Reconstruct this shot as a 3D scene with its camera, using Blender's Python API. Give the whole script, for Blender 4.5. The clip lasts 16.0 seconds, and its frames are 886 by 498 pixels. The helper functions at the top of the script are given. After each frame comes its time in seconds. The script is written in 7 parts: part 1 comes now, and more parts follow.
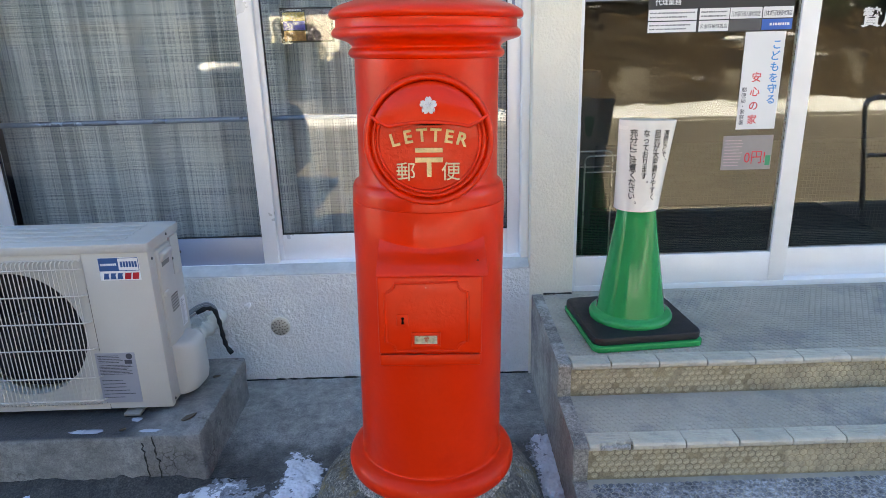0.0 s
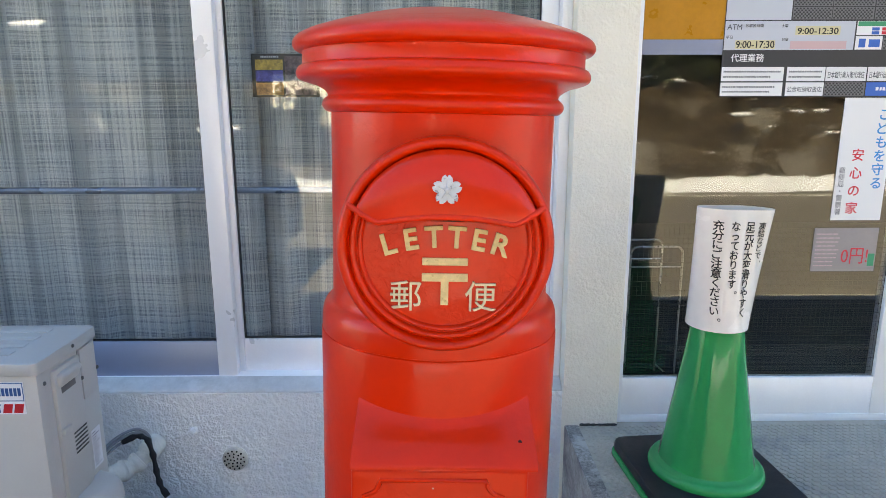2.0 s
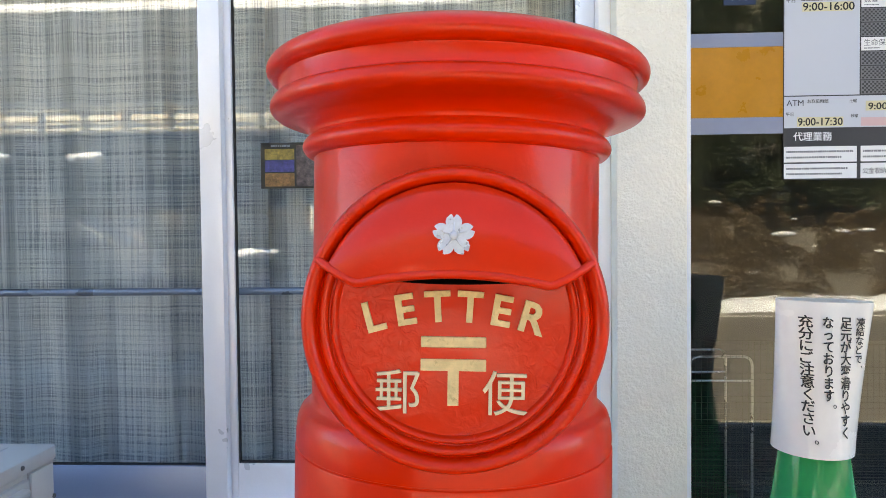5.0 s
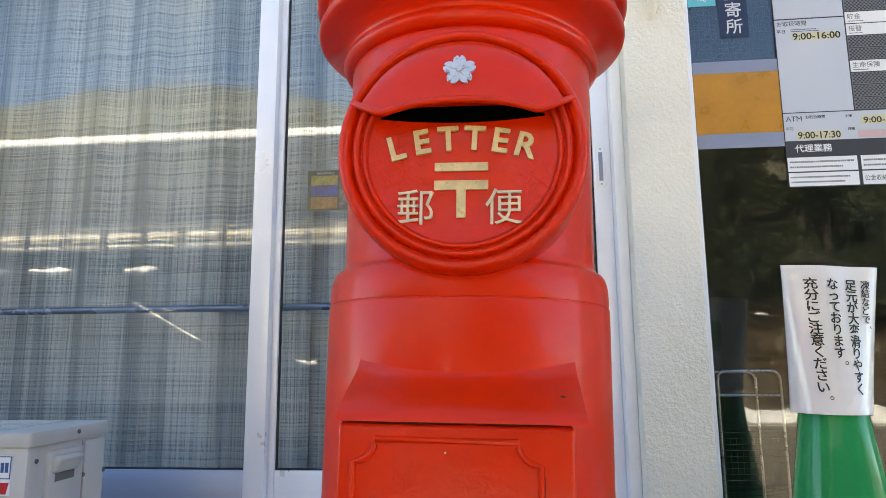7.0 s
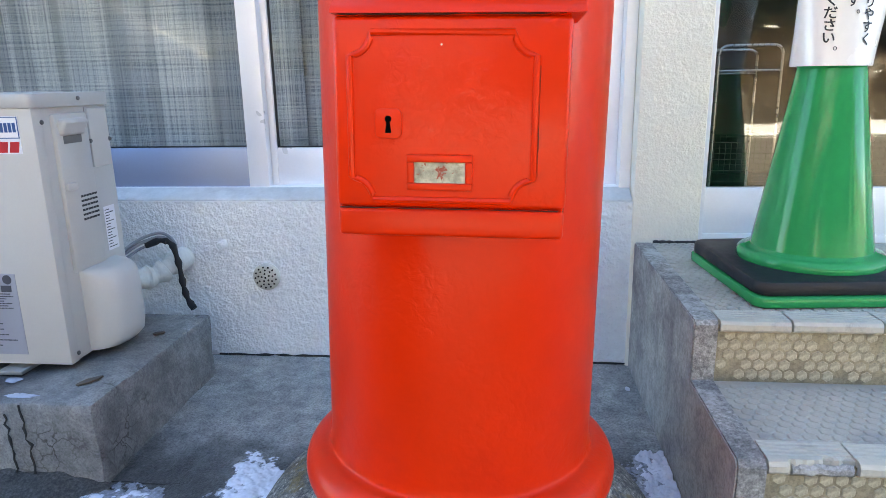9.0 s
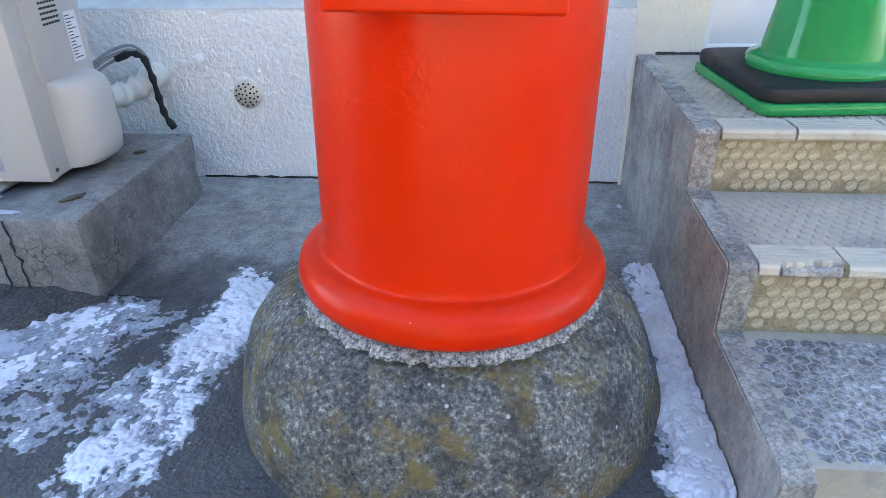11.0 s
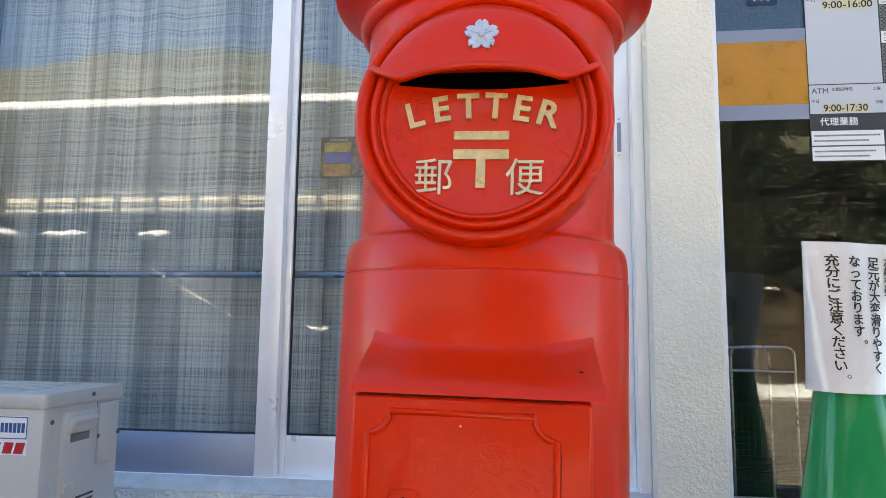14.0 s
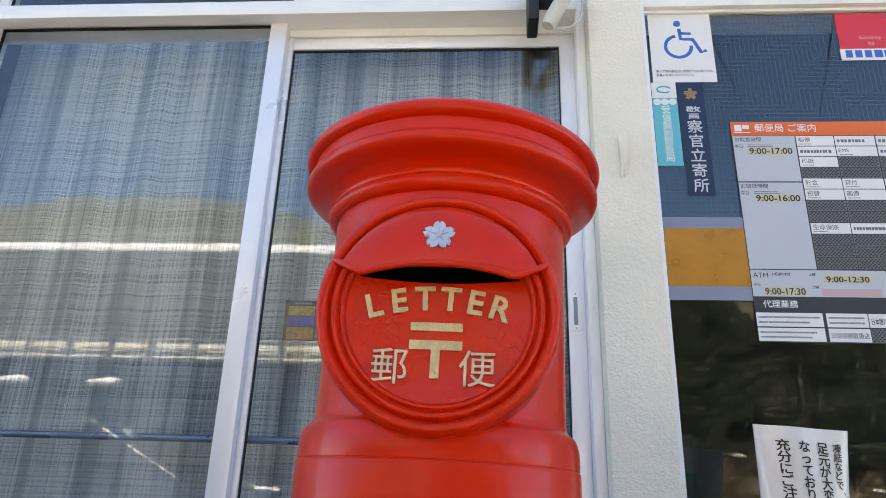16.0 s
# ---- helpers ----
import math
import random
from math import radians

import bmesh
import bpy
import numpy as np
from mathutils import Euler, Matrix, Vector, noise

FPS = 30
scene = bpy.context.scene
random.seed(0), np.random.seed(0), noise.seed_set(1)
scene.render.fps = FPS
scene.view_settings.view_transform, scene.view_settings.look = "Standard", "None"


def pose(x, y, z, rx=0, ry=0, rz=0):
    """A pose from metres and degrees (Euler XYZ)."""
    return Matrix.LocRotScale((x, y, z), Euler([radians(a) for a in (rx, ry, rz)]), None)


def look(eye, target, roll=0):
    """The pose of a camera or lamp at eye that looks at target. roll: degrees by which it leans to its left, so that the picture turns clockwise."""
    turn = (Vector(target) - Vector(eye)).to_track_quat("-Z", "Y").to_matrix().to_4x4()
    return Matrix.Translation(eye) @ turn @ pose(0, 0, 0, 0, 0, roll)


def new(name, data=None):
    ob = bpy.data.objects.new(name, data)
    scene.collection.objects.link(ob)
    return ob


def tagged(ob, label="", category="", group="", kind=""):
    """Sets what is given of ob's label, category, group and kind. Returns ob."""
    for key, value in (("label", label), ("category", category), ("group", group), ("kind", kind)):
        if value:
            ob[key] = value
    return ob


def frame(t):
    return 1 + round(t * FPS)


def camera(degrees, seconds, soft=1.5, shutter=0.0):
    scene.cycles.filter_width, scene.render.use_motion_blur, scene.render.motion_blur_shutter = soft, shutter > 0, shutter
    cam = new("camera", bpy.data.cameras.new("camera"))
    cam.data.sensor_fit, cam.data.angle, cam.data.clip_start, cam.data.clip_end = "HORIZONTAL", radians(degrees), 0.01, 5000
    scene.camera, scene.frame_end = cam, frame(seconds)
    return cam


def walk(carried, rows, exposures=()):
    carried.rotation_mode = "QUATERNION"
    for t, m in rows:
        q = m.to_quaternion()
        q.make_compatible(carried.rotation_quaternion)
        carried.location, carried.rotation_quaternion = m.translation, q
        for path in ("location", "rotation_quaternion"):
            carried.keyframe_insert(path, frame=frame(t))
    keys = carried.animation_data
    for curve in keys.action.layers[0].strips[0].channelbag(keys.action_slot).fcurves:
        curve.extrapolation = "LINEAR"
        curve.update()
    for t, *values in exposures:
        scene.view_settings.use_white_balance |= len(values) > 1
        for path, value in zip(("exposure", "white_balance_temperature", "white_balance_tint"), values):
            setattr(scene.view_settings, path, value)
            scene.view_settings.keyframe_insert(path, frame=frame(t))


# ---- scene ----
cam = camera(67.4, 16.0, soft=0.45)
PATH = [
    (0, (0.026, 0.041, 1.458), (0.037, 1.943, 0.842), -1.6),
    (0.5, (0.007, 0.168, 1.445), (0.052, 2.085, 0.878), -0.2),
    (1, (0.063, 0.379, 1.429), (-0.015, 2.315, 0.933), -0.1),
    (1.5, (0.054, 0.519, 1.421), (-0.054, 2.453, 0.923), 1.1),
    (2, (-0.004, 0.679, 1.417), (0.017, 2.633, 0.991), -0.1),
    (2.5, (-0.02, 0.779, 1.402), (0.069, 2.737, 1.005), -0.8),
    (3, (0.018, 0.835, 1.388), (-0.005, 2.79, 0.966), -0.9),
    (3.5, (0.05, 0.842, 1.385), (-0.058, 2.799, 0.983), -0.6),
    (4, (0.039, 0.887, 1.368), (-0.033, 2.838, 0.933), -0.5),
    (4.5, (0.016, 0.942, 1.356), (-0.013, 2.933, 1.167), -1.0),
    (5, (0.027, 0.932, 1.31), (-0.058, 2.93, 1.258), -0.6),
    (5.2, (0.029, 0.927, 1.267), (-0.051, 2.924, 1.323), -0.0),
    (6.3, (0.050, 0.865, 1.078), (-0.103, 2.848, 1.440), -0.5),
    (7.5, (0.072, 0.798, 0.919), (-0.15, 2.776, 1.116), -0.7),
    (8, (0.074, 0.804, 0.892), (-0.146, 2.792, 0.855), -1.5),
    (8.5, (0.069, 0.807, 0.866), (-0.143, 2.778, 0.598), -1.0),
    (9, (0.064, 0.812, 0.834), (-0.136, 2.742, 0.346), -1.0),
    (9.5, (0.062, 0.818, 0.798), (-0.115, 2.685, 0.104), -1.4),
    (9.7, (0.061, 0.82, 0.782), (-0.105, 2.652, -0.003), -1.2),
    (10.3, (0.058, 0.828, 0.770), (-0.100, 2.590, -0.182), -1.1),
    (11.1, (0.057, 0.838, 0.772), (-0.104, 2.593, -0.170), -1.0),
    (11.8, (0.058, 0.846, 0.793), (-0.117, 2.685, 0.027), -0.9),
    (12, (0.059, 0.85, 0.817), (-0.133, 2.743, 0.201), -0.7),
    (12.5, (0.06, 0.851, 0.863), (-0.153, 2.811, 0.524), 0.1),
    (13, (0.059, 0.846, 0.902), (-0.172, 2.828, 0.765), 0.3),
    (13.5, (0.057, 0.839, 0.939), (-0.184, 2.824, 0.974), 0.6),
    (14, (0.055, 0.829, 0.978), (-0.18, 2.802, 1.208), 0.6),
    (14.5, (0.061, 0.819, 1.004), (-0.166, 2.765, 1.406), 0.7),
    (15, (0.065, 0.803, 1.008), (-0.149, 2.713, 1.558), 1.2),
    (15.5, (0.065, 0.795, 1.009), (-0.128, 2.688, 1.626), 1.6),
    (16, (0.07, 0.789, 1.014), (-0.063, 2.666, 1.692), 1.8),
]
EXPOSURES = [(0.0, 3.5, 9800, 6), (3.5, 3.5, 9600, 6), (5.0, 3.5, 9500, 6), (7.5, 3.38, 9700, 6), (9.5, 4.2, 9800, 6), (12.0, 4.22, 9900, 6), (13.0, 3.75, 9700, 6), (14.0, 3.42, 9300, 6), (14.7, 3.22, 9100, 6), (16.0, 3.15, 8700, 6)]
walk(cam, [(t, look(eye, target, roll)) for t, eye, target, roll in PATH], EXPOSURES)

# ---- world, sun ----
world = bpy.data.worlds.new("sky")
scene.world = world
world.use_nodes = True
wn = world.node_tree.nodes
sky = wn.new("ShaderNodeTexSky")
sky.sky_type, sky.sun_disc = "NISHITA", False
sky.sun_elevation, sky.sun_rotation = radians(50), radians(-20)
sky.altitude, sky.air_density, sky.dust_density, sky.ozone_density = 4000, 1.0, 0.0, 7.0
wn["Background"].inputs["Strength"].default_value = 0.10
world.node_tree.links.new(sky.outputs[0], wn["Background"].inputs["Color"])
sun_data = bpy.data.lights.new("sun", "SUN")
sun_data.energy, sun_data.angle, sun_data.color = 5.0, radians(0.5), (1.0, 0.95, 0.86)
sun = new("sun", sun_data)
sun.matrix_world = look((-4.4, 12, 15.2), (0, 0, 0))


# ---- materials ----
def nodes_of(name):
    m = bpy.data.materials.new(name)
    m.use_nodes = True
    nt = m.node_tree
    return m, nt, nt.nodes["Principled BSDF"]


def node(nt, kind, **values):
    n = nt.nodes.new(kind)
    for k, v in values.items():
        n.inputs[k].default_value = v
    return n


def ramp(nt, src, stops):
    n = nt.nodes.new("ShaderNodeValToRGB")
    el = n.color_ramp.elements
    while len(el) < len(stops):
        el.new(0.5)
    for e, (p, c) in zip(el, stops):
        e.position = p
        e.color = (*c, 1) if len(c) == 3 else c
    nt.links.new(src, n.inputs["Fac"])
    return n


def mixed(nt, fac, a, b, blend="MIX"):
    n = nt.nodes.new("ShaderNodeMix")
    n.data_type, n.blend_type = "RGBA", blend
    for key, v in ((0, fac), (6, a), (7, b)):
        if isinstance(v, (int, float)):
            n.inputs[key].default_value = v
        elif isinstance(v, tuple):
            n.inputs[key].default_value = (*v, 1)
        else:
            nt.links.new(v, n.inputs[key])
    return n.outputs[2]


def surface(name, base, rough=0.5, metal=0.0, var=0.12, scale=5.0, fine=90.0, bump=0.15, dist=0.002,
            stain=None, stain_scale=3.0, stain_at=(0.55, 0.7), coat=0.0, per_piece=0.0, rough_var=0.12, spec=0.5):
    """A paint, plastic, metal or mineral surface: two scales of variation, relief, and stains of their own colour."""
    m, nt, bsdf = nodes_of(name)
    co = nt.nodes.new("ShaderNodeTexCoord").outputs["Object"]
    big = node(nt, "ShaderNodeTexNoise", Scale=scale, Detail=5.0, Roughness=0.6)
    small = node(nt, "ShaderNodeTexNoise", Scale=fine, Detail=4.0, Roughness=0.65)
    nt.links.new(co, big.inputs["Vector"])
    nt.links.new(co, small.inputs["Vector"])
    lo, hi = tuple(c * (1 - var) for c in base), tuple(min(1, c * (1 + var)) for c in base)
    r1 = ramp(nt, big.outputs[0], [(0.3, lo), (0.7, hi)])
    r2 = ramp(nt, small.outputs[0], [(0.3, (1 - var * 0.6,) * 3), (0.65, (1, 1, 1))])
    col = mixed(nt, 1.0, r1.outputs[0], r2.outputs[0], "MULTIPLY")
    if per_piece:
        info = nt.nodes.new("ShaderNodeObjectInfo")
        r3 = ramp(nt, info.outputs["Random"], [(0, (1 - per_piece,) * 3), (1, (1, 1, 1))])
        col = mixed(nt, 1.0, col, r3.outputs[0], "MULTIPLY")
    if stain:
        st = node(nt, "ShaderNodeTexNoise", Scale=stain_scale, Detail=8.0, Roughness=0.7, Distortion=0.3)
        nt.links.new(co, st.inputs["Vector"])
        mask = ramp(nt, st.outputs[0], [(stain_at[0], (0, 0, 0)), (stain_at[1], (1, 1, 1))])
        col = mixed(nt, mask.outputs[0], col, stain)
    nt.links.new(col, bsdf.inputs["Base Color"])
    rr = ramp(nt, big.outputs[0], [(0.3, (max(0.02, rough - rough_var),) * 3), (0.7, (min(1, rough + rough_var),) * 3)])
    nt.links.new(rr.outputs[0], bsdf.inputs["Roughness"])
    bsdf.inputs["Metallic"].default_value = metal
    bsdf.inputs["Coat Weight"].default_value = coat
    bsdf.inputs["Specular IOR Level"].default_value = spec
    if bump:
        b = node(nt, "ShaderNodeBump", Strength=bump, Distance=dist)
        nt.links.new(small.outputs[0], b.inputs["Height"])
        nt.links.new(b.outputs[0], bsdf.inputs["Normal"])
    return m


def stucco(name, base, pit=120.0, strength=0.6, dist=0.004):
    """Sprayed, rough-cast wall paint."""
    m, nt, bsdf = nodes_of(name)
    co = nt.nodes.new("ShaderNodeTexCoord").outputs["Object"]
    v = node(nt, "ShaderNodeTexNoise", Scale=pit, Detail=3.0, Roughness=0.6)
    w = node(nt, "ShaderNodeTexNoise", Scale=pit * 0.35, Detail=3.0)
    d = node(nt, "ShaderNodeTexNoise", Scale=2.2, Detail=6.0, Roughness=0.7)
    for n in (v, w, d):
        nt.links.new(co, n.inputs["Vector"])
    r = ramp(nt, d.outputs[0], [(0.3, tuple(c * 0.9 for c in base)), (0.62, base)])
    nt.links.new(r.outputs[0], bsdf.inputs["Base Color"])
    bsdf.inputs["Roughness"].default_value = 0.75
    h = nt.nodes.new("ShaderNodeMath")
    h.operation = "ADD"
    rv = ramp(nt, v.outputs[0], [(0.34, (0, 0, 0)), (0.8, (1, 1, 1))])
    nt.links.new(rv.outputs[0], h.inputs[0])
    nt.links.new(w.outputs[0], h.inputs[1])
    b = node(nt, "ShaderNodeBump", Strength=strength, Distance=dist)
    nt.links.new(h.outputs[0], b.inputs["Height"])
    nt.links.new(b.outputs[0], bsdf.inputs["Normal"])
    return m


def speckled(name, stops, scale=90.0, stain=None, stain_scale=6.0, stain_at=(0.55, 0.65), bump=0.8, dist=0.005, rough=0.85):
    """Exposed grains: stops give the colours from the darkest grain to the lightest."""
    m, nt, bsdf = nodes_of(name)
    co = nt.nodes.new("ShaderNodeTexCoord").outputs["Object"]

    def cloud(s, detail=6.0, r=0.7):
        n = node(nt, "ShaderNodeTexNoise", Scale=s, Detail=detail, Roughness=r)
        nt.links.new(co, n.inputs["Vector"])
        return n.outputs[0]
    col = ramp(nt, cloud(scale, 4.0, 0.8), stops).outputs[0]
    col = mixed(nt, 1.0, col, ramp(nt, cloud(scale * 0.08), [(0.38, (0.55, 0.55, 0.56)), (0.6, (1, 1, 1))]).outputs[0], "MULTIPLY")
    if stain:
        col = mixed(nt, ramp(nt, cloud(stain_scale, 9.0, 0.75), [(stain_at[0], (0, 0, 0)), (stain_at[1], (0.9, 0.9, 0.9))]).outputs[0], col, stain)
    nt.links.new(col, bsdf.inputs["Base Color"])
    bsdf.inputs["Roughness"].default_value = rough
    b = node(nt, "ShaderNodeBump", Strength=bump, Distance=dist)
    nt.links.new(cloud(scale * 0.8, 4.0, 0.75), b.inputs["Height"])
    nt.links.new(b.outputs[0], bsdf.inputs["Normal"])
    return m


def grit(m, scale=230.0, lo=0.5, hi=1.25, relief=0.5):
    """Sandy speckle over a mineral surface."""
    nt, bsdf = m.node_tree, m.node_tree.nodes["Principled BSDF"]
    co = nt.nodes.new("ShaderNodeTexCoord").outputs["Object"]
    n = node(nt, "ShaderNodeTexNoise", Scale=scale, Detail=3.0, Roughness=0.7)
    w = node(nt, "ShaderNodeTexNoise", Scale=scale * 0.12, Detail=5.0, Roughness=0.7)
    for q in (n, w):
        nt.links.new(co, q.inputs["Vector"])
    col = mixed(nt, 1.0, bsdf.inputs["Base Color"].links[0].from_socket, ramp(nt, n.outputs[0], [(0.36, (lo,) * 3), (0.52, (1, 1, 1)), (0.68, (hi,) * 3)]).outputs[0], "MULTIPLY")
    col = mixed(nt, 1.0, col, ramp(nt, w.outputs[0], [(0.36, (0.72, 0.72, 0.74)), (0.60, (1.1, 1.1, 1.08))]).outputs[0], "MULTIPLY")
    nt.links.new(col, bsdf.inputs["Base Color"])
    b = node(nt, "ShaderNodeBump", Strength=relief, Distance=0.003)
    nt.links.new(n.outputs[0], b.inputs["Height"])
    if bsdf.inputs["Normal"].links:
        nt.links.new(bsdf.inputs["Normal"].links[0].from_socket, b.inputs["Normal"])
    nt.links.new(b.outputs[0], bsdf.inputs["Normal"])
    return m


def plain(name, base, rough=0.5, metal=0.0, spec=0.4):
    m, nt, bsdf = nodes_of(name)
    bsdf.inputs["Base Color"].default_value = (*base, 1)
    bsdf.inputs["Roughness"].default_value = rough
    bsdf.inputs["Metallic"].default_value = metal
    bsdf.inputs["Specular IOR Level"].default_value = spec
    return m


def glass(name, tint=(0.93, 0.97, 0.96)):
    m, nt, bsdf = nodes_of(name)
    bsdf.inputs["Base Color"].default_value = (*tint, 1)
    bsdf.inputs["Roughness"].default_value = 0.0
    bsdf.inputs["Transmission Weight"].default_value = 1.0
    bsdf.inputs["IOR"].default_value = 1.52
    return m


# ---- mesh helpers ----
def box(bm, x0, x1, y0, y1, z0, z1, bevel=0.0, seg=2):
    vs = [bm.verts.new((x, y, z)) for z in (z0, z1) for y in (y0, y1) for x in (x0, x1)]
    fs = [bm.faces.new([vs[i] for i in f]) for f in ((0, 2, 3, 1), (4, 5, 7, 6), (0, 1, 5, 4), (2, 6, 7, 3), (0, 4, 6, 2), (1, 3, 7, 5))]
    if bevel:
        es = list({e for f in fs for e in f.edges})
        bmesh.ops.bevel(bm, geom=es, offset=bevel, segments=seg, affect="EDGES", profile=0.5)


def prism(bm, poly, lo, hi, axis="y", bevel=0.0, seg=2):
    """A polygon of two coordinates, drawn out along an axis from lo to hi."""
    def at(p, h):
        return {"y": (p[0], h, p[1]), "z": (p[0], p[1], h), "x": (h, p[0], p[1])}[axis]
    a = [bm.verts.new(at(p, lo)) for p in poly]
    b = [bm.verts.new(at(p, hi)) for p in poly]
    fs = [bm.faces.new(a), bm.faces.new(b[::-1])]
    n = len(poly)
    for i in range(n):
        fs.append(bm.faces.new((a[i], b[i], b[(i + 1) % n], a[(i + 1) % n])))
    bmesh.ops.recalc_face_normals(bm, faces=fs)
    if bevel:
        es = list({e for f in fs[:2] for e in f.edges})
        bmesh.ops.bevel(bm, geom=es, offset=bevel, segments=seg, affect="EDGES", profile=0.5)


def lathe(bm, profile, seg=96, centre=(0, 0), axis="z", close=False):
    """A profile of (radius, height) turned round an axis."""
    rings = []
    for r, h in profile:
        ring = []
        for i in range(seg):
            a = 2 * math.pi * i / seg
            u, v = centre[0] + r * math.cos(a), centre[1] + r * math.sin(a)
            ring.append(bm.verts.new((u, v, h) if axis == "z" else (u, h, v)))
        rings.append(ring)
    fs = []
    for p, q in zip(rings, rings[1:]):
        for i in range(seg):
            fs.append(bm.faces.new((p[i], p[(i + 1) % seg], q[(i + 1) % seg], q[i])))
    fs.append(bm.faces.new(rings[0][::-1]))
    fs.append(bm.faces.new(rings[-1]))
    bmesh.ops.recalc_face_normals(bm, faces=fs)


def tube(bm, pts, r, seg=8, closed=False):
    pts = [Vector(p) for p in pts]
    n = len(pts)
    rings = []
    side = None
    for i, p in enumerate(pts):
        a = pts[i - 1] if (i or closed) else p
        b = pts[(i + 1) % n] if (i < n - 1 or closed) else p
        d = (b - a).normalized()
        if side is None:
            side = d.orthogonal().normalized()
        side = (side - d * side.dot(d)).normalized()
        up = d.cross(side)
        rr = r[i] if isinstance(r, (list, tuple)) else r
        rings.append([bm.verts.new(p + rr * (math.cos(t) * side + math.sin(t) * up)) for t in (2 * math.pi * k / seg for k in range(seg))])
    pairs = list(zip(rings, rings[1:])) + ([(rings[-1], rings[0])] if closed else [])
    for p, q in pairs:
        for k in range(seg):
            bm.faces.new((p[k], p[(k + 1) % seg], q[(k + 1) % seg], q[k]))
    if not closed:
        bm.faces.new(rings[0][::-1])
        bm.faces.new(rings[-1])


def rounded(pts, r, n=5):
    """A bent path: the corners of pts rounded by r."""
    pts = [Vector(p) for p in pts]
    out = [pts[0]]
    for a, b, c in zip(pts, pts[1:], pts[2:]):
        u, v = (a - b).normalized(), (c - b).normalized()
        k = min(r, (a - b).length * 0.49, (c - b).length * 0.49)
        for i in range(n + 1):
            t = i / n
            out.append((1 - t) ** 2 * (b + u * k) + 2 * t * (1 - t) * b + t * t * (b + v * k))
    return out + [pts[-1]]


def rect_round(x0, x1, z0, z1, r, n=4):
    out = []
    for cx, cz, a0 in ((x1 - r, z1 - r, 0), (x0 + r, z1 - r, 90), (x0 + r, z0 + r, 180), (x1 - r, z0 + r, 270)):
        for i in range(n + 1):
            a = radians(a0 + 90 * i / n)
            out.append((cx + r * math.cos(a), cz + r * math.sin(a)))
    return out


def mesh_of(name, bm, material, smooth=38):
    lim = radians(smooth)
    bm.normal_update()
    for e in bm.edges:
        e.smooth = len(e.link_faces) == 2 and e.calc_face_angle(0) < lim
    for f in bm.faces:
        f.smooth = True
    me = bpy.data.meshes.new(name)
    bm.to_mesh(me)
    bm.free()
    me.materials.append(material)
    return me


def part(name, bm, material, parent=None, label="", smooth=38):
    ob = new(name, mesh_of(name, bm, material, smooth))
    if parent is not None:
        ob.parent = parent
    return tagged(ob, label)


def thing(name, label, category, at=(0, 0, 0), turn=(0, 0, 0), group="", kind=""):
    ob = new(name)
    ob.empty_display_size = 0.05
    ob.location = at
    ob.rotation_euler = [radians(a) for a in turn]
    return tagged(ob, label, category, group, kind)


def boxes(name, material, parent, *spans, bevel=0.0, label=""):
    bm = bmesh.new()
    for s in spans:
        box(bm, *s, bevel=bevel)
    return part(name, bm, material, parent, label)


TEXT = bpy.data.curves.new("lettering", "FONT")
TEXT_OB = bpy.data.objects.new("lettering", TEXT)


def lettering(bm, body, x, z, y, size, depth=0.0006, align="LEFT", width=None, turn=0.0, bold=0.0):
    """Letters that face -y, their lower left corner (or their middle) at x, z, raised by depth from the plane y."""
    scene.collection.objects.link(TEXT_OB)
    TEXT.body, TEXT.size, TEXT.extrude, TEXT.offset = body, 1.0, 0.0, bold
    TEXT.resolution_u = 3
    bpy.context.view_layer.update()
    me = bpy.data.meshes.new_from_object(TEXT_OB.evaluated_get(bpy.context.evaluated_depsgraph_get()))
    scene.collection.objects.unlink(TEXT_OB)
    co = np.empty(len(me.vertices) * 3)
    me.vertices.foreach_get("co", co)
    co = co.reshape(-1, 3)
    lo, hi = co.min(0), co.max(0)
    sx = sz = size
    if width:
        sx = width / max(1e-6, hi[0] - lo[0])
    off = (hi[0] + lo[0]) / 2 if align == "CENTER" else lo[0]
    c, s = math.cos(radians(turn)), math.sin(radians(turn))
    new_verts = []
    for p in co:
        u, v = (p[0] - off) * sx, p[1] * sz
        new_verts.append(bm.verts.new((x + u * c - v * s, y - depth, z + u * s + v * c)))
    made = []
    for poly in me.polygons:
        try:
            made.append(bm.faces.new([new_verts[i] for i in poly.vertices]))
        except ValueError:
            pass
    bpy.data.meshes.remove(me)
    if made:
        ext = bmesh.ops.extrude_face_region(bm, geom=made)
        back = [g for g in ext["geom"] if isinstance(g, bmesh.types.BMVert)]
        bmesh.ops.translate(bm, verts=back, vec=(0, depth, 0))
        bmesh.ops.recalc_face_normals(bm, faces=bm.faces)


def upright(bm, body, x, z, y, size, pitch, depth=0.0005, bold=0.0, width=None):
    """A column of characters, read downwards from z."""
    for k, ch in enumerate(body):
        if ch == "。" or ch == "、":
            lettering(bm, ch, x + size * 0.35, z - pitch * (k + 1) + size * 0.55, y, size, depth)
        else:
            lettering(bm, ch, x, z - pitch * (k + 1) + size * 0.15, y, size, depth, "CENTER", width, bold=bold)


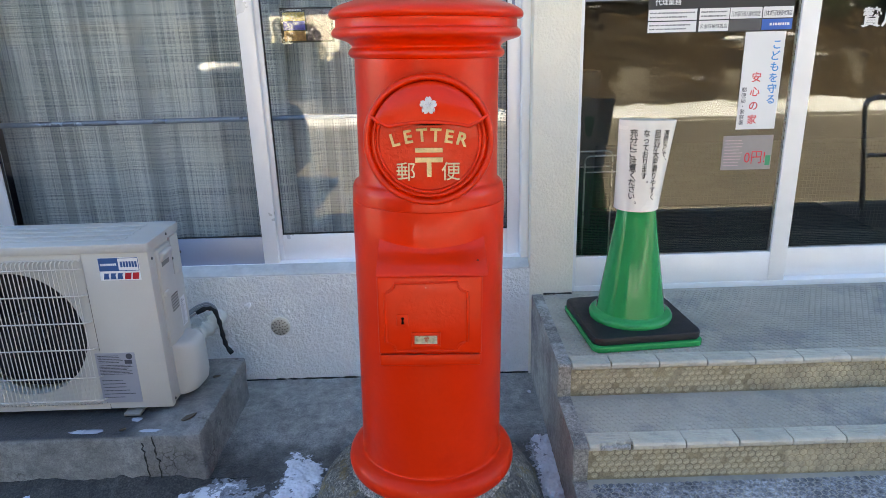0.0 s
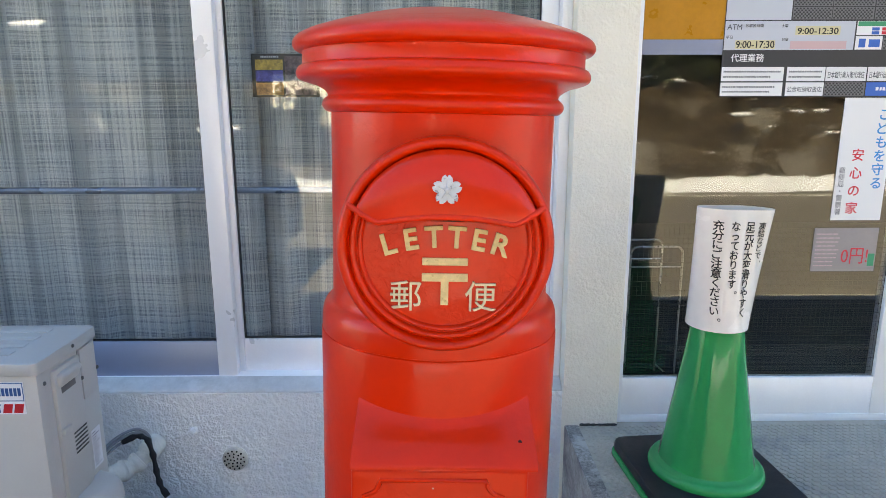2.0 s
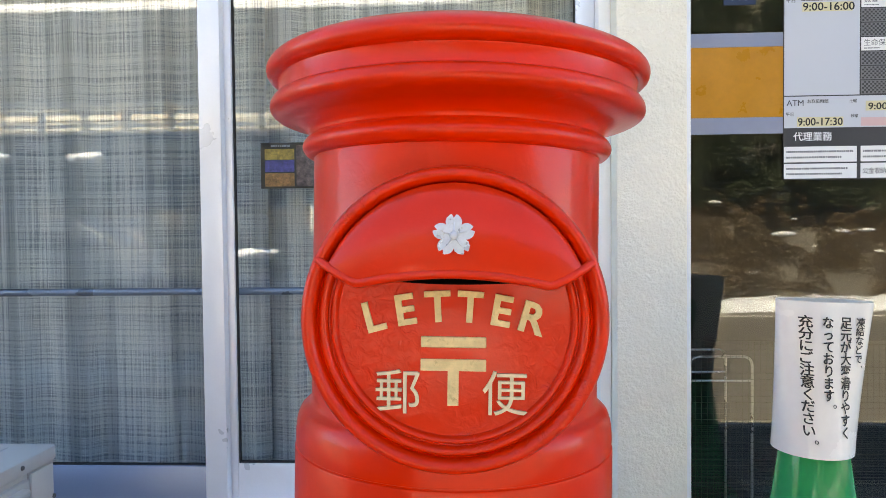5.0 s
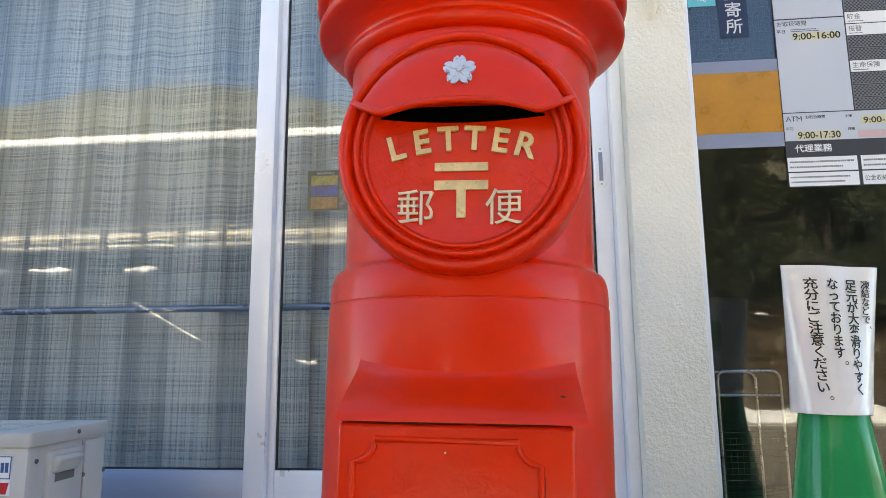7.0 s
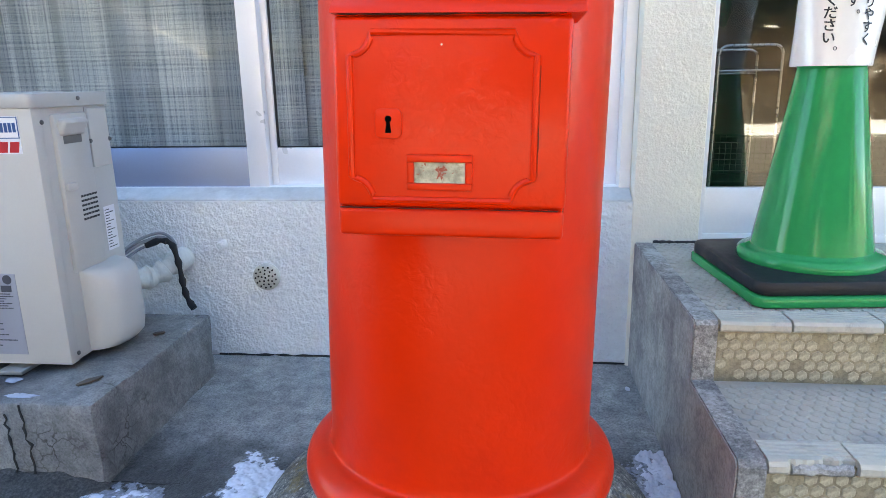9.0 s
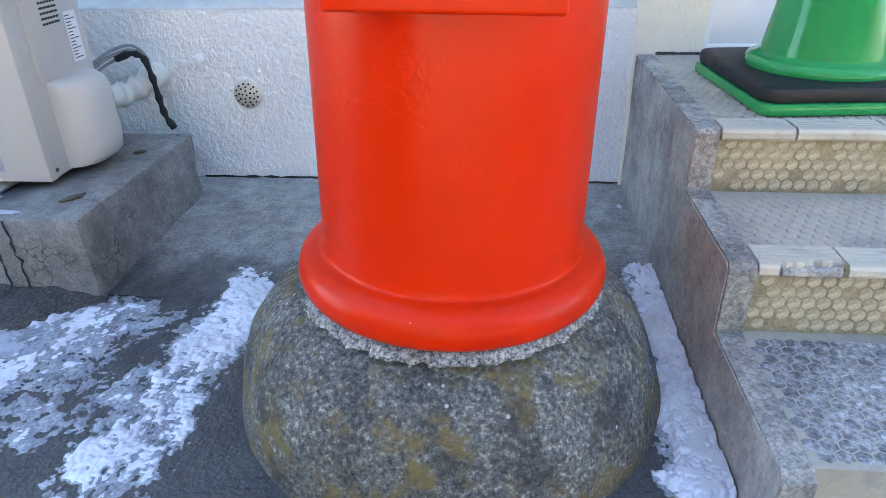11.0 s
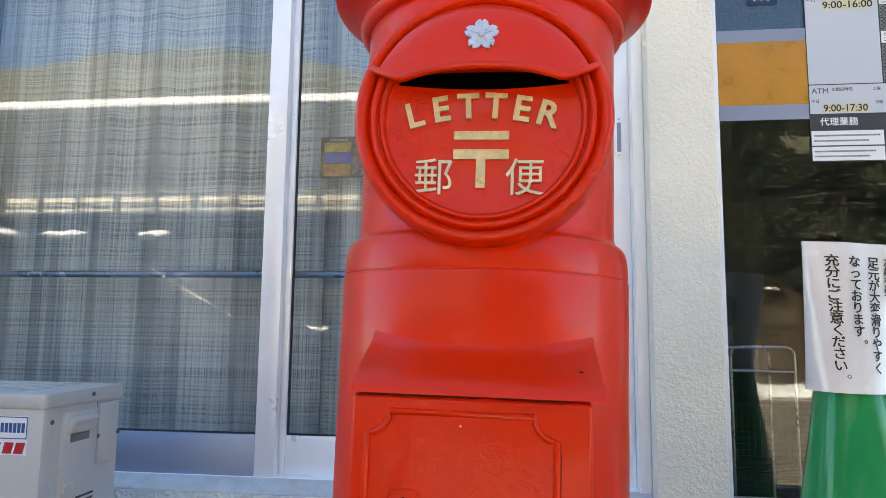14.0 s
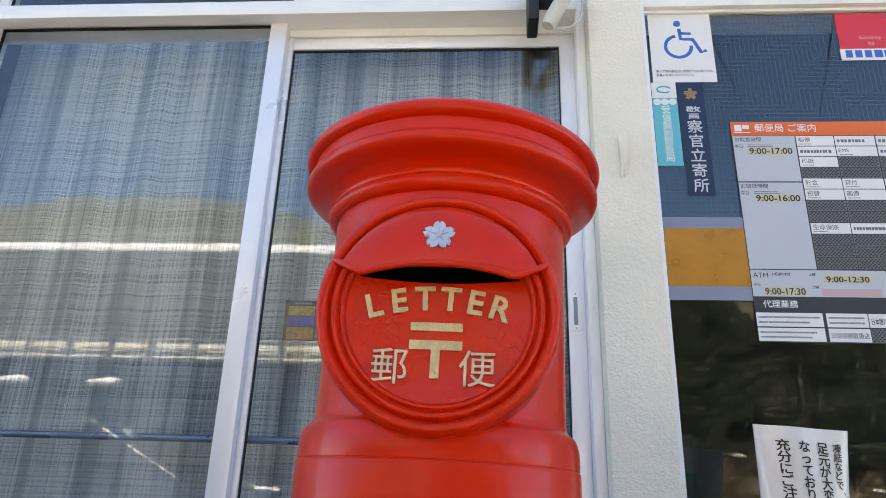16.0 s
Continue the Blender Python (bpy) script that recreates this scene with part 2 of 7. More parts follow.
def bars(bm, x0, x1, z0, z1, y, rows, depth=0.0005, fill=0.5, ragged=0.25, seed=1):
    """Lines of writing too small to read."""
    rnd = random.Random(seed)
    pitch = (z1 - z0) / rows
    for k in range(rows):
        e = x1 - rnd.random() * ragged * (x1 - x0)
        c = z1 - (k + 0.5) * pitch
        h = pitch * fill
        x = x0
        while x < e:
            w = h * rnd.uniform(0.5, 0.95)
            box(bm, x, min(x + w, x1), y - depth, y, c - h / 2, c + h / 2)
            x += w + h * rnd.uniform(0.15, 0.45)

# ---- the materials of the place ----
M_WALL = stucco("white_roughcast", (0.85, 0.86, 0.83), pit=72, strength=0.85, dist=0.009)
M_PILLAR = stucco("cream_roughcast", (0.88, 0.83, 0.70), pit=95, strength=0.5, dist=0.006)
M_SILL = surface("sill_mortar", (0.56, 0.57, 0.55), 0.75, var=0.16, scale=9, fine=70, bump=0.45, dist=0.004, stain=(0.40, 0.40, 0.38), stain_scale=7, stain_at=(0.52, 0.72))
M_ALU = surface("anodised_aluminium", (0.86, 0.86, 0.88), 0.36, 0.25, var=0.05, scale=3, fine=200, bump=0.03)
# the blue that this rail mirrors is put into its base colour
M_ALU_SKY = surface("sky_tinted_aluminium_rail", (0.33, 0.40, 0.54), 0.52, 0.7, var=0.05, scale=3, fine=200, bump=0.02)
M_ALU_WHITE = surface("white_aluminium", (0.88, 0.88, 0.87), 0.42, 0.1, var=0.05, scale=3, fine=200, bump=0.03)
M_JOINT = plain("dirt_in_joint", (0.03, 0.028, 0.025), 0.95)
M_SEAL = plain("black_rubber_seal", (0.02, 0.02, 0.022), 0.7)
M_GLASS = glass("window_glass")
M_DARK = surface("darkened_interior", (0.085, 0.08, 0.078), 0.8, var=0.1, bump=0)
M_CONCRETE = surface("worn_concrete", (0.27, 0.27, 0.26), 0.85, var=0.28, scale=4.5, fine=70, bump=0.5, dist=0.004,
                     stain=(0.15, 0.15, 0.15), stain_scale=2.4, stain_at=(0.52, 0.66))
M_APRON = surface("dirty_concrete_apron", (0.35, 0.355, 0.34), 0.8, var=0.22, scale=7.0, fine=70, bump=1.0, dist=0.006,
                  stain=(0.23, 0.235, 0.23), stain_scale=5.5, stain_at=(0.46, 0.66))
# melt water has darkened the concrete round the snow
nt, bsdf = M_APRON.node_tree, M_APRON.node_tree.nodes["Principled BSDF"]
co = nt.nodes.new("ShaderNodeTexCoord").outputs["Object"]
xyz = nt.nodes.new("ShaderNodeSeparateXYZ")
nt.links.new(co, xyz.inputs[0])
edge = node(nt, "ShaderNodeTexNoise", Scale=5.0, Detail=8.0, Roughness=0.7)
nt.links.new(co, edge.inputs["Vector"])
lie = nt.nodes.new("ShaderNodeMath")
lie.operation = "MULTIPLY_ADD"
lie.inputs[1].default_value = 0.9
nt.links.new(edge.outputs[0], lie.inputs[0])
nt.links.new(xyz.outputs["Y"], lie.inputs[2])
damp = ramp(nt, lie.outputs[0], [(0.0, (1, 1, 1)), (1.0, (0, 0, 0))])
rng = node(nt, "ShaderNodeMapRange")
rng.inputs[1].default_value, rng.inputs[2].default_value, rng.inputs[3].default_value, rng.inputs[4].default_value = 2.50, 2.78, 0.0, 1.0
nt.links.new(lie.outputs[0], rng.inputs[0])
nt.links.new(rng.outputs[0], damp.inputs["Fac"])
nt.links.new(mixed(nt, damp.outputs[0], bsdf.inputs["Base Color"].links[0].from_socket, (0.066, 0.068, 0.068)), bsdf.inputs["Base Color"])
nt.links.new(mixed(nt, damp.outputs[0], bsdf.inputs["Roughness"].links[0].from_socket, (0.45, 0.45, 0.45)), bsdf.inputs["Roughness"])
grit(M_APRON, 190, 0.6, 1.2, 0.5)
grit(M_CONCRETE)
M_CURB = speckled("aggregate_concrete", [(0.34, (0.17, 0.165, 0.15)), (0.5, (0.33, 0.315, 0.285)), (0.66, (0.52, 0.50, 0.455))], 130, stain=(0.46, 0.45, 0.42), stain_scale=5, stain_at=(0.5, 0.58))
M_CURB_SIDE = surface("stained_mortar", (0.41, 0.395, 0.36), 0.8, var=0.18, scale=3, fine=60, bump=0.25,
                      stain=(0.20, 0.165, 0.165), stain_scale=3.2, stain_at=(0.50, 0.66))
grit(M_CURB_SIDE, 150, 0.75, 1.12, 0.3)
M_ASPHALT = surface("sunlit_worn_asphalt", (0.115, 0.105, 0.092), 0.85, var=0.25, scale=2, fine=220, bump=0.5, dist=0.004)
M_SNOW = surface("old_snow", (0.62, 0.65, 0.71), 0.5, var=0.2, scale=9, fine=90, bump=0.35, dist=0.004)

WALL_Y = 2.70


# ---- ground ----
def ground_z(x, y):
    """Level by the wall, falling a little to the road; beyond the road a wooded bank."""
    if y > 2.4:
        return 0.0
    if y > -2.0:
        return -0.022 * (2.4 - y)
    if y > -8.6:
        return -0.097
    return -0.097 + (0.04 + 0.26 * max(0.0, min(1.0, (x + 2.0) / 3.0))) * min(-8.6 - y, 40)


bm = bmesh.new()
ys = [400, 60, 12, 3.2, 2.72, 2.4, 2.0, 1.0, 0, -1, -2, -6, -8.6, -12, -20, -30, -48.6, -60, -300, -900]
xs = [-900, -200, -60, -20, -8, -4, -2, -1, 0, 1, 2, 4, 8, 20, 60, 200, 900]
grid = [[bm.verts.new((x, y, ground_z(x, y))) for x in xs] for y in ys]
for i in range(len(ys) - 1):
    for j in range(len(xs) - 1):
        bm.faces.new((grid[i][j], grid[i + 1][j], grid[i + 1][j + 1], grid[i][j + 1]))
tagged(part("ground", bm, M_ASPHALT), "dark asphalt ground running out to the wooded hillside", "ground", kind="structure")

bm = bmesh.new()
nx, ny = 40, 24
g = []
for j in range(ny + 1):
    y = 2.72 - j * (2.72 + 0.05) / ny
    row = []
    for i in range(nx + 1):
        x = -4 + 7.5 * i / nx
        row.append(bm.verts.new((x, y, ground_z(x, y) + 0.006 + 0.004 * noise.noise(Vector((x * 3, y * 3, 0))))))
    g.append(row)
for j in range(ny):
    for i in range(nx):
        bm.faces.new((g[j][i], g[j + 1][i], g[j + 1][i + 1], g[j][i + 1]))
tagged(part("pavement", bm, M_APRON), "grey worn concrete apron along the building, wet and stained", "pavement", kind="structure")

# ---- the building's front ----
WIN_L, WIN_R, WIN_B, WIN_T = -1.87, 0.405, 0.512, 2.72
bm = bmesh.new()
box(bm, -5.0, 0.408, WALL_Y, 2.92, -0.3, 0.498)
box(bm, -5.0, WIN_L, WALL_Y, 2.92, 0.498, 3.35)
box(bm, WIN_L, 0.408, WALL_Y, 2.92, 3.25, 3.35)
box(bm, 0.59, 2.45, WALL_Y + 0.01, 2.92, 2.66, 3.35)
box(bm, 2.45, 6.0, WALL_Y, 2.92, -0.3, 3.35)
tagged(part("wall_front", bm, M_WALL), "white rough-cast wall of the post office front", "wall", kind="structure")
boxes("pillar", M_PILLAR, None, (0.408, 0.59, WALL_Y - 0.012, 2.94, -0.2, 3.35), bevel=0.004)
tagged(bpy.data.objects["pillar"], "cream rough-cast pillar between window and door", "pillar", kind="structure")
bm = bmesh.new()
prism(bm, [(2.7025, 0.4985), (2.7028, 0.5015), (2.7045, 0.5045), (2.7085, 0.5075), (2.7150, 0.5108), (2.7580, 0.5310), (2.90, 0.531), (2.90, 0.4985)], WIN_L, 0.406, axis="x")
tagged(part("window_sill", bm, M_SILL), "smooth grey mortar sill sloping out under the window", "sill", kind="structure")
# added room shell and unseen roof; the room's dimness is put into M_DARK
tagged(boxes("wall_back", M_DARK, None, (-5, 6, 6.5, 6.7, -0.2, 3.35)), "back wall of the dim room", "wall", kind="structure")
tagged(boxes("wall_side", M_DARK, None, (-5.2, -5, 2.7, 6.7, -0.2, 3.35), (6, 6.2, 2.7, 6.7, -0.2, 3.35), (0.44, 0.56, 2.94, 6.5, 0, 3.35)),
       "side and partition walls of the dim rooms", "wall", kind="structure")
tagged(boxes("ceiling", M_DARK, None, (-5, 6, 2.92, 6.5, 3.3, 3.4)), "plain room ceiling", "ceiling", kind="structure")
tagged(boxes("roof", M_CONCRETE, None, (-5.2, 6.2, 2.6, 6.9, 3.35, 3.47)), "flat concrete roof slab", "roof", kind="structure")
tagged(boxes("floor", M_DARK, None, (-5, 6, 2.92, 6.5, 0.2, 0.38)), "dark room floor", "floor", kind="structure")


# ---- window ----
window = thing("window_1", "aluminium sliding window, closed, with curtains drawn behind it", "window", kind="structure")
fr = [(WIN_L, WIN_L + 0.05, 2.72, 2.87, 0.52, 3.25), (0.375, 0.407, 2.755, 2.87, 0.52, 3.25),
      (WIN_L + 0.05, 0.375, 2.712, 2.87, 2.605, 2.664), (WIN_L + 0.05, 0.375, 2.762, 2.87, 0.52, 0.5325),
      (WIN_L + 0.05, 0.375, 2.755, 2.87, 3.2, 3.25)]
boxes("window_frame", M_ALU_WHITE, window, *fr, bevel=0.003)


def sash(x0, x1, z0, z1, y, left, right, bottom, top, name="sash", rail=None):
    bm = bmesh.new()
    box(bm, x0, x0 + left, y, y + 0.034, z0, z1, bevel=0.002)
    box(bm, x1 - right, x1, y, y + 0.034, z0, z1, bevel=0.002)
    if not rail:
        box(bm, x0 + left, x1 - right, y + 0.003, y + 0.031, z0, z0 + bottom, bevel=0.002)
    box(bm, x0 + left, x1 - right, y + 0.003, y + 0.031, z1 - top, z1, bevel=0.002)
    s = part(name, bm, M_ALU, window)
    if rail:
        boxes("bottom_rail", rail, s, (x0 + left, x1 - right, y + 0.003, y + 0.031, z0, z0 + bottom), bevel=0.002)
    bm = bmesh.new()
    a, b, c, d = x0 + left, x1 - right, z0 + bottom, z1 - top
    for q in ((a, a + 0.004, c, d), (b - 0.004, b, c, d), (a + 0.004, b - 0.004, c, c + 0.004), (a + 0.004, b - 0.004, d - 0.004, d)):
        box(bm, q[0], q[1], y + 0.010, y + 0.024, q[2], q[3])
    part("seal", bm, M_SEAL, s)
    p = boxes("pane", M_GLASS, s, (a + 0.001, b - 0.001, y + 0.014, y + 0.019, c + 0.001, d - 0.001))
    p.visible_shadow = False
    return s


sash(-1.82, -0.668, 0.53, 2.64, 2.765, 0.05, 0.062, 0.122, 0.035, rail=M_ALU_SKY)
right_sash = sash(-0.70, 0.374, 0.53, 2.57, 2.805, 0.049, 0.052, 0.116, 0.048)
sash(-1.82, -0.62, 2.665, 3.2, 2.775, 0.04, 0.04, 0.03, 0.04, "transom")
boxes("transom_panel", M_ALU_WHITE, window, (-0.62, 0.375, 2.785, 2.81, 2.665, 3.2))
boxes("closing_strip", M_ALU_WHITE, window, (-0.668, 0.375, 2.80, 2.86, 2.572, 2.604))

# ---- sliding doors ----
door = thing("door_1", "white aluminium sliding entrance doors, closed, with wired glass", "door", kind="structure")
D_Y = 2.715
boxes("door_frame", M_ALU_WHITE, door, (0.5905, 0.603, 2.70, 2.86, 0.387, 2.66), (0.603, 2.43, 2.70, 2.86, 2.60, 2.66),
      (2.43, 2.45, 2.70, 2.86, 0.387, 2.66), (0.603, 2.43, 2.7135, 2.86, 0.380, 0.4045), bevel=0.0015)


def door_leaf(x0, x1, y, left, right):
    z0, z1 = 0.405, 2.598
    bm = bmesh.new()
    if left:
        box(bm, x0, x0 + left, y, y + 0.036, z0, z1, bevel=0.002)
    box(bm, x1 - right, x1, y, y + 0.036, z0, z1, bevel=0.002)
    box(bm, x0 + left, x1 - right, y + 0.002, y + 0.034, z0, z0 + 0.13, bevel=0.002)
    box(bm, x0 + left, x1 - right, y + 0.002, y + 0.034, z1 - 0.012, z1, bevel=0.002)
    s = part("door_leaf", bm, M_ALU_WHITE, door)
    p = boxes("pane", M_GLASS, s, (x0 + left + 0.001, x1 - right - 0.001, y + 0.014, y + 0.019, z0 + 0.131, z1 - 0.013))
    p.visible_shadow = False
    return s


left_leaf = door_leaf(0.604, 1.512, 2.715, 0.003, 0.072)
right_leaf = door_leaf(1.46, 2.43, 2.757, 0.06, 0.06)

# dirt-filled joint along the foot of the wall
bm = bmesh.new()
pts = [(-0.85 + 0.03 * k, WALL_Y - 0.003, 0.009 + 0.004 * noise.noise(Vector((k * 0.7, 2, 0)))) for k in range(43)]
tube(bm, pts, [max(0.0008, 0.0032 + 0.006 * noise.noise(Vector((k * 0.9, 7, 0)))) for k in range(43)], 6)
tagged(part("wall_foot_joint", bm, M_JOINT), "dark ragged joint where the wall meets the concrete", "joint", kind="structure")

# ---- the round postbox ----
def red_paint(name, relief, lump_size, area_at):
    """Thick brushed gloss paint: lumps where old layers show, and a few chips down to the primer."""
    m = surface(name, (0.73, 0.0240, 0.0035), 0.34, var=0.06, scale=3.0, fine=60, bump=0.16, dist=0.0022,
                stain=(0.62, 0.0155, 0.003), stain_scale=2.2, stain_at=(0.5, 0.75), rough_var=0.08, spec=0.16)
    nt, bsdf = m.node_tree, m.node_tree.nodes["Principled BSDF"]
    co = nt.nodes.new("ShaderNodeTexCoord").outputs["Object"]
    lump = node(nt, "ShaderNodeTexNoise", Scale=lump_size, Detail=2.0, Roughness=0.55, Distortion=0.6)
    area = node(nt, "ShaderNodeTexNoise", Scale=6.0, Detail=2.0)
    for q in (lump, area):
        nt.links.new(co, q.inputs["Vector"])
    hgt = mixed(nt, 1.0, lump.outputs[0], ramp(nt, area.outputs[0], [(area_at[0], (0.04, 0.04, 0.04)), (area_at[1], (1, 1, 1))]).outputs[0], "MULTIPLY")
    bp = node(nt, "ShaderNodeBump", Strength=relief, Distance=0.004)
    nt.links.new(hgt, bp.inputs["Height"])
    nt.links.new(bsdf.inputs["Normal"].links[0].from_socket, bp.inputs["Normal"])
    nt.links.new(bp.outputs[0], bsdf.inputs["Normal"])
    xyz = nt.nodes.new("ShaderNodeSeparateXYZ")
    nt.links.new(co, xyz.inputs[0])
    worn = nt.nodes.new("ShaderNodeMath")
    worn.operation = "MULTIPLY_ADD"
    worn.inputs[1].default_value = 0.5
    nt.links.new(area.outputs[0], worn.inputs[0])
    nt.links.new(xyz.outputs["Z"], worn.inputs[2])
    sheen = nt.nodes.new("ShaderNodeMapRange")
    for k, v in enumerate((0.55, 1.15, 0.04, 0.24), 1):
        sheen.inputs[k].default_value = v
    nt.links.new(worn.outputs[0], sheen.inputs[0])
    nt.links.new(sheen.outputs[0], bsdf.inputs["Coat Weight"])
    bsdf.inputs["Coat Roughness"].default_value = 0.07
    nt.links.new(bp.outputs[0], bsdf.inputs["Coat Normal"])
    chip = node(nt, "ShaderNodeTexVoronoi", Scale=17.0)
    nt.links.new(co, chip.inputs["Vector"])
    dot = ramp(nt, chip.outputs["Distance"], [(0.016, (1, 1, 1)), (0.024, (0, 0, 0))]).outputs[0]
    some = ramp(nt, chip.outputs["Color"], [(0.62, (0, 0, 0)), (0.64, (1, 1, 1))]).outputs[0]
    was = bsdf.inputs["Base Color"].links[0].from_socket
    nt.links.new(mixed(nt, mixed(nt, 1.0, dot, some, "MULTIPLY"), was, (0.62, 0.50, 0.44)), bsdf.inputs["Base Color"])
    return m


M_RED = red_paint("glossy_red_paint", 0.28, 70.0, (0.52, 0.68))
M_RED_ROUGH = red_paint("pebbly_red_paint", 0.85, 85.0, (0.46, 0.62))
M_GOLD = surface("gold_paint", (0.70, 0.52, 0.26), 0.45, 0.1, var=0.2, scale=60, fine=260, bump=0.3, dist=0.001,
                 stain=(0.42, 0.28, 0.12), stain_scale=90, stain_at=(0.56, 0.68))
M_SILVER = surface("silver_badge", (0.56, 0.56, 0.58), 0.32, 0.35, var=0.14, scale=80, fine=260, bump=0.2, dist=0.001, stain=(0.42, 0.37, 0.28), stain_scale=150, stain_at=(0.58, 0.68))
# unlit-looking black that paints the dark inside slot, keyhole and vent holes
M_BLACK = plain("painted_hole_dark", (0.002, 0.002, 0.002), 1.0, spec=0.0)
M_PALEGOLD = surface("pale_gold_paint", (0.68, 0.55, 0.36), 0.45, 0.1, var=0.15, scale=60, fine=260, bump=0.3, dist=0.001)

BOX_Z = 0.24
postbox = thing("postbox", "glossy red round cast-iron postbox with gold lettering on a stone plinth", "postbox",
                (-0.016, 1.791, BOX_Z), (-1.0, 1.2, 0))


def smooth_profile(pts, n=5):
    """The corners of a profile eased by a Catmull-Rom curve."""
    out = []
    p = [pts[0]] + list(pts) + [pts[-1]]
    for a, b, c, d in zip(p, p[1:], p[2:], p[3:]):
        for i in range(n):
            t = i / n
            out.append(tuple(0.5 * (2 * b[k] + (c[k] - a[k]) * t + (2 * a[k] - 5 * b[k] + 4 * c[k] - d[k]) * t * t
                                    + (3 * b[k] - a[k] - 3 * c[k] + d[k]) * t ** 3) for k in (0, 1)))
    return out + [pts[-1]]


# foot ring, lower shaft, shoulder, neck
prof = smooth_profile([(0.225, -0.016), (0.240, -0.012), (0.2465, 0.002), (0.2460, 0.018), (0.2380, 0.034), (0.2240, 0.043), (0.2110, 0.0465), (0.2072, 0.0510), (0.2054, 0.0620)], 4)
prof += [(0.2048, 0.3), (0.2045, 0.5), (0.2045, 0.7), (0.2045, 0.7990), (0.2040, 0.8010), (0.2022, 0.8020), (0.2022, 0.8032), (0.2032, 0.8040)]
prof += smooth_profile([(0.2035, 0.812), (0.202, 0.832), (0.197, 0.846), (0.188, 0.853), (0.1845, 0.862)], 4)
prof += [(0.1842, 0.95), (0.184, 1.05), (0.184, 1.168)]
bm = bmesh.new()
lathe(bm, prof + [(0.10, 1.173)], 128)
shaft = part("shaft", bm, M_RED, postbox)
bm = bmesh.new()
cap = smooth_profile([(0.182, 1.161), (0.192, 1.163), (0.1985, 1.172), (0.196, 1.181), (0.190, 1.186)], 4)
cap += smooth_profile([(0.189, 1.188), (0.192, 1.194), (0.205, 1.202), (0.222, 1.207), (0.233, 1.211), (0.238, 1.216), (0.2385, 1.223), (0.235, 1.230), (0.2295, 1.233)], 4)
cap += [(0.2285, 1.237), (0.2285, 1.251)]
cap += smooth_profile([(0.2290, 1.253), (0.2365, 1.2545), (0.2420, 1.259), (0.2435, 1.266), (0.2405, 1.273), (0.233, 1.279), (0.215, 1.287), (0.17, 1.301), (0.11, 1.315), (0.05, 1.322), (0.004, 1.324)], 4)
lathe(bm, cap, 128)
part("cap", bm, M_RED, postbox)

# the round plate on the neck: stepped rings round a flat field
PX, PZ = 0.0045, 0.979     # its centre, from the foot
FIELD = -0.218
bm = bmesh.new()
prof = [(0.1525, -0.075), (0.1525, -0.197)]
prof += smooth_profile([(0.1532, -0.208), (0.1528, -0.221), (0.1490, -0.2315), (0.1432, -0.2338), (0.1380, -0.2290), (0.1362, -0.2222)], 4)
prof += smooth_profile([(0.1350, -0.2212), (0.1322, -0.2280), (0.1282, -0.2288), (0.1252, -0.2250), (0.1245, -0.2208)], 3)
prof += smooth_profile([(0.1235, -0.2205), (0.1212, -0.2248), (0.1185, -0.2248), (0.1163, -0.2222), (0.1152, -0.2185)], 3)
prof += [(0.1140, FIELD), (0.05, FIELD), (0.002, FIELD)]
lathe(bm, prof, 112, (PX, PZ), axis="y")
plate = part("plate", bm, M_RED_ROUGH, postbox)

# the hood over the slot: a bulging dome with a rolled lip
HOOD_R = 0.1350


def hood_edge(u):
    """Lower edge of the hood: a shallow arch with upturned corners."""
    a = abs(u)
    if a < 0.68:
        return 0.047 - 0.011 * (a / 0.68) ** 2
    return 0.036 + 0.022 * ((a - 0.68) / 0.32) ** 1.2


def hood_y(u, v):
    """Front of the hood; u from side to side, v from the lip to the top."""
    return FIELD - 0.014 - 0.030 * max(0.0, 1 - v ** 2.4) ** 0.6 * (1 - abs(u) ** 3)


bm = bmesh.new()
cols, rws = 48, 16
front, backv = [], []
for j in range(rws + 1):
    rowf, rowb = [], []
    for i in range(cols + 1):
        u = -1 + 2 * i / cols
        x = (HOOD_R - 0.001) * u
        lo = hood_edge(u)
        top = max(math.sqrt(max(0.0, HOOD_R ** 2 - x * x)), lo + 0.0005)
        v = j / rws
        z, y = lo + (top - lo) * v, hood_y(u, v)
        rowf.append(bm.verts.new((PX + x, y, PZ + z)))
        rowb.append(bm.verts.new((PX + x, min(FIELD - 0.0005, y + 0.009), PZ + z + 0.003 * (1 - v))))
    front.append(rowf)
    backv.append(rowb)
for j in range(rws):
    for i in range(cols):
        bm.faces.new((front[j][i], front[j][i + 1], front[j + 1][i + 1], front[j + 1][i]))
        bm.faces.new((backv[j][i], backv[j + 1][i], backv[j + 1][i + 1], backv[j][i + 1]))
for i in range(cols):
    bm.faces.new((front[0][i], backv[0][i], backv[0][i + 1], front[0][i + 1]))
tube(bm, [front[0][i].co + Vector((0, 0.0015, 0.0005)) for i in range(cols + 1)], 0.0046, 8)
bmesh.ops.recalc_face_normals(bm, faces=bm.faces)
hood = part("slot_hood", bm, M_RED, postbox, "rounded hood over the posting slot", 50)
# the slot is a solid shape, its inner shade put into the colour
bm = bmesh.new()
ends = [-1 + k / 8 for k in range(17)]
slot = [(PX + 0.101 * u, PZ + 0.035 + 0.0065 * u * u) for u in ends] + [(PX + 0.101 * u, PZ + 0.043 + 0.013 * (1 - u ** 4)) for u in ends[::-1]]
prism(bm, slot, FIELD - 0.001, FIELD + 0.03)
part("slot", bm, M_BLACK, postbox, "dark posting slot")

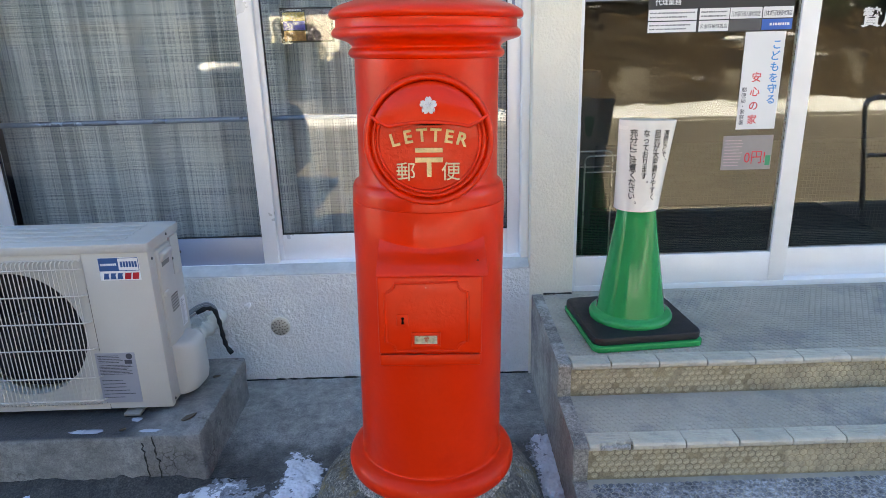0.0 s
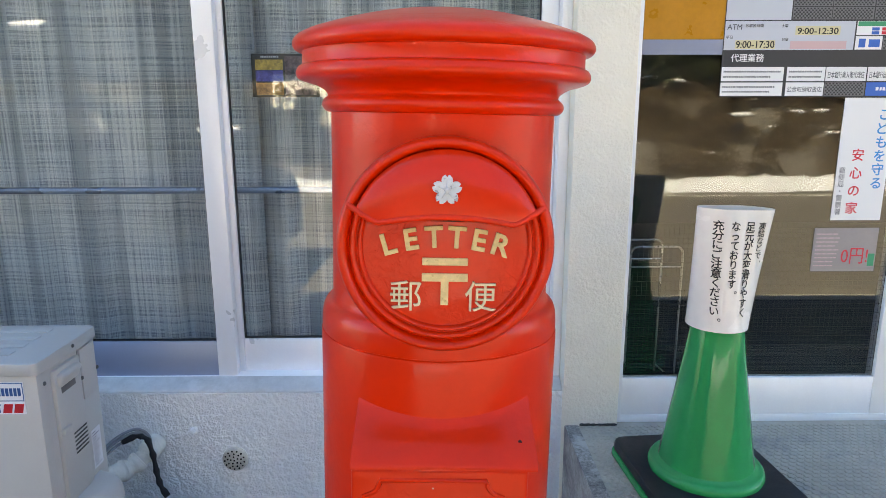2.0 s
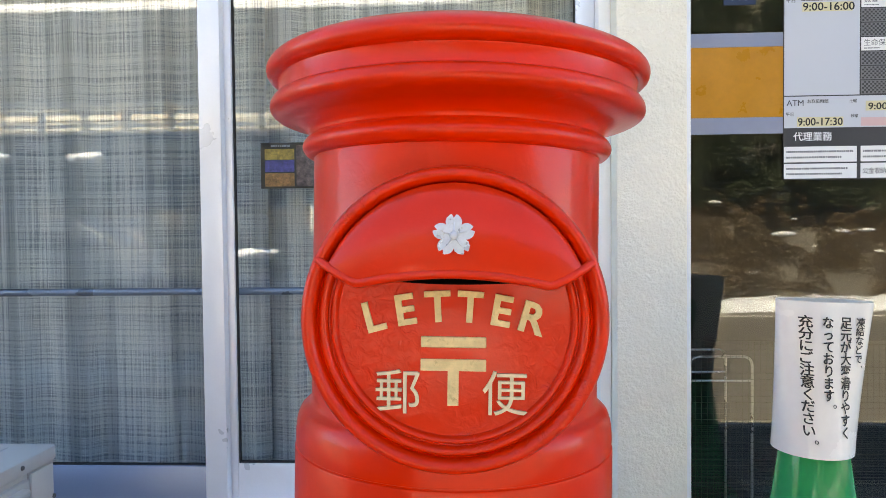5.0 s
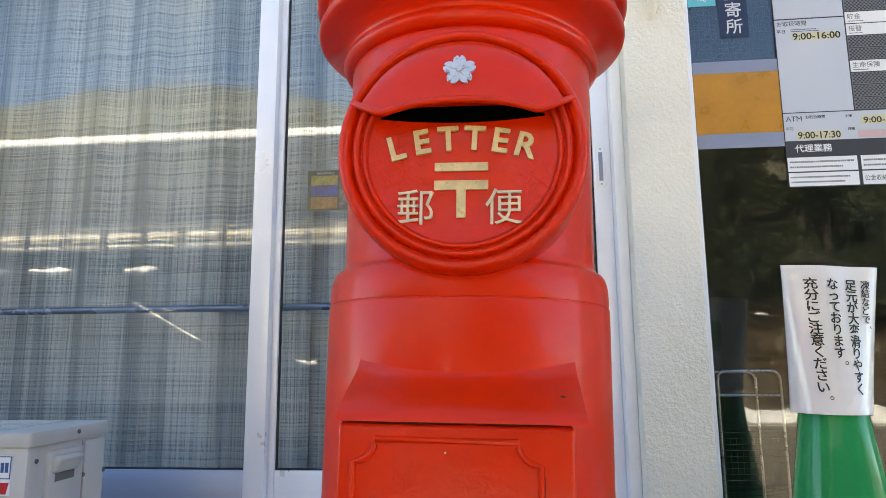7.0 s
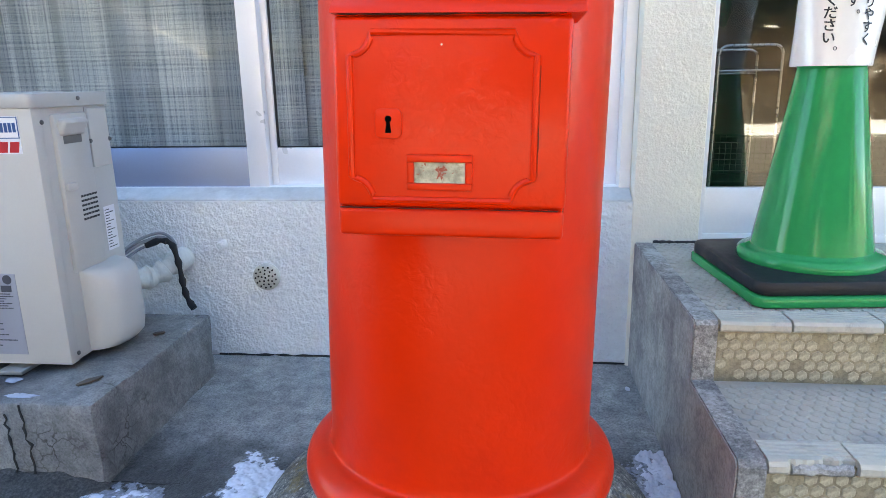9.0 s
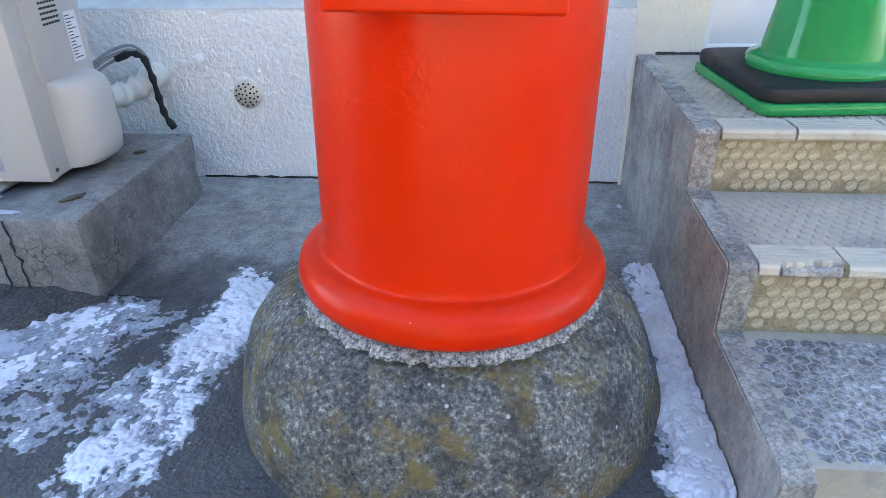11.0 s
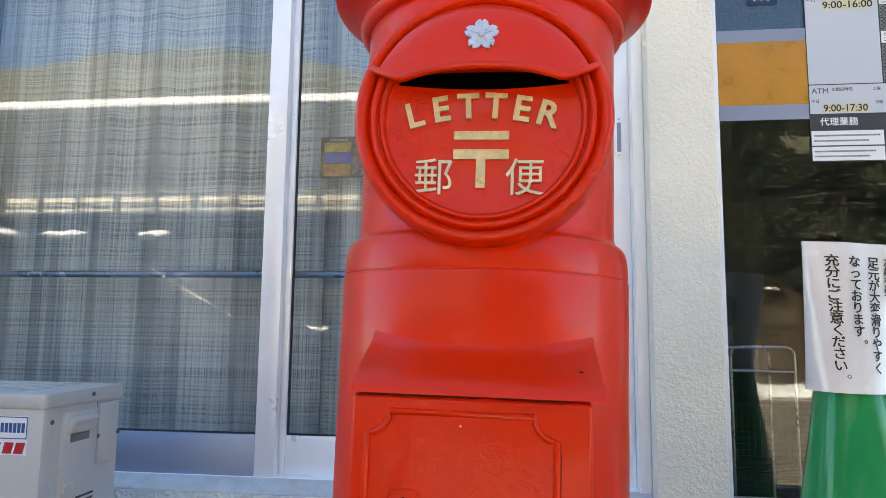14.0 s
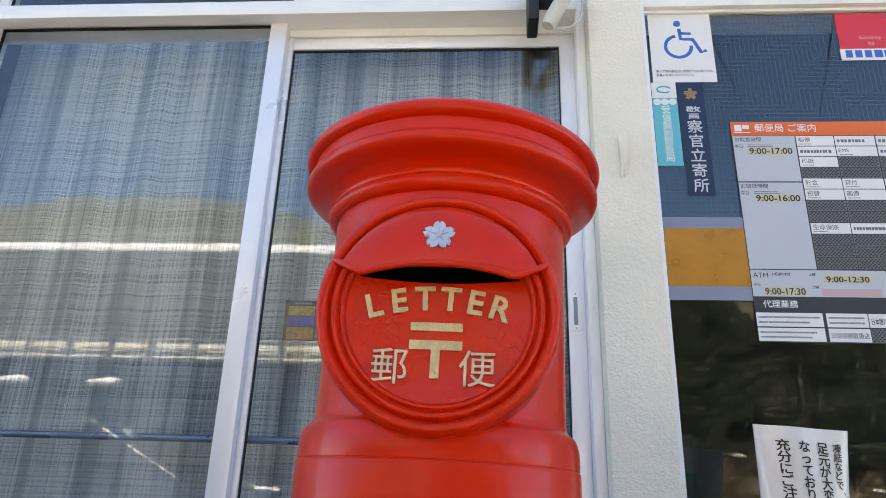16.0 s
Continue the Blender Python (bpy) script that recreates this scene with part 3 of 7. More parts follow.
# gold letters in an arc, the postal mark and two characters
AX, AZ, AR = PX, PZ - 0.280, 0.2795
for n, ch in enumerate("LETTER"):
    a = radians((2.5 - n) * 6.25)
    bm = bmesh.new()
    lettering(bm, ch, AX - (AR) * math.sin(a), AZ + AR * math.cos(a), FIELD, 0.0420, 0.005, "CENTER", turn=math.degrees(a), bold=0.026)
    part("letter", bm, M_GOLD, postbox, "raised gold letter")
bm = bmesh.new()
box(bm, PX - 0.0325, PX + 0.0325, FIELD - 0.003, FIELD, PZ - 0.0275, PZ - 0.0165, bevel=0.0008, seg=1)
part("postal_mark_bar", bm, M_GOLD, postbox, "raised gold bar")
bm = bmesh.new()
prism(bm, [(PX - 0.0325, PZ - 0.039), (PX + 0.0325, PZ - 0.039), (PX + 0.0325, PZ - 0.0505), (PX + 0.0055, PZ - 0.0505),
           (PX + 0.0055, PZ - 0.085), (PX - 0.0055, PZ - 0.085), (PX - 0.0055, PZ - 0.0505), (PX - 0.0325, PZ - 0.0505)], FIELD - 0.003, FIELD)
part("postal_mark", bm, M_GOLD, postbox, "raised gold T of the postal mark")
for ch, cx in (("郵", -0.0550), ("便", 0.0515)):
    bm = bmesh.new()
    lettering(bm, ch, PX + cx, PZ - 0.0895, FIELD, 0.0475, 0.004, "CENTER", bold=0.0)
    part("character", bm, M_PALEGOLD, postbox, "raised gold character")

# the five-petalled badge: notched petals, dished towards the middle
bm = bmesh.new()
outline = []
for k in range(5):
    for da, r in ((-36, 0.0122), (-31, 0.0150), (-22, 0.0176), (-11, 0.0196), (-6, 0.0199), (0, 0.0163), (6, 0.0199), (11, 0.0196), (22, 0.0178), (31, 0.0150)):
        a = radians(90 + 72 * k + da)
        outline.append((PX + r * math.cos(a), PZ + 0.0835 + r * math.sin(a)))
prism(bm, outline, -0.0035, 0.004)
for k in range(5):
    a = radians(90 + 72 * k)
    tube(bm, [(PX + r * math.cos(a), -0.0034, PZ + 0.0835 + r * math.sin(a)) for r in (0.004, 0.0095, 0.0135)], [0.0012, 0.0009, 0.0004], 6)
lathe(bm, [(0.0040, -0.0034), (0.0036, -0.0048), (0.002, -0.0055)], 20, (PX, PZ + 0.0835), axis="y")
for v in bm.verts:
    u, z = (v.co.x - PX) / HOOD_R, v.co.z - PZ
    top = math.sqrt(HOOD_R ** 2 - (u * HOOD_R) ** 2)
    v.co.y += hood_y(u, max(0.0, min(1.0, (z - hood_edge(u)) / (top - hood_edge(u)))))
badge = part("flower_badge", bm, M_SILVER, postbox, "silver five-petalled flower badge")

# collecting door: box, hood and ledge
CX = 0.0085
bx0, bx1 = -0.1262, 0.1312
FY = -0.256
bm = bmesh.new()
box(bm, bx0 + 0.002, bx1 - 0.002, FY + 0.010, -0.10, 0.420, 0.668, bevel=0.003)
surround = part("door_housing", bm, M_RED, postbox)
bm = bmesh.new()
box(bm, bx0, bx1, FY, FY + 0.022, 0.452, 0.658, bevel=0.006, seg=3)
cdoor = part("collection_door", bm, M_RED_ROUGH, postbox, "red collection door with a raised border")
bm = bmesh.new()
box(bm, bx0 + 0.001, bx1 - 0.001, FY + 0.002, -0.10, 0.418, 0.4505, bevel=0.005, seg=3)
part("door_ledge", bm, M_RED, postbox)
# flared hood above the door
bm = bmesh.new()
n = 28
rowsv = []
for zz, k in ((0.660, 0.0), (0.6635, 0.01), (0.669, 0.06), (0.678, 0.18), (0.690, 0.37), (0.700, 0.57), (0.709, 0.75), (0.718, 0.89), (0.727, 0.975), (0.736, 1.03)):
    row = []
    for i in range(n + 1):
        u = -1 + 2 * i / n
        x = CX + (0.135 - 0.002 * k) * u
        yc = -math.sqrt(0.2048 ** 2 - x * x)
        yf = FY - 0.006
        y = yf * (1 - k) + (yc + 0.003) * k
        row.append(bm.verts.new((x, y, zz - 0.013 * k * (1 - u * u))))
    rowsv.append(row)
under = [bm.verts.new((v.co.x, -0.12, 0.660)) for v in rowsv[0]]
for a, b in zip([under] + rowsv, rowsv):
    for i in range(n):
        bm.faces.new((a[i], a[i + 1], b[i + 1], b[i]))
for side in (0, n):
    col = [under[side]] + [r[side] for r in rowsv] + [bm.verts.new((rowsv[-1][side].co.x, -0.12, 0.732))]
    bm.faces.new(col)
bmesh.ops.recalc_face_normals(bm, faces=bm.faces)
part("door_hood", bm, M_RED, postbox, "", 30)
# raised border with notched corners
bm = bmesh.new()
px0, px1, pz0, pz1, nt_ = -0.1075, 0.0945, 0.461, 0.641, 0.024
path = []
for cx, cz, a0, a1 in ((px1, pz1, 180, 270), (px1, pz0, 90, 180), (px0, pz0, 0, 90), (px0, pz1, 270, 360)):
    arc = [(cx + nt_ * math.cos(radians(a0 + (a1 - a0) * i / 6)), cz + nt_ * math.sin(radians(a0 + (a1 - a0) * i / 6))) for i in range(7)]
    path += arc
tube(bm, [(x, FY + 0.0005, z) for x, z in path], 0.0040, 8, closed=True)
part("border", bm, M_RED, cdoor)
bm = bmesh.new()
prism(bm, rect_round(-0.0800, -0.0505, 0.529, 0.561, 0.006), FY - 0.004, FY + 0.004, bevel=0.0012)
esc = part("lock_plate", bm, M_RED, cdoor)
bm = bmesh.new()
hole = [(-0.0650 + 0.0038 * math.cos(radians(a)), 0.5500 + 0.0038 * math.sin(radians(a))) for a in range(-60, 241, 20)]
prism(bm, hole + [(-0.0685, 0.5350), (-0.0615, 0.5350)], FY - 0.0046, FY + 0.004)
part("keyhole", bm, M_BLACK, cdoor, "dark keyhole")
bm = bmesh.new()
fx0, fx1, fz0, fz1 = -0.0448, 0.0280, 0.4722, 0.5115
for q in ((fx0, fx1, fz1 - 0.008, fz1), (fx0, fx1, fz0, fz0 + 0.008), (fx0, fx0 + 0.008, fz0 + 0.008, fz1 - 0.008), (fx1 - 0.008, fx1, fz0 + 0.008, fz1 - 0.008)):
    box(bm, q[0], q[1], FY - 0.005, FY + 0.003, q[2], q[3], bevel=0.0015)
part("card_frame", bm, M_RED, cdoor)
M_CARD = surface("peeling_card", (0.48, 0.45, 0.32), 0.7, var=0.5, scale=70, fine=260, bump=0.5, stain=(0.34, 0.05, 0.02), stain_scale=55, stain_at=(0.57, 0.60))
bm = bmesh.new()
box(bm, fx0 + 0.0082, fx1 - 0.0082, FY - 0.0015, FY + 0.003, fz0 + 0.0082, fz1 - 0.0082)
part("card", bm, M_CARD, cdoor, "weathered blank card with red paint flecks")

# dirt in the joints round the collection door, a drilled hole in its hood
M_GRIME = plain("dark_joint_grime", (0.05, 0.012, 0.008), 0.9)
for path, r in (([(bx0 + 0.004 + 0.0049 * k, FY - 0.0005, 0.4512) for k in range(51)], 0.0007),
                ([(bx0 + 0.004 + 0.0049 * k, FY - 0.001, 0.6592) for k in range(51)], 0.0008),
                ([(px1 + 0.0042, FY - 0.0004, pz0 + 0.028 + 0.0024 * k) for k in range(50)], 0.0004),
                ([(bx1 - 0.001, FY + 0.0215, 0.425 + 0.0046 * k) for k in range(51)], 0.0006),
                ([(bx0 + 0.001, FY + 0.0215, 0.425 + 0.0046 * k) for k in range(51)], 0.0007)):
    bm = bmesh.new()
    tube(bm, path, [max(0.0002, r * (0.8 + 1.3 * noise.noise(Vector((p[0] * 40, p[2] * 40, r * 9000))))) for p in path], 5)
    part("joint_grime", bm, M_GRIME, postbox, "dark dirt in the door joint")
bm = bmesh.new()
lathe(bm, [(0.0036, -0.205), (0.0036, -0.2265), (0.003, -0.2275)], 12, (0.1205, 0.6860), axis="y")
part("drilled_hole", bm, M_GRIME, postbox, "small dark drilled hole")

# ---- plinth: a rounded natural stone with a mortar collar ----
M_STONE = speckled("lichened_boulder", [(0.34, (0.030, 0.030, 0.032)), (0.46, (0.105, 0.103, 0.095)), (0.56, (0.20, 0.19, 0.165)), (0.66, (0.44, 0.42, 0.37))], 120,
                   stain=(0.17, 0.115, 0.035), stain_scale=13.0, stain_at=(0.50, 0.60), bump=0.8, dist=0.007)
nt, bsdf = M_STONE.node_tree, M_STONE.node_tree.nodes["Principled BSDF"]
co = nt.nodes.new("ShaderNodeTexCoord").outputs["Object"]
dark = node(nt, "ShaderNodeTexNoise", Scale=11.0, Detail=8.0, Roughness=0.72, Distortion=0.4)
fleck = node(nt, "ShaderNodeTexVoronoi", Scale=46.0)
for q in (dark, fleck):
    nt.links.new(co, q.inputs["Vector"])
col = mixed(nt, ramp(nt, dark.outputs[0], [(0.51, (0, 0, 0)), (0.62, (0.7, 0.7, 0.7))]).outputs[0], bsdf.inputs["Base Color"].links[0].from_socket, (0.022, 0.023, 0.024))
spot = mixed(nt, 1.0, ramp(nt, fleck.outputs["Distance"], [(0.10, (1, 1, 1)), (0.17, (0, 0, 0))]).outputs[0], ramp(nt, fleck.outputs["Color"], [(0.72, (0, 0, 0)), (0.74, (1, 1, 1))]).outputs[0], "MULTIPLY")
nt.links.new(mixed(nt, spot, col, (0.42, 0.40, 0.36)), bsdf.inputs["Base Color"])
M_MORTAR = speckled("lime_mortar", [(0.38, (0.05, 0.05, 0.05)), (0.5, (0.30, 0.29, 0.27)), (0.60, (0.60, 0.59, 0.55))], 170, stain=(0.5, 0.10, 0.05), stain_scale=30, stain_at=(0.66, 0.7))
bm = bmesh.new()
seg, lev = 72, 26
rings = []
for j in range(lev + 1):
    t = j / lev
    a = t * math.pi / 2 * 1.02
    zz = -0.14 + 0.362 * math.sin(min(a, math.pi / 2)) ** 0.85
    rr = 0.384 * max(0.0, math.cos(min(a, math.pi / 2))) ** 0.42
    ring = []
    for i in range(seg):
        p = 2 * math.pi * i / seg
        d = Vector((math.cos(p), math.sin(p), zz * 2))
        w = 1 + 0.035 * noise.noise(d * 1.3) + 0.02 * noise.noise(d * 4) + 0.008 * noise.noise(d * 14)
        ring.append(bm.verts.new((-0.022 + rr * w * math.cos(p), 1.812 + 0.98 * rr * w * math.sin(p), zz + (0.004 * noise.noise(d * 9) if t < 0.9 else 0))))
    rings.append(ring)
for p, q in zip(rings, rings[1:]):
    for i in range(seg):
        bm.faces.new((p[i], p[(i + 1) % seg], q[(i + 1) % seg], q[i]))
bm.faces.new(rings[-1])
bm.faces.new(rings[0][::-1])
tagged(part("stone_plinth", bm, M_STONE, smooth=60), "rounded grey boulder plinth, spotted with lichen, under the postbox", "plinth")
bm = bmesh.new()
lathe(bm, [(0.2440, 0.2100), (0.2425, 0.2170), (0.2370, 0.2230), (0.2280, 0.2265), (0.20, 0.2270)], 260, (-0.016, 1.790))
for v in bm.verts:
    d = Vector((v.co.x, v.co.y - 1.78, 0))
    v.co += d * (0.040 * noise.noise(v.co * 38) + 0.030 * noise.noise(v.co * 120)) * (1 if v.co.z < 0.2262 else 0)
tagged(part("mortar_collar", bm, M_MORTAR), "crumbling pale mortar bedding round the postbox foot", "mortar", kind="structure")

# ---- dirt gathered at the foot of the pillar ----
M_DIRT = grit(surface("damp_dirt", (0.045, 0.043, 0.040), 0.85, var=0.4, scale=30, fine=120, bump=0.6, dist=0.004), 180, 0.6, 1.4)
bm = bmesh.new()
path = [Vector((0.466 + 0.0035 * k, 2.685, 0.386)) for k in range(36)]
tube(bm, path, [0.0045 * (0.9 + 1.2 * noise.noise(Vector((p.x * 60, 3, 0)))) for p in path], 7)
tagged(part("dirt_line", bm, M_DIRT, smooth=60), "dark dirt along the foot of the pillar", "dirt", kind="stuff")

# ---- entrance steps ----
LAND_Z, S2_Z, S3_Z = 0.385, 0.26, 0.13
M_TILE = surface("glazed_nosing_tile", (0.56, 0.525, 0.43), 0.5, var=0.15, scale=9, fine=120, bump=0.2, per_piece=0.15,
                 stain=(0.33, 0.31, 0.27), stain_scale=14, stain_at=(0.52, 0.66))
M_HEX = surface("buff_mosaic_tile", (0.50, 0.435, 0.30), 0.6, var=0.2, scale=7, fine=140, bump=0.3, per_piece=0.14,
                stain=(0.36, 0.31, 0.22), stain_scale=9, stain_at=(0.5, 0.66))
M_GROUT = surface("grout", (0.34, 0.285, 0.185), 0.9, var=0.25, scale=8, fine=120, bump=0.4,
                  stain=(0.36, 0.32, 0.23), stain_scale=5, stain_at=(0.5, 0.66))
M_TREAD = surface("worn_grey_mosaic", (0.41, 0.38, 0.315), 0.72, var=0.18, scale=5, fine=120, bump=0.35, dist=0.003,
                  stain=(0.25, 0.245, 0.23), stain_scale=4, stain_at=(0.5, 0.66))
M_TREAD_FROST = speckled("frosted_grey_step", [(0.34, (0.12, 0.125, 0.13)), (0.5, (0.27, 0.28, 0.29)), (0.62, (0.56, 0.58, 0.60))], 60, bump=1.0, dist=0.006)
bm = bmesh.new()
prism(bm, [(2.73, -0.3), (2.73, LAND_Z - 0.004), (2.062, LAND_Z - 0.004), (2.062, S2_Z - 0.004), (1.782, S2_Z - 0.004), (1.782, S3_Z - 0.004),
           (1.48, S3_Z - 0.004), (1.48, -0.3)], 0.462, 3.2, axis="x")
steps = tagged(part("entrance_steps", bm, M_TREAD), "worn tiled entrance steps with grooved nosings and mosaic risers", "steps", kind="structure")
bm = bmesh.new()
prism(bm, [(2.688, -0.3), (2.688, LAND_Z - 0.002), (2.058, LAND_Z - 0.002), (2.05, LAND_Z - 0.01), (2.052, S2_Z), (1.775, S2_Z - 0.002), (1.765, S2_Z - 0.012),
           (1.767, S3_Z), (1.475, S3_Z - 0.002), (1.46, S3_Z - 0.015), (1.46, -0.3)], 0.419, 0.4615, axis="x")
part("step_cheek", bm, M_CURB, steps, "rough concrete edging of the steps")
bm = bmesh.new()
prism(bm, [(2.688, -0.3), (2.688, LAND_Z - 0.005), (2.060, LAND_Z - 0.005), (2.0545, LAND_Z - 0.012), (2.056, S2_Z - 0.004), (1.779, S2_Z - 0.005), (1.7705, S2_Z - 0.014), (1.772, S3_Z - 0.004), (1.478, S3_Z - 0.005),
           (1.466, S3_Z - 0.016), (1.466, -0.3)], 0.4165, 0.4188, axis="x")
part("cheek_render", bm, M_CURB_SIDE, steps, "stained grey mortar side of the steps")


boxes("riser_bed", M_GROUT, steps, (0.462, 3.2, 2.0595, 2.0619, S2_Z - 0.004, LAND_Z - 0.012), label="brown grouted riser bed")
boxes("riser_bed", M_GROUT, steps, (0.462, 3.2, 1.7795, 1.7819, S3_Z - 0.004, S2_Z - 0.012), label="brown grouted riser bed")


# the joined part of the mosaic: low hexagons on treads and landing, and the far part of the risers
def hexagons(co, fa, x0, x1, v0, v1, fixed, pitch, up, lift):
    """Rows of hexagonal tiles; up: lying on the plane z = fixed, else standing on the plane y = fixed."""
    r = pitch * 0.515
    row, v = 0, v0 + pitch * 0.5
    while v < v1 - pitch * 0.3:
        x = x0 + pitch * (0.5 if row % 2 else 1.0)
        while x < x1:
            b = len(co)
            for rad, h in ((r, 0.0), (r * 0.86, lift)):
                for k in range(6):
                    a = radians(60 * k + 30)
                    u, w = x + rad * math.cos(a), v + rad * math.sin(a)
                    co.append((u, w, fixed + h) if up else (u, fixed - h, w))
            fa.append([b + 6 + k for k in range(6)] if up else [b + 6 + k for k in range(6)])
            for k in range(6):
                q = [b + k, b + (k + 1) % 6, b + 6 + (k + 1) % 6, b + 6 + k]
                fa.append(q)
            x += pitch
        v += pitch * 0.87
        row += 1


def joined(name, material, parent, label, fill):
    co, fa = [], []
    fill(co, fa)
    me = bpy.data.meshes.new(name)
    me.from_pydata(co, [], fa)
    bm = bmesh.new()
    bm.from_mesh(me)
    bmesh.ops.recalc_face_normals(bm, faces=bm.faces)
    bm.to_mesh(me)
    bm.free()
    me.materials.append(material)
    ob = new(name, me)
    ob.parent = parent
    return tagged(ob, label, kind="stuff")


HEX = 0.0235
joined("landing_mosaic", M_TREAD, steps, "worn grey hexagonal mosaic of the landing",
       lambda c, f: hexagons(c, f, 0.463, 2.6, 2.118, 2.70, LAND_Z - 0.004, HEX, True, 0.0026))
joined("tread_mosaic", M_TREAD, steps, "worn grey hexagonal mosaic of the tread",
       lambda c, f: hexagons(c, f, 0.463, 2.6, 1.838, 2.052, S2_Z - 0.004, HEX, True, 0.0020))
joined("lower_tread_mosaic", M_TREAD_FROST, steps, "frosted worn mosaic of the lowest tread",
       lambda c, f: hexagons(c, f, 0.463, 2.6, 1.49, 1.772, S3_Z - 0.004, HEX, True, 0.0014))
FAR_X = 1.07
joined("riser_mosaic", M_HEX, steps, "buff hexagonal mosaic of the riser",
       lambda c, f: (hexagons(c, f, FAR_X, 2.6, S2_Z, LAND_Z - 0.022, 2.0595, HEX, False, 0.0018), hexagons(c, f, FAR_X, 2.6, S3_Z, S2_Z - 0.022, 1.7795, HEX, False, 0.0016)))


def nosing_mesh(w):
    """A grooved tile with a rounded front edge; origin at its left back top corner."""
    bm = bmesh.new()
    top = [(0.066, -0.002), (0.0645, 0.0)]
    for k in range(4):
        y = 0.060 - k * 0.0115
        top += [(y, 0.0), (y - 0.0015, -0.0018), (y - 0.0045, -0.0018), (y - 0.006, 0.0)]
    top += [(0.010, 0.0), (0.004, -0.002), (0.0, -0.008), (0.0, -0.018), (0.004, -0.023), (0.012, -0.023), (0.012, -0.012), (0.066, -0.012)]
    prism(bm, top, 0.0022, w - 0.0022, axis="x")
    return mesh_of("nosing_tile", bm, M_TILE, 25)


full_nose = nosing_mesh(0.163)
short_nose = nosing_mesh(0.133)
rnd = random.Random(5)
for front, top in ((2.045, LAND_Z), (1.765, S2_Z)):
    x = 0.4625
    k = 0
    while x < 2.5:
        if k == 0 and top == S2_Z:      # the chipped one is put in below
            x, k = x + 0.133, 1
            continue
        me = short_nose if k == 0 else full_nose
        t = new("nosing_tile", me)
        t.parent = steps
        t.location = (x, front + rnd.uniform(-0.001, 0.001), top + rnd.uniform(-0.0012, 0.0012))
        t.rotation_euler = (rnd.uniform(-0.008, 0.008), rnd.uniform(-0.006, 0.006), 0)
        x += 0.133 if k == 0 else 0.163
        k += 1

# the chipped nosing tile: its front edge is broken away over the right half
bm = bmesh.new()
slices = []
for i in range(23):
    x = 0.0015 + 0.130 * i / 22
    cut = 0.0 if x < 0.035 else 0.006 + 0.016 * (0.5 + noise.noise(Vector((x * 60, 0, 1)))) + 0.012 * max(0, (x - 0.07) / 0.06)
    ring = []
    for y, z in [(0.066, 0.0)] + [q for k in range(4) for q in ((0.060 - k * 0.0115, 0.0), (0.0585 - k * 0.0115, -0.0018), (0.0555 - k * 0.0115, -0.0018), (0.054 - k * 0.0115, 0.0))] + \
            [(0.010, 0.0), (0.004, -0.002), (0.0, -0.008), (0.0, -0.018), (0.004, -0.023), (0.03, -0.023), (0.066, -0.012)]:
        if y < cut:
            z -= 0.35 * (cut - y)
            y = cut + 0.3 * (y - cut) + 0.002 * noise.noise(Vector((x * 150, z * 200, 2)))
        ring.append(bm.verts.new((x, y, z)))
    slices.append(ring)
for a, b in zip(slices, slices[1:]):
    for i in range(len(a)):
        bm.faces.new((a[i], a[(i + 1) % len(a)], b[(i + 1) % len(a)], b[i]))
bm.faces.new(slices[0])
bm.faces.new(slices[-1][::-1])
bmesh.ops.recalc_face_normals(bm, faces=bm.faces)
chipped = part("nosing_tile", bm, M_TILE, steps, "nosing tile with a broken front edge", 25)
chipped.location = (0.4625, 1.765, S2_Z)
bm = bmesh.new()
pts = [(0.50 + 0.010 * i, 1.776 + 0.004 * noise.noise(Vector((i * 0.9, 3, 0))), S2_Z - 0.017 + 0.004 * noise.noise(Vector((i * 1.1, 8, 0)))) for i in range(10)]
tube(bm, pts, [0.009 + 0.003 * noise.noise(Vector((i * 1.7, 5, 0))) for i in range(10)], 7)
part("broken_bedding", bm, M_CURB, steps, "grey broken mortar under the chipped tile")

# ---- slab and air conditioner ----
M_SLAB = surface("weathered_slab", (0.25, 0.25, 0.24), 0.85, var=0.3, scale=5, fine=60, bump=0.6, dist=0.005,
                 stain=(0.19, 0.195, 0.185), stain_scale=4.0, stain_at=(0.54, 0.68))
nt, bsdf = M_SLAB.node_tree, M_SLAB.node_tree.nodes["Principled BSDF"]
co = nt.nodes.new("ShaderNodeTexCoord").outputs["Object"]
warp_ = node(nt, "ShaderNodeTexNoise", Scale=18.0, Detail=3.0)
nt.links.new(co, warp_.inputs["Vector"])
vor = node(nt, "ShaderNodeTexVoronoi", Scale=26.0)
vor.feature = "DISTANCE_TO_EDGE"
nt.links.new(mixed(nt, 0.07, co, warp_.outputs["Color"]), vor.inputs["Vector"])
line = ramp(nt, vor.outputs["Distance"], [(0.02, (1, 1, 1)), (0.055, (0, 0, 0))]).outputs[0]
zone = node(nt, "ShaderNodeTexNoise", Scale=3.5, Detail=4.0)
nt.links.new(co, zone.inputs["Vector"])
mask = mixed(nt, 1.0, line, ramp(nt, zone.outputs[0], [(0.52, (0, 0, 0)), (0.62, (1, 1, 1))]).outputs[0], "MULTIPLY")
was = bsdf.inputs["Base Color"].links[0].from_socket
dry = mixed(nt, mask, was, (0.075, 0.07, 0.06))
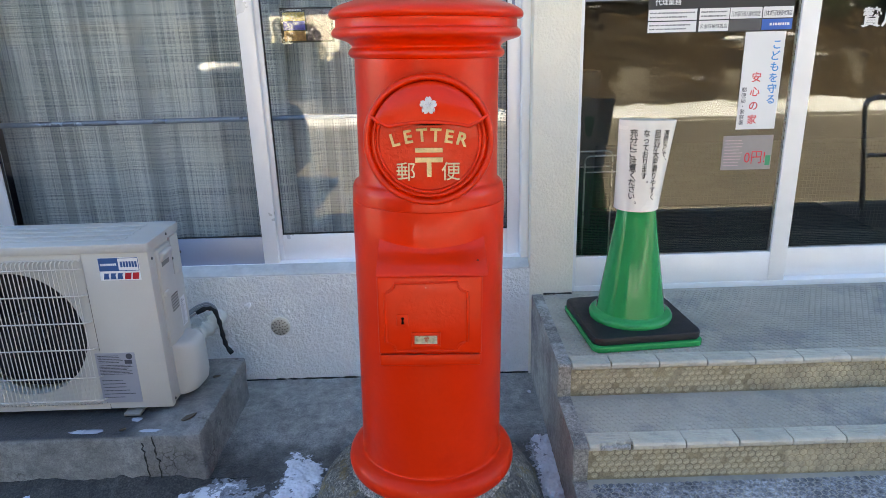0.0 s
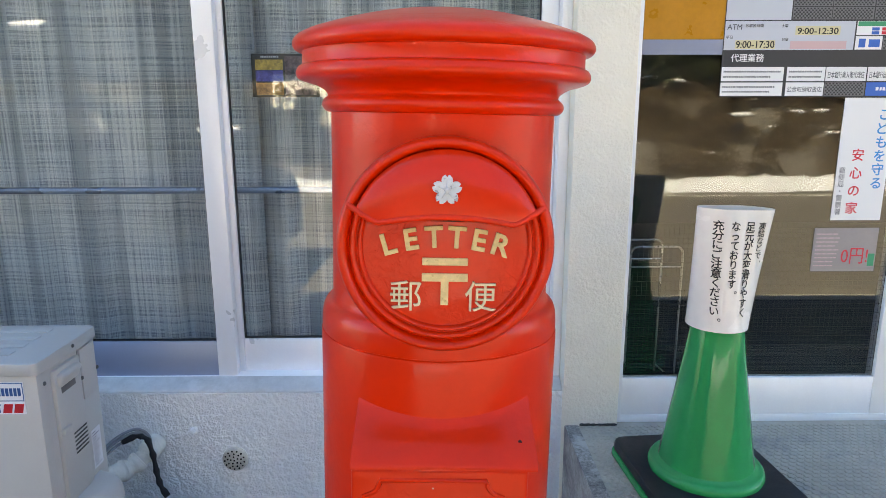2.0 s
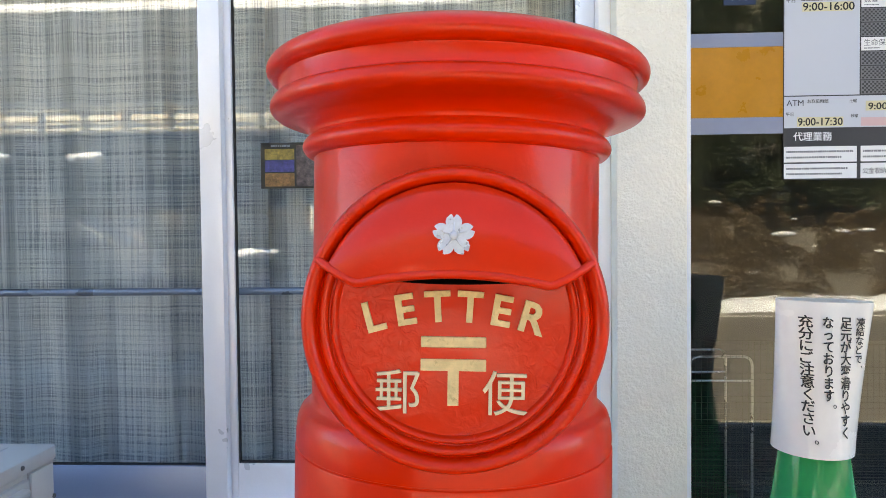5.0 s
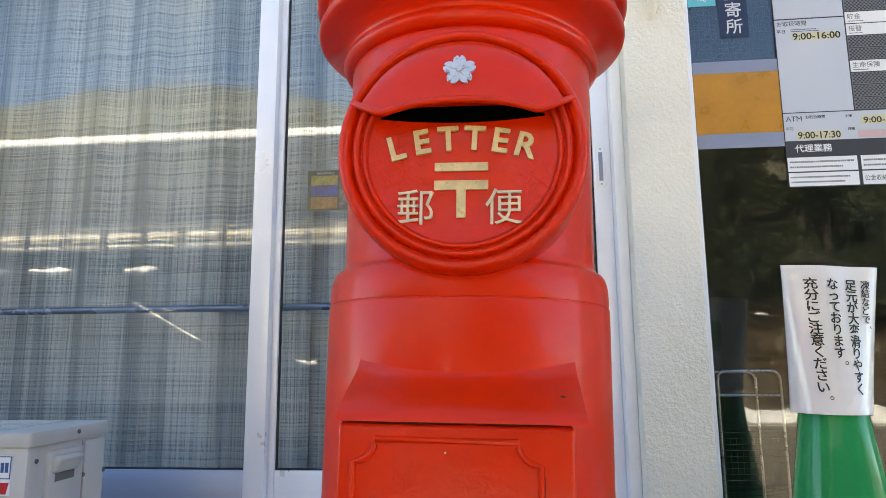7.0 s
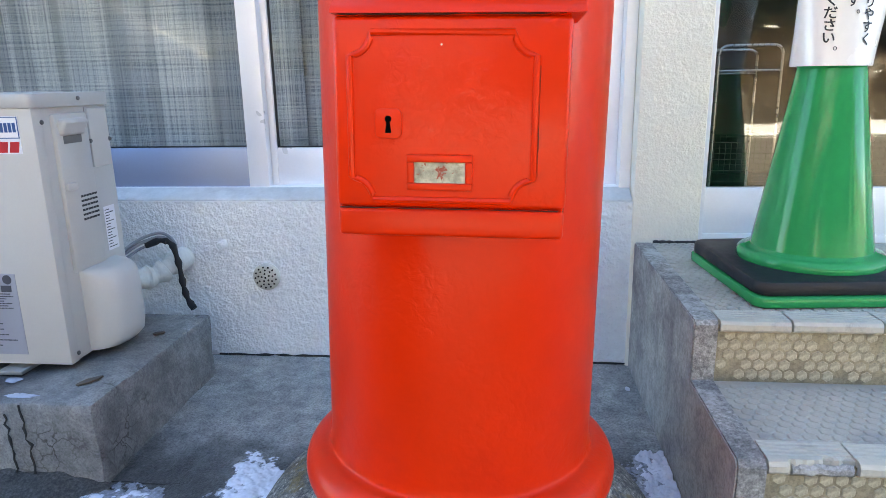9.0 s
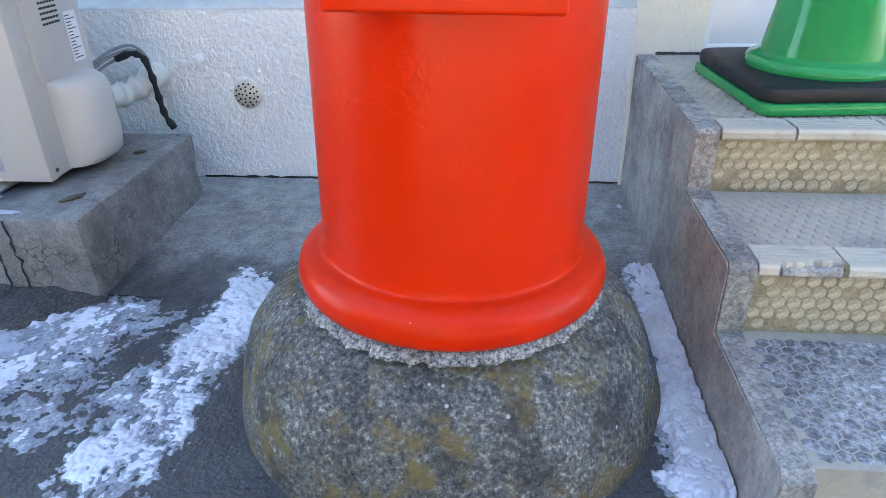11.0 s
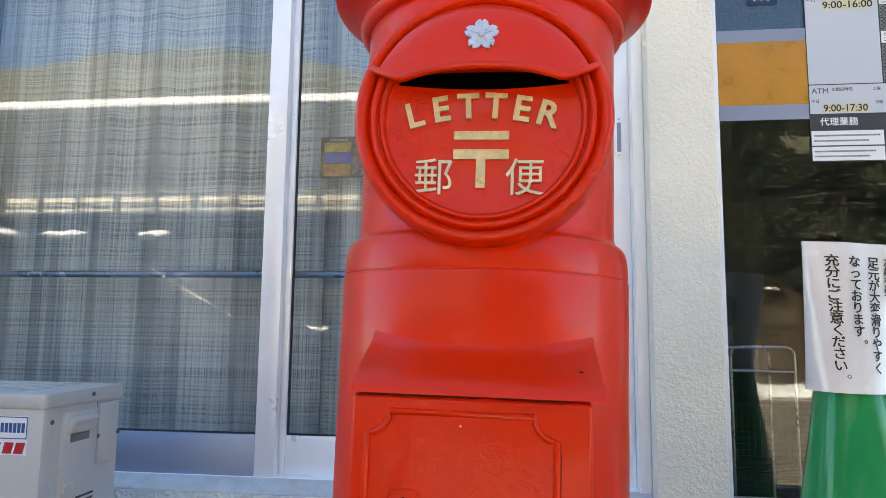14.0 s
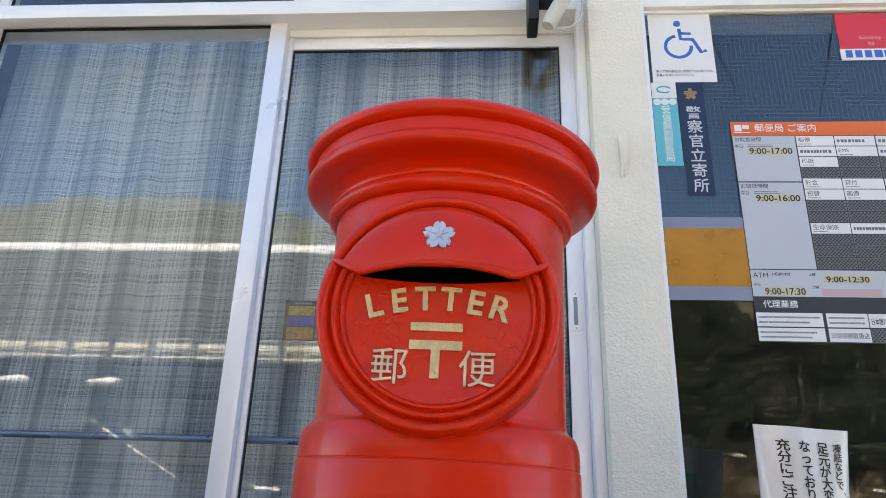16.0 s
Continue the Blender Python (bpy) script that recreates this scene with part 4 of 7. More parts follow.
# meltwater on the slab's top before the unit, its shadow band painted in too
xyz = nt.nodes.new("ShaderNodeSeparateXYZ")
nt.links.new(co, xyz.inputs[0])
edge = node(nt, "ShaderNodeMath")
edge.operation = "MULTIPLY_ADD"
edge.inputs[1].default_value = 0.5
nt.links.new(zone.outputs[0], edge.inputs[0])
nt.links.new(xyz.outputs["X"], edge.inputs[2])
wet = []
for src, v in ((edge.outputs[0], (-0.86, -0.72, 1.0, 0.0)), (xyz.outputs["Z"], (0.180, 0.187, 0.0, 1.0))):
    rng = node(nt, "ShaderNodeMapRange")
    for k in range(4):
        rng.inputs[k + 1].default_value = v[k]
    nt.links.new(src, rng.inputs[0])
    wet.append(rng.outputs[0])
wet = mixed(nt, 1.0, wet[0], wet[1], "MULTIPLY")
nt.links.new(mixed(nt, wet, dry, (0.055, 0.058, 0.062)), bsdf.inputs["Base Color"])
nt.links.new(mixed(nt, wet, bsdf.inputs["Roughness"].links[0].from_socket, (0.4, 0.4, 0.4)), bsdf.inputs["Roughness"])
grit(M_SLAB, 200, 0.72, 1.15, 0.4)
grit(M_HEX, 160, 0.8, 1.1, 0.3)
grit(M_GROUT, 160, 0.75, 1.1, 0.3)
bm = bmesh.new()
box(bm, -2.4, -0.803, 2.0, 2.57, -0.1, 0.19, bevel=0.012)
bmesh.ops.subdivide_edges(bm, edges=[e for e in bm.edges if e.calc_length() > 0.1], cuts=24, use_grid_fill=True)
for v in bm.verts:
    v.co += Vector((0, 0, 1)) * 0.004 * noise.noise(v.co * 6) + Vector((0.005, 0.005, 0)) * noise.noise(v.co * 9 + Vector((4, 1, 2)))
slab = tagged(part("concrete_slab", bm, M_SLAB), "cracked weathered concrete slab under the outdoor unit", "slab")
M_ACW = surface("ivory_powder_coat", (0.52, 0.51, 0.475), 0.42, var=0.05, scale=3, fine=160, bump=0.05)
M_ACTOP = surface("ivory_top_panel", (0.47, 0.47, 0.45), 0.4, var=0.06, scale=2, fine=120, bump=0.05)
M_FAN = surface("black_fan_plastic", (0.012, 0.012, 0.013), 0.5, var=0.1, bump=0)
# darkened ivory that paints the shade in the grip recess and panel seams
M_SHADE = surface("painted_gap_shade", (0.16, 0.155, 0.145), 0.6, var=0.08, bump=0)
M_SCREW = surface("dull_dark_screw", (0.13, 0.13, 0.13), 0.45, 0.6, var=0.2, bump=0)
M_STEEL = surface("zinc_screw", (0.45, 0.45, 0.44), 0.4, 0.8, var=0.1, bump=0)
AX0, AX1, AY0, AY1 = -0.80, 0.0, 0.0, 0.275      # from the casing's lower front corner
ac = thing("air_conditioner", "ivory outdoor air conditioner unit with a wire fan guard", "air conditioner", (-0.945, 2.150, 0.19))
FCX, FCZ, FR = -0.485, 0.315, 0.228
# front with a round opening, built as a ring of quads from the circle to the rectangle
bm = bmesh.new()
n = 64
circ, rect = [], []
hx0, hx1, hz0, hz1 = AX0, FCX + 0.262, 0.020, 0.608
for i in range(n):
    a = 2 * math.pi * i / n
    c, s = math.cos(a), math.sin(a)
    circ.append((FCX + FR * c, FCZ + FR * s))
    k = min((hx1 - FCX) / c if c > 1e-6 else 9, (hx0 - FCX) / c if c < -1e-6 else 9, (hz1 - FCZ) / s if s > 1e-6 else 9, (hz0 - FCZ) / s if s < -1e-6 else 9)
    rect.append((FCX + k * c, FCZ + k * s))
for corner in ((hx0, hz0), (hx0, hz1), (hx1, hz0), (hx1, hz1)):
    j = min(range(n), key=lambda q: (rect[q][0] - corner[0]) ** 2 + (rect[q][1] - corner[1]) ** 2)
    rect[j] = corner
va = [bm.verts.new((x, 0.0, z)) for x, z in circ]
vi = [bm.verts.new((x, 0.045, z)) for x, z in circ]
vb = [bm.verts.new((x, 0.0, z)) for x, z in rect]
for i in range(n):
    j = (i + 1) % n
    bm.faces.new((va[i], vb[i], vb[j], va[j]))
    bm.faces.new((va[i], va[j], vi[j], vi[i]))
bmesh.ops.recalc_face_normals(bm, faces=bm.faces)
part("fan_panel", bm, M_ACW, ac)
boxes("front_panel", M_ACW, ac, (FCX + 0.2624, AX1, 0.0, 0.03, 0.020, 0.608), bevel=0.003)
boxes("casing", M_ACW, ac, (AX0, AX0 + 0.012, 0.004, AY1, 0.02, 0.608), (AX0 + 0.012, AX1 - 0.02, AY1 - 0.01, AY1, 0.02, 0.608), (AX0, AX1 - 0.02, 0.03, AY1, 0.02, 0.035))
bm = bmesh.new()
prism(bm, rect_round(AX0 - 0.006, AX1 + 0.005, -0.006, AY1 + 0.006, 0.016), 0.604, 0.636, axis="z", bevel=0.005)
top_panel = part("top_panel", bm, M_ACTOP, ac)
for k in range(4):
    y = 0.05 + k * 0.055
    boxes("rib", M_ACTOP, top_panel, (AX0 + 0.06, AX1 - 0.09, y, y + 0.03, 0.6355, 0.6385), bevel=0.0014)
# side cover with grips, louvres and the bulging pipe cover
bm = bmesh.new()
prism(bm, rect_round(0.020, AY1, 0.020, 0.604, 0.006), -0.03, -0.004, axis="x", bevel=0.003)
side = part("side_panel", bm, M_ACW, ac)
boxes("seam", M_SHADE, side, (-0.0052, -0.0035, 0.0303, 0.0315, 0.024, 0.604), (-0.0038, -0.0030, 0.184, 0.1850, 0.23, 0.60))
bm = bmesh.new()
box(bm, -0.010, 0.006, 0.060, 0.180, 0.225, 0.590, bevel=0.006)
part("grip_strip", bm, M_ACW, side)
bm = bmesh.new()
box(bm, -0.006, 0.024, 0.070, 0.160, 0.540, 0.578, bevel=0.009, seg=3)
for v in bm.verts:
    if v.co.z < 0.556 and v.co.x > 0.0:
        v.co.x -= 0.010
part("hand_grip", bm, M_ACW, side)
# no hollow here: a raised strip carries the pocket's shade as colour
boxes("grip_recess_shade", M_SHADE, side, (0.003, 0.0066, 0.082, 0.148, 0.522, 0.541), bevel=0.001, label="dark raised strip painting the shade of the recess under the grip")
boxes("access_cover", M_ACW, side, (-0.006, 0.003, 0.188, 0.262, 0.456, 0.598), bevel=0.004)
boxes("hand_grip", M_ACW, side, (-0.006, 0.014, 0.064, 0.100, 0.417, 0.435), bevel=0.004)
# louvre slots are raised boxes, the dark inside them painted black
bm = bmesh.new()
for k in range(6):
    z = 0.340 + k * 0.0110
    for q in range(6):
        y = 0.113 + q * 0.0105
        box(bm, 0.0055, 0.0068, y, y + 0.0085, z, z + 0.0048)
part("louvre", bm, M_FAN, side)
bm = bmesh.new()
outline = [(0.078, -0.008), (0.086, 0.026), (0.112, 0.062), (0.150, 0.074), (0.200, 0.072), (0.222, 0.050), (0.230, -0.008)]
rows_ = []
for z, k in ((0.024, 0.72), (0.040, 0.92), (0.07, 1.0), (0.16, 1.0), (0.195, 0.97), (0.212, 0.86), (0.222, 0.62), (0.226, 0.2)):
    rows_.append([bm.verts.new((-0.006 + (x + 0.006) * k, y, z)) for y, x in smooth_profile(outline, 4)])
for a, b in zip(rows_, rows_[1:]):
    for i in range(len(a) - 1):
        bm.faces.new((a[i], a[i + 1], b[i + 1], b[i]))
bm.faces.new(rows_[0])
bm.faces.new(rows_[-1][::-1])
bmesh.ops.recalc_face_normals(bm, faces=bm.faces)
part("pipe_cover", bm, M_ACW, ac, "bulging ivory pipe cover", 60)
for x, y, z in ((-0.001, 0.027, 0.574), (0.002, 0.184, 0.521), (0.002, 0.262, 0.520), (0.004, 0.155, 0.622), (-0.001, 0.027, 0.04)):
    bm = bmesh.new()
    lathe(bm, [(0.0052, 0), (0.0052, 0.003), (0.0036, 0.0045)], 12)
    for v in bm.verts:
        v.co = Vector((v.co.z + x, y + v.co.x, z + v.co.y))
    part("screw", bm, M_SCREW, ac)
for fx in (-0.70, -0.14):
    bm = bmesh.new()
    box(bm, fx - 0.03, fx + 0.03, -0.025, 0.30, 0.002, 0.012, bevel=0.002)
    box(bm, fx - 0.03, fx + 0.03, 0.02, 0.26, 0.012, 0.0205)
    part("foot", bm, M_STEEL, ac)
# fan behind the guard
bm = bmesh.new()
lathe(bm, [(0.003, 0.047), (0.06, 0.05), (0.062, 0.07), (FR + 0.004, 0.075), (FR + 0.004, 0.12)], 48, (FCX, FCZ), axis="y")
fan = part("fan_well", bm, M_FAN, ac, "dark fan well")
for k in range(3):
    bm = bmesh.new()
    vs = []
    for i in range(9):
        a = radians(120 * k + i * 9)
        for r in (0.055, 0.2):
            vs.append(bm.verts.new((FCX + r * math.cos(a), 0.048 + 0.0016 * i, FCZ + r * math.sin(a))))
    for i in range(8):
        bm.faces.new((vs[2 * i], vs[2 * i + 1], vs[2 * i + 3], vs[2 * i + 2]))
    bmesh.ops.solidify(bm, geom=bm.faces[:], thickness=0.003)
    part("fan_blade", bm, M_FAN, fan)
# wire guard: upright wires and a few cross wires
guard = boxes("guard_strip", M_ACW, ac, (FCX - 0.255, FCX + 0.255, -0.007, -0.001, 0.580, 0.586))
boxes("guard_strip", M_ACW, ac, (FCX - 0.255, FCX + 0.255, -0.007, -0.001, 0.046, 0.052))
gx0, gx1 = FCX - 0.25, FCX + 0.25
wire = bmesh.new()
tube(wire, rounded([(0, 0, 0.585), (0, -0.024, 0.583), (0, -0.026, 0.05), (0, 0, 0.048)], 0.012, 3), 0.0018, 5)
wire_me = mesh_of("wire", wire, M_ACW)
k = 0
while gx0 + k * 0.0145 <= gx1:
    w = new("wire", wire_me)
    w.parent = guard
    w.location = (gx0 + k * 0.0145, 0, 0)
    k += 1
for z in (0.070, 0.160, 0.268, 0.367, 0.465, 0.560):
    bm = bmesh.new()
    tube(bm, rounded([(gx0 - 0.004, 0, z), (gx0 - 0.002, -0.0285, z), (gx1 + 0.002, -0.0285, z), (gx1 + 0.008, 0, z - 0.006)], 0.012, 3), 0.0024, 6)
    part("cross_wire", bm, M_ACW, guard)
# badge and plates
M_LABEL_W = plain("white_label", (0.75, 0.76, 0.78), 0.4)
M_LABEL_B = plain("blue_print", (0.02, 0.09, 0.25), 0.4)
M_LABEL_R = plain("red_print", (0.55, 0.02, 0.03), 0.4)
M_PLATE = surface("silver_rating_plate", (0.38, 0.40, 0.46), 0.4, 0.3, var=0.06, bump=0)
M_PRINT = plain("dark_print", (0.06, 0.065, 0.08), 0.5)
lx, lz = -0.168, 0.589
boxes("badge", M_LABEL_W, ac, (lx, lx + 0.135, -0.0012, 0.0, lz - 0.080, lz))
bm = bmesh.new()
box(bm, lx + 0.001, lx + 0.066, -0.0018, -0.0008, lz - 0.047, lz - 0.001)
for k in range(6):
    box(bm, lx + 0.073 + k * 0.0096, lx + 0.0800 + k * 0.0096, -0.0018, -0.0008, lz - 0.034, lz - 0.014)
box(bm, lx + 0.066, lx + 0.134, -0.0018, -0.0008, lz - 0.003, lz - 0.001)
box(bm, lx + 0.066, lx + 0.134, -0.0018, -0.0008, lz - 0.047, lz - 0.045)
box(bm, lx + 0.132, lx + 0.134, -0.0018, -0.0008, lz - 0.045, lz - 0.003)
for k in range(3):
    prism(bm, [(lx + 0.010 + k * 0.023, lz - 0.076), (lx + 0.014 + k * 0.023, lz - 0.055), (lx + 0.032 + k * 0.023, lz - 0.055), (lx + 0.028 + k * 0.023, lz - 0.061),
               (lx + 0.029 + k * 0.023, lz - 0.076)], -0.0018, -0.0008)
part("badge_print", bm, M_LABEL_B, ac, "blue print of the badge")
bm = bmesh.new()
for k in range(2):
    prism(bm, [(lx + 0.080 + k * 0.026, lz - 0.077), (lx + 0.085 + k * 0.026, lz - 0.054), (lx + 0.106 + k * 0.026, lz - 0.054), (lx + 0.101 + k * 0.026, lz - 0.077)], -0.0018, -0.0008)
part("badge_mark", bm, M_LABEL_R, ac, "red print of the badge")
bm = bmesh.new()
for k in range(8):
    box(bm, lx + 0.007 + k * 0.0068, lx + 0.0120 + k * 0.0068, -0.0022, -0.0017, lz - 0.028, lz - 0.020)
part("badge_letters", bm, M_LABEL_W, ac)
qx, qz = -0.242, 0.240
boxes("rating_plate", M_PLATE, ac, (qx, qx + 0.138, -0.0012, 0.0, qz - 0.195, qz))
for e, lo, hi, lines, full, rag in ((0.095, 0.040, 0.008, 5, 0.35, 0.25), (0.130, 0.085, 0.045, 7, 0.4, 0.25), (0.126, 0.180, 0.100, 6, 0.2, 0.5)):
    bm = bmesh.new()
    bars(bm, qx + 0.008, qx + e, qz - lo, qz - hi, -0.0012, lines, fill=full, ragged=rag, seed=lines)
    part("plate_print", bm, M_PRINT, ac, "unreadable dark print")
boxes("plate_symbol", M_PRINT, ac, (qx + 0.100, qx + 0.125, -0.0018, -0.0012, qz - 0.043, qz - 0.028))
bm = bmesh.new()
lathe(bm, [(0.011, -0.0012), (0.011, -0.0018)], 20, (qx + 0.118, qz - 0.014), axis="y")
part("plate_mark", bm, M_PRINT, ac)
bm = bmesh.new()
box(bm, 0.0, 0.0008, 0.0, 0.046, 0.0, 0.112)
for v in bm.verts:
    v.co += Vector((-0.0035, 0.205, 0.243))
lab = part("label", bm, M_LABEL_W, side, "small white label")
bm = bmesh.new()
for k in range(14):
    box(bm, -0.003, -0.0024, 0.209, 0.209 + (0.018 if k % 3 else 0.034), 0.250 + k * 0.0073, 0.2522 + k * 0.0073)
part("label_print", bm, M_PRINT, lab)

# pipes between the unit and the wall
M_LAG = surface("taped_pipe_lagging", (0.66, 0.65, 0.58), 0.6, var=0.1, scale=18, fine=90, bump=0.5, dist=0.006)
M_CABLE = surface("black_tape", (0.009, 0.009, 0.010), 0.75, var=0.2, scale=20, fine=140, bump=0.3)
M_GREYCABLE = surface("grey_cable", (0.22, 0.24, 0.26), 0.5, var=0.1, bump=0.05)
bm = bmesh.new()
pts = rounded([(-1.075, 2.40, 0.325), (-1.030, 2.50, 0.312), (-0.990, 2.585, 0.290), (-0.962, 2.610, 0.300), (-0.940, 2.63, 0.318), (-0.930, 2.70, 0.325)], 0.03, 5)
tube(bm, pts, [0.030 + 0.005 * math.sin(i * 0.85) + 0.0015 * math.sin(i * 2.9) for i in range(len(pts))], 16)
tagged(part("pipe_lagging", bm, M_LAG, smooth=60), "fat cream taped pipe bundle between unit and wall", "pipe")
bm = bmesh.new()
pts = rounded([(-0.985, 2.585, 0.388), (-0.945, 2.60, 0.404), (-0.915, 2.605, 0.392), (-0.902, 2.605, 0.335), (-0.896, 2.605, 0.27), (-0.886, 2.60, 0.225), (-0.862, 2.59, 0.197)], 0.02, 5)
tube(bm, pts, [0.0085 + 0.0022 * math.sin(i * 1.3) for i in range(len(pts))], 10)
tagged(part("black_cable", bm, M_CABLE, smooth=60), "black taped cable drooping down the wall to the slab", "cable")
for dz, r, dx in ((0.0, 0.0055, 0.0), (0.015, 0.0045, 0.006), (-0.013, 0.004, 0.004)):
    bm = bmesh.new()
    tube(bm, rounded([(-1.085 + dx, 2.43, 0.325 + dz), (-1.045 + dx, 2.52, 0.360 + dz), (-1.000 + dx, 2.58, 0.398 + dz), (-0.950 + dx, 2.61, 0.411 + dz), (-0.918 + dx, 2.62, 0.395), (-0.912, 2.62, 0.35)], 0.03, 5), r, 8)
    tagged(part("grey_cable", bm, M_GREYCABLE, smooth=60), "thin grey cable from the outdoor unit to the wall", "cable", "cables behind the outdoor unit")

# vent, mortar bump and stub
vent = thing("wall_vent", "round perforated metal vent cap set in the white wall", "vent", (-0.674, 2.70, 0.266))
M_VENT = surface("dull_metal_cap", (0.60, 0.58, 0.50), 0.5, 0.4, var=0.2, scale=30, fine=200, bump=0.2)
bm = bmesh.new()
lathe(bm, [(0.042, 0.0), (0.042, -0.006), (0.039, -0.010), (0.03, -0.013), (0.002, -0.015)], 40, axis="y")
part("cap", bm, M_VENT, vent)
rnd = random.Random(3)
for rr, cnt in ((0.0, 1), (0.012, 5), (0.0225, 9), (0.032, 13)):
    for k in range(cnt):
        a = 2 * math.pi * k / cnt + rr * 40
        bm = bmesh.new()
        lathe(bm, [(0.0029, -0.008), (0.0029, -0.0172 + rr * 0.10)], 8, (rr * math.cos(a), rr * math.sin(a)), axis="y")
        part("vent_hole", bm, M_BLACK, vent)
bm = bmesh.new()
lathe(bm, [(0.016, 0.0), (0.014, -0.012), (0.008, -0.018)], 14, (-0.806, 0.366), axis="y")
for v in bm.verts:
    v.co.y += WALL_Y
    v.co += Vector((0, 0, 0.012)) * noise.noise(v.co * 60)
tagged(part("painted_stub", bm, M_WALL, smooth=70), "small painted-over pipe stub on the wall", "stub")
bm = bmesh.new()
pts = [(0.494, 2.69, 2.085), (0.496, 2.672, 2.07), (0.497, 2.668, 2.03), (0.495, 2.672, 1.98), (0.492, 2.69, 1.945)]
tube(bm, pts, [0.010, 0.018, 0.017, 0.014, 0.008], 10)
tagged(part("painted_bracket", bm, M_PILLAR, smooth=70), "cream painted-over bracket stub on the pillar", "bracket")

# ---- traffic cone and its paper sign ----
M_GREEN = surface("green_plastic", (0.001, 0.29, 0.085), 0.14, var=0.08, scale=4, fine=120, bump=0.06, spec=0.28)
M_RUBBER = surface("black_rubber", (0.006, 0.008, 0.012), 0.55, var=0.2, scale=12, fine=150, bump=0.25)
cone = thing("traffic_cone", "bright green plastic traffic cone with a black rubber weight", "traffic cone", (0.735, 2.335, LAND_Z), (0, 0, 5))
bm = bmesh.new()
lathe(bm, smooth_profile([(0.143, 0.040), (0.150, 0.048), (0.152, 0.062), (0.146, 0.072), (0.134, 0.076)], 4) + [(0.124, 0.082), (0.075, 0.40), (0.036, 0.69), (0.028, 0.70)], 72)
part("cone_body", bm, M_GREEN, cone, "", 50)
bm = bmesh.new()
prism(bm, rect_round(-0.200, 0.200, -0.200, 0.200, 0.03), 0.0, 0.022, axis="z", bevel=0.004)
part("base_plate", bm, M_GREEN, cone)
bm = bmesh.new()
prism(bm, rect_round(-0.196, 0.196, -0.192, 0.196, 0.035), 0.022, 0.052, axis="z", bevel=0.007)
part("rubber_weight", bm, M_RUBBER, cone, "black rubber weight ring")

M_PAPER = surface("laminated_paper", (0.80, 0.755, 0.68), 0.22, var=0.04, scale=6, fine=60, bump=0.12, dist=0.003, coat=0.4)
M_INK = plain("black_ink", (0.015, 0.015, 0.015), 0.4)
sign = thing("paper_sign", "white laminated paper warning sign wrapped round the cone top", "sign", (0.731, 2.335, 0.852), (0, 3.6, 5))


def sign_front(u, h):
    """Front of the paper at the height h: round below, pressed flat at the top. u runs from -1 to 1."""
    t = h / 0.31
    a, b = 0.077 + 0.024 * t, 0.078 - 0.052 * t ** 0.9
    return a * u, -b * math.sqrt(max(0.0, 1 - u * u)) + 0.004 * math.sin(u * 5) * t - 0.012 * t


bm = bmesh.new()
loops = []
for j in range(13):
    h = 0.31 * j / 12
    ring = []
    for i in range(48):
        a = 2 * math.pi * i / 48
        x, y = sign_front(math.cos(a), h)
        if math.sin(a) < 0:
            y += 2 * (0.078 - 0.052 * (h / 0.31) ** 0.9) * abs(math.sin(a))
        ring.append(bm.verts.new((x, y, h + (0.004 * math.cos(a) if j in (0,) else 0.003 * math.cos(a + 1) * (j == 12)))))
    loops.append(ring)
for p, q in zip(loops, loops[1:]):
    for i in range(48):
        bm.faces.new((p[i], p[(i + 1) % 48], q[(i + 1) % 48], q[i]))
bmesh.ops.recalc_face_normals(bm, faces=bm.faces)
bmesh.ops.solidify(bm, geom=bm.faces[:], thickness=0.0008)
part("sheet", bm, M_PAPER, sign, "", 50)
for col, body, x, size in ((0, "凍結などで、", 0.071, 0.020), (1, "足元が大変滑りやすく", 0.040, 0.026), (2, "なっております。", 0.000, 0.026), (3, "充分にご注意ください。", -0.042, 0.026)):
    bm = bmesh.new()
    upright(bm, body, x, 0.278, 0.0, size, size * 0.92, 0.0006, bold=0.015 if size > 0.022 else 0.010)
    for v in bm.verts:
        h = min(max(v.co.z, 0.0), 0.31)
        lean = (v.co.x - 0.011) * (0.80 + 0.27 * h / 0.31)
        t = h / 0.31
        a = 0.077 + 0.024 * t
        u = max(-0.97, min(0.97, lean / a))
        x, y = sign_front(u, h)
        v.co = Vector((x, y - 0.0012 + v.co.y, v.co.z))
    part("writing", bm, M_INK, sign)

# ---- signs on the door glass ----
GY = 2.7285      # outer face of the fixed leaf's glass, a little in front
M_WHITE = plain("white_print", (0.80, 0.80, 0.79), 0.35)
M_GREYP = plain("pale_grey_print", (0.52, 0.55, 0.60), 0.4)
M_ORANGE = plain("orange_print", (0.80, 0.16, 0.035), 0.4)
M_BAND = surface("amber_film", (0.52, 0.22, 0.012), 0.35, var=0.12, scale=14, fine=60, bump=0)
M_GREYFILM = surface("grey_film", (0.24, 0.27, 0.36), 0.4, var=0.05, bump=0)
M_NAVY = surface("navy_plate", (0.012, 0.025, 0.065), 0.4, var=0.1, bump=0)
M_CYAN = plain("turquoise_print", (0.10, 0.50, 0.58), 0.4)
M_BLUE = plain("bright_blue_print", (0.03, 0.14, 0.50), 0.4)
M_SKYBLUE = plain("sky_blue_print", (0.02, 0.28, 0.62), 0.4)
M_REDP = plain("red_sign_print", (0.72, 0.04, 0.06), 0.4)
M_PINK = plain("faded_pink_print", (0.62, 0.42, 0.42), 0.4)
M_BOARD = surface("dark_board", (0.035, 0.036, 0.04), 0.5, var=0.1, bump=0)
M_HATCH = plain("hatched_grey", (0.16, 0.16, 0.165), 0.5)
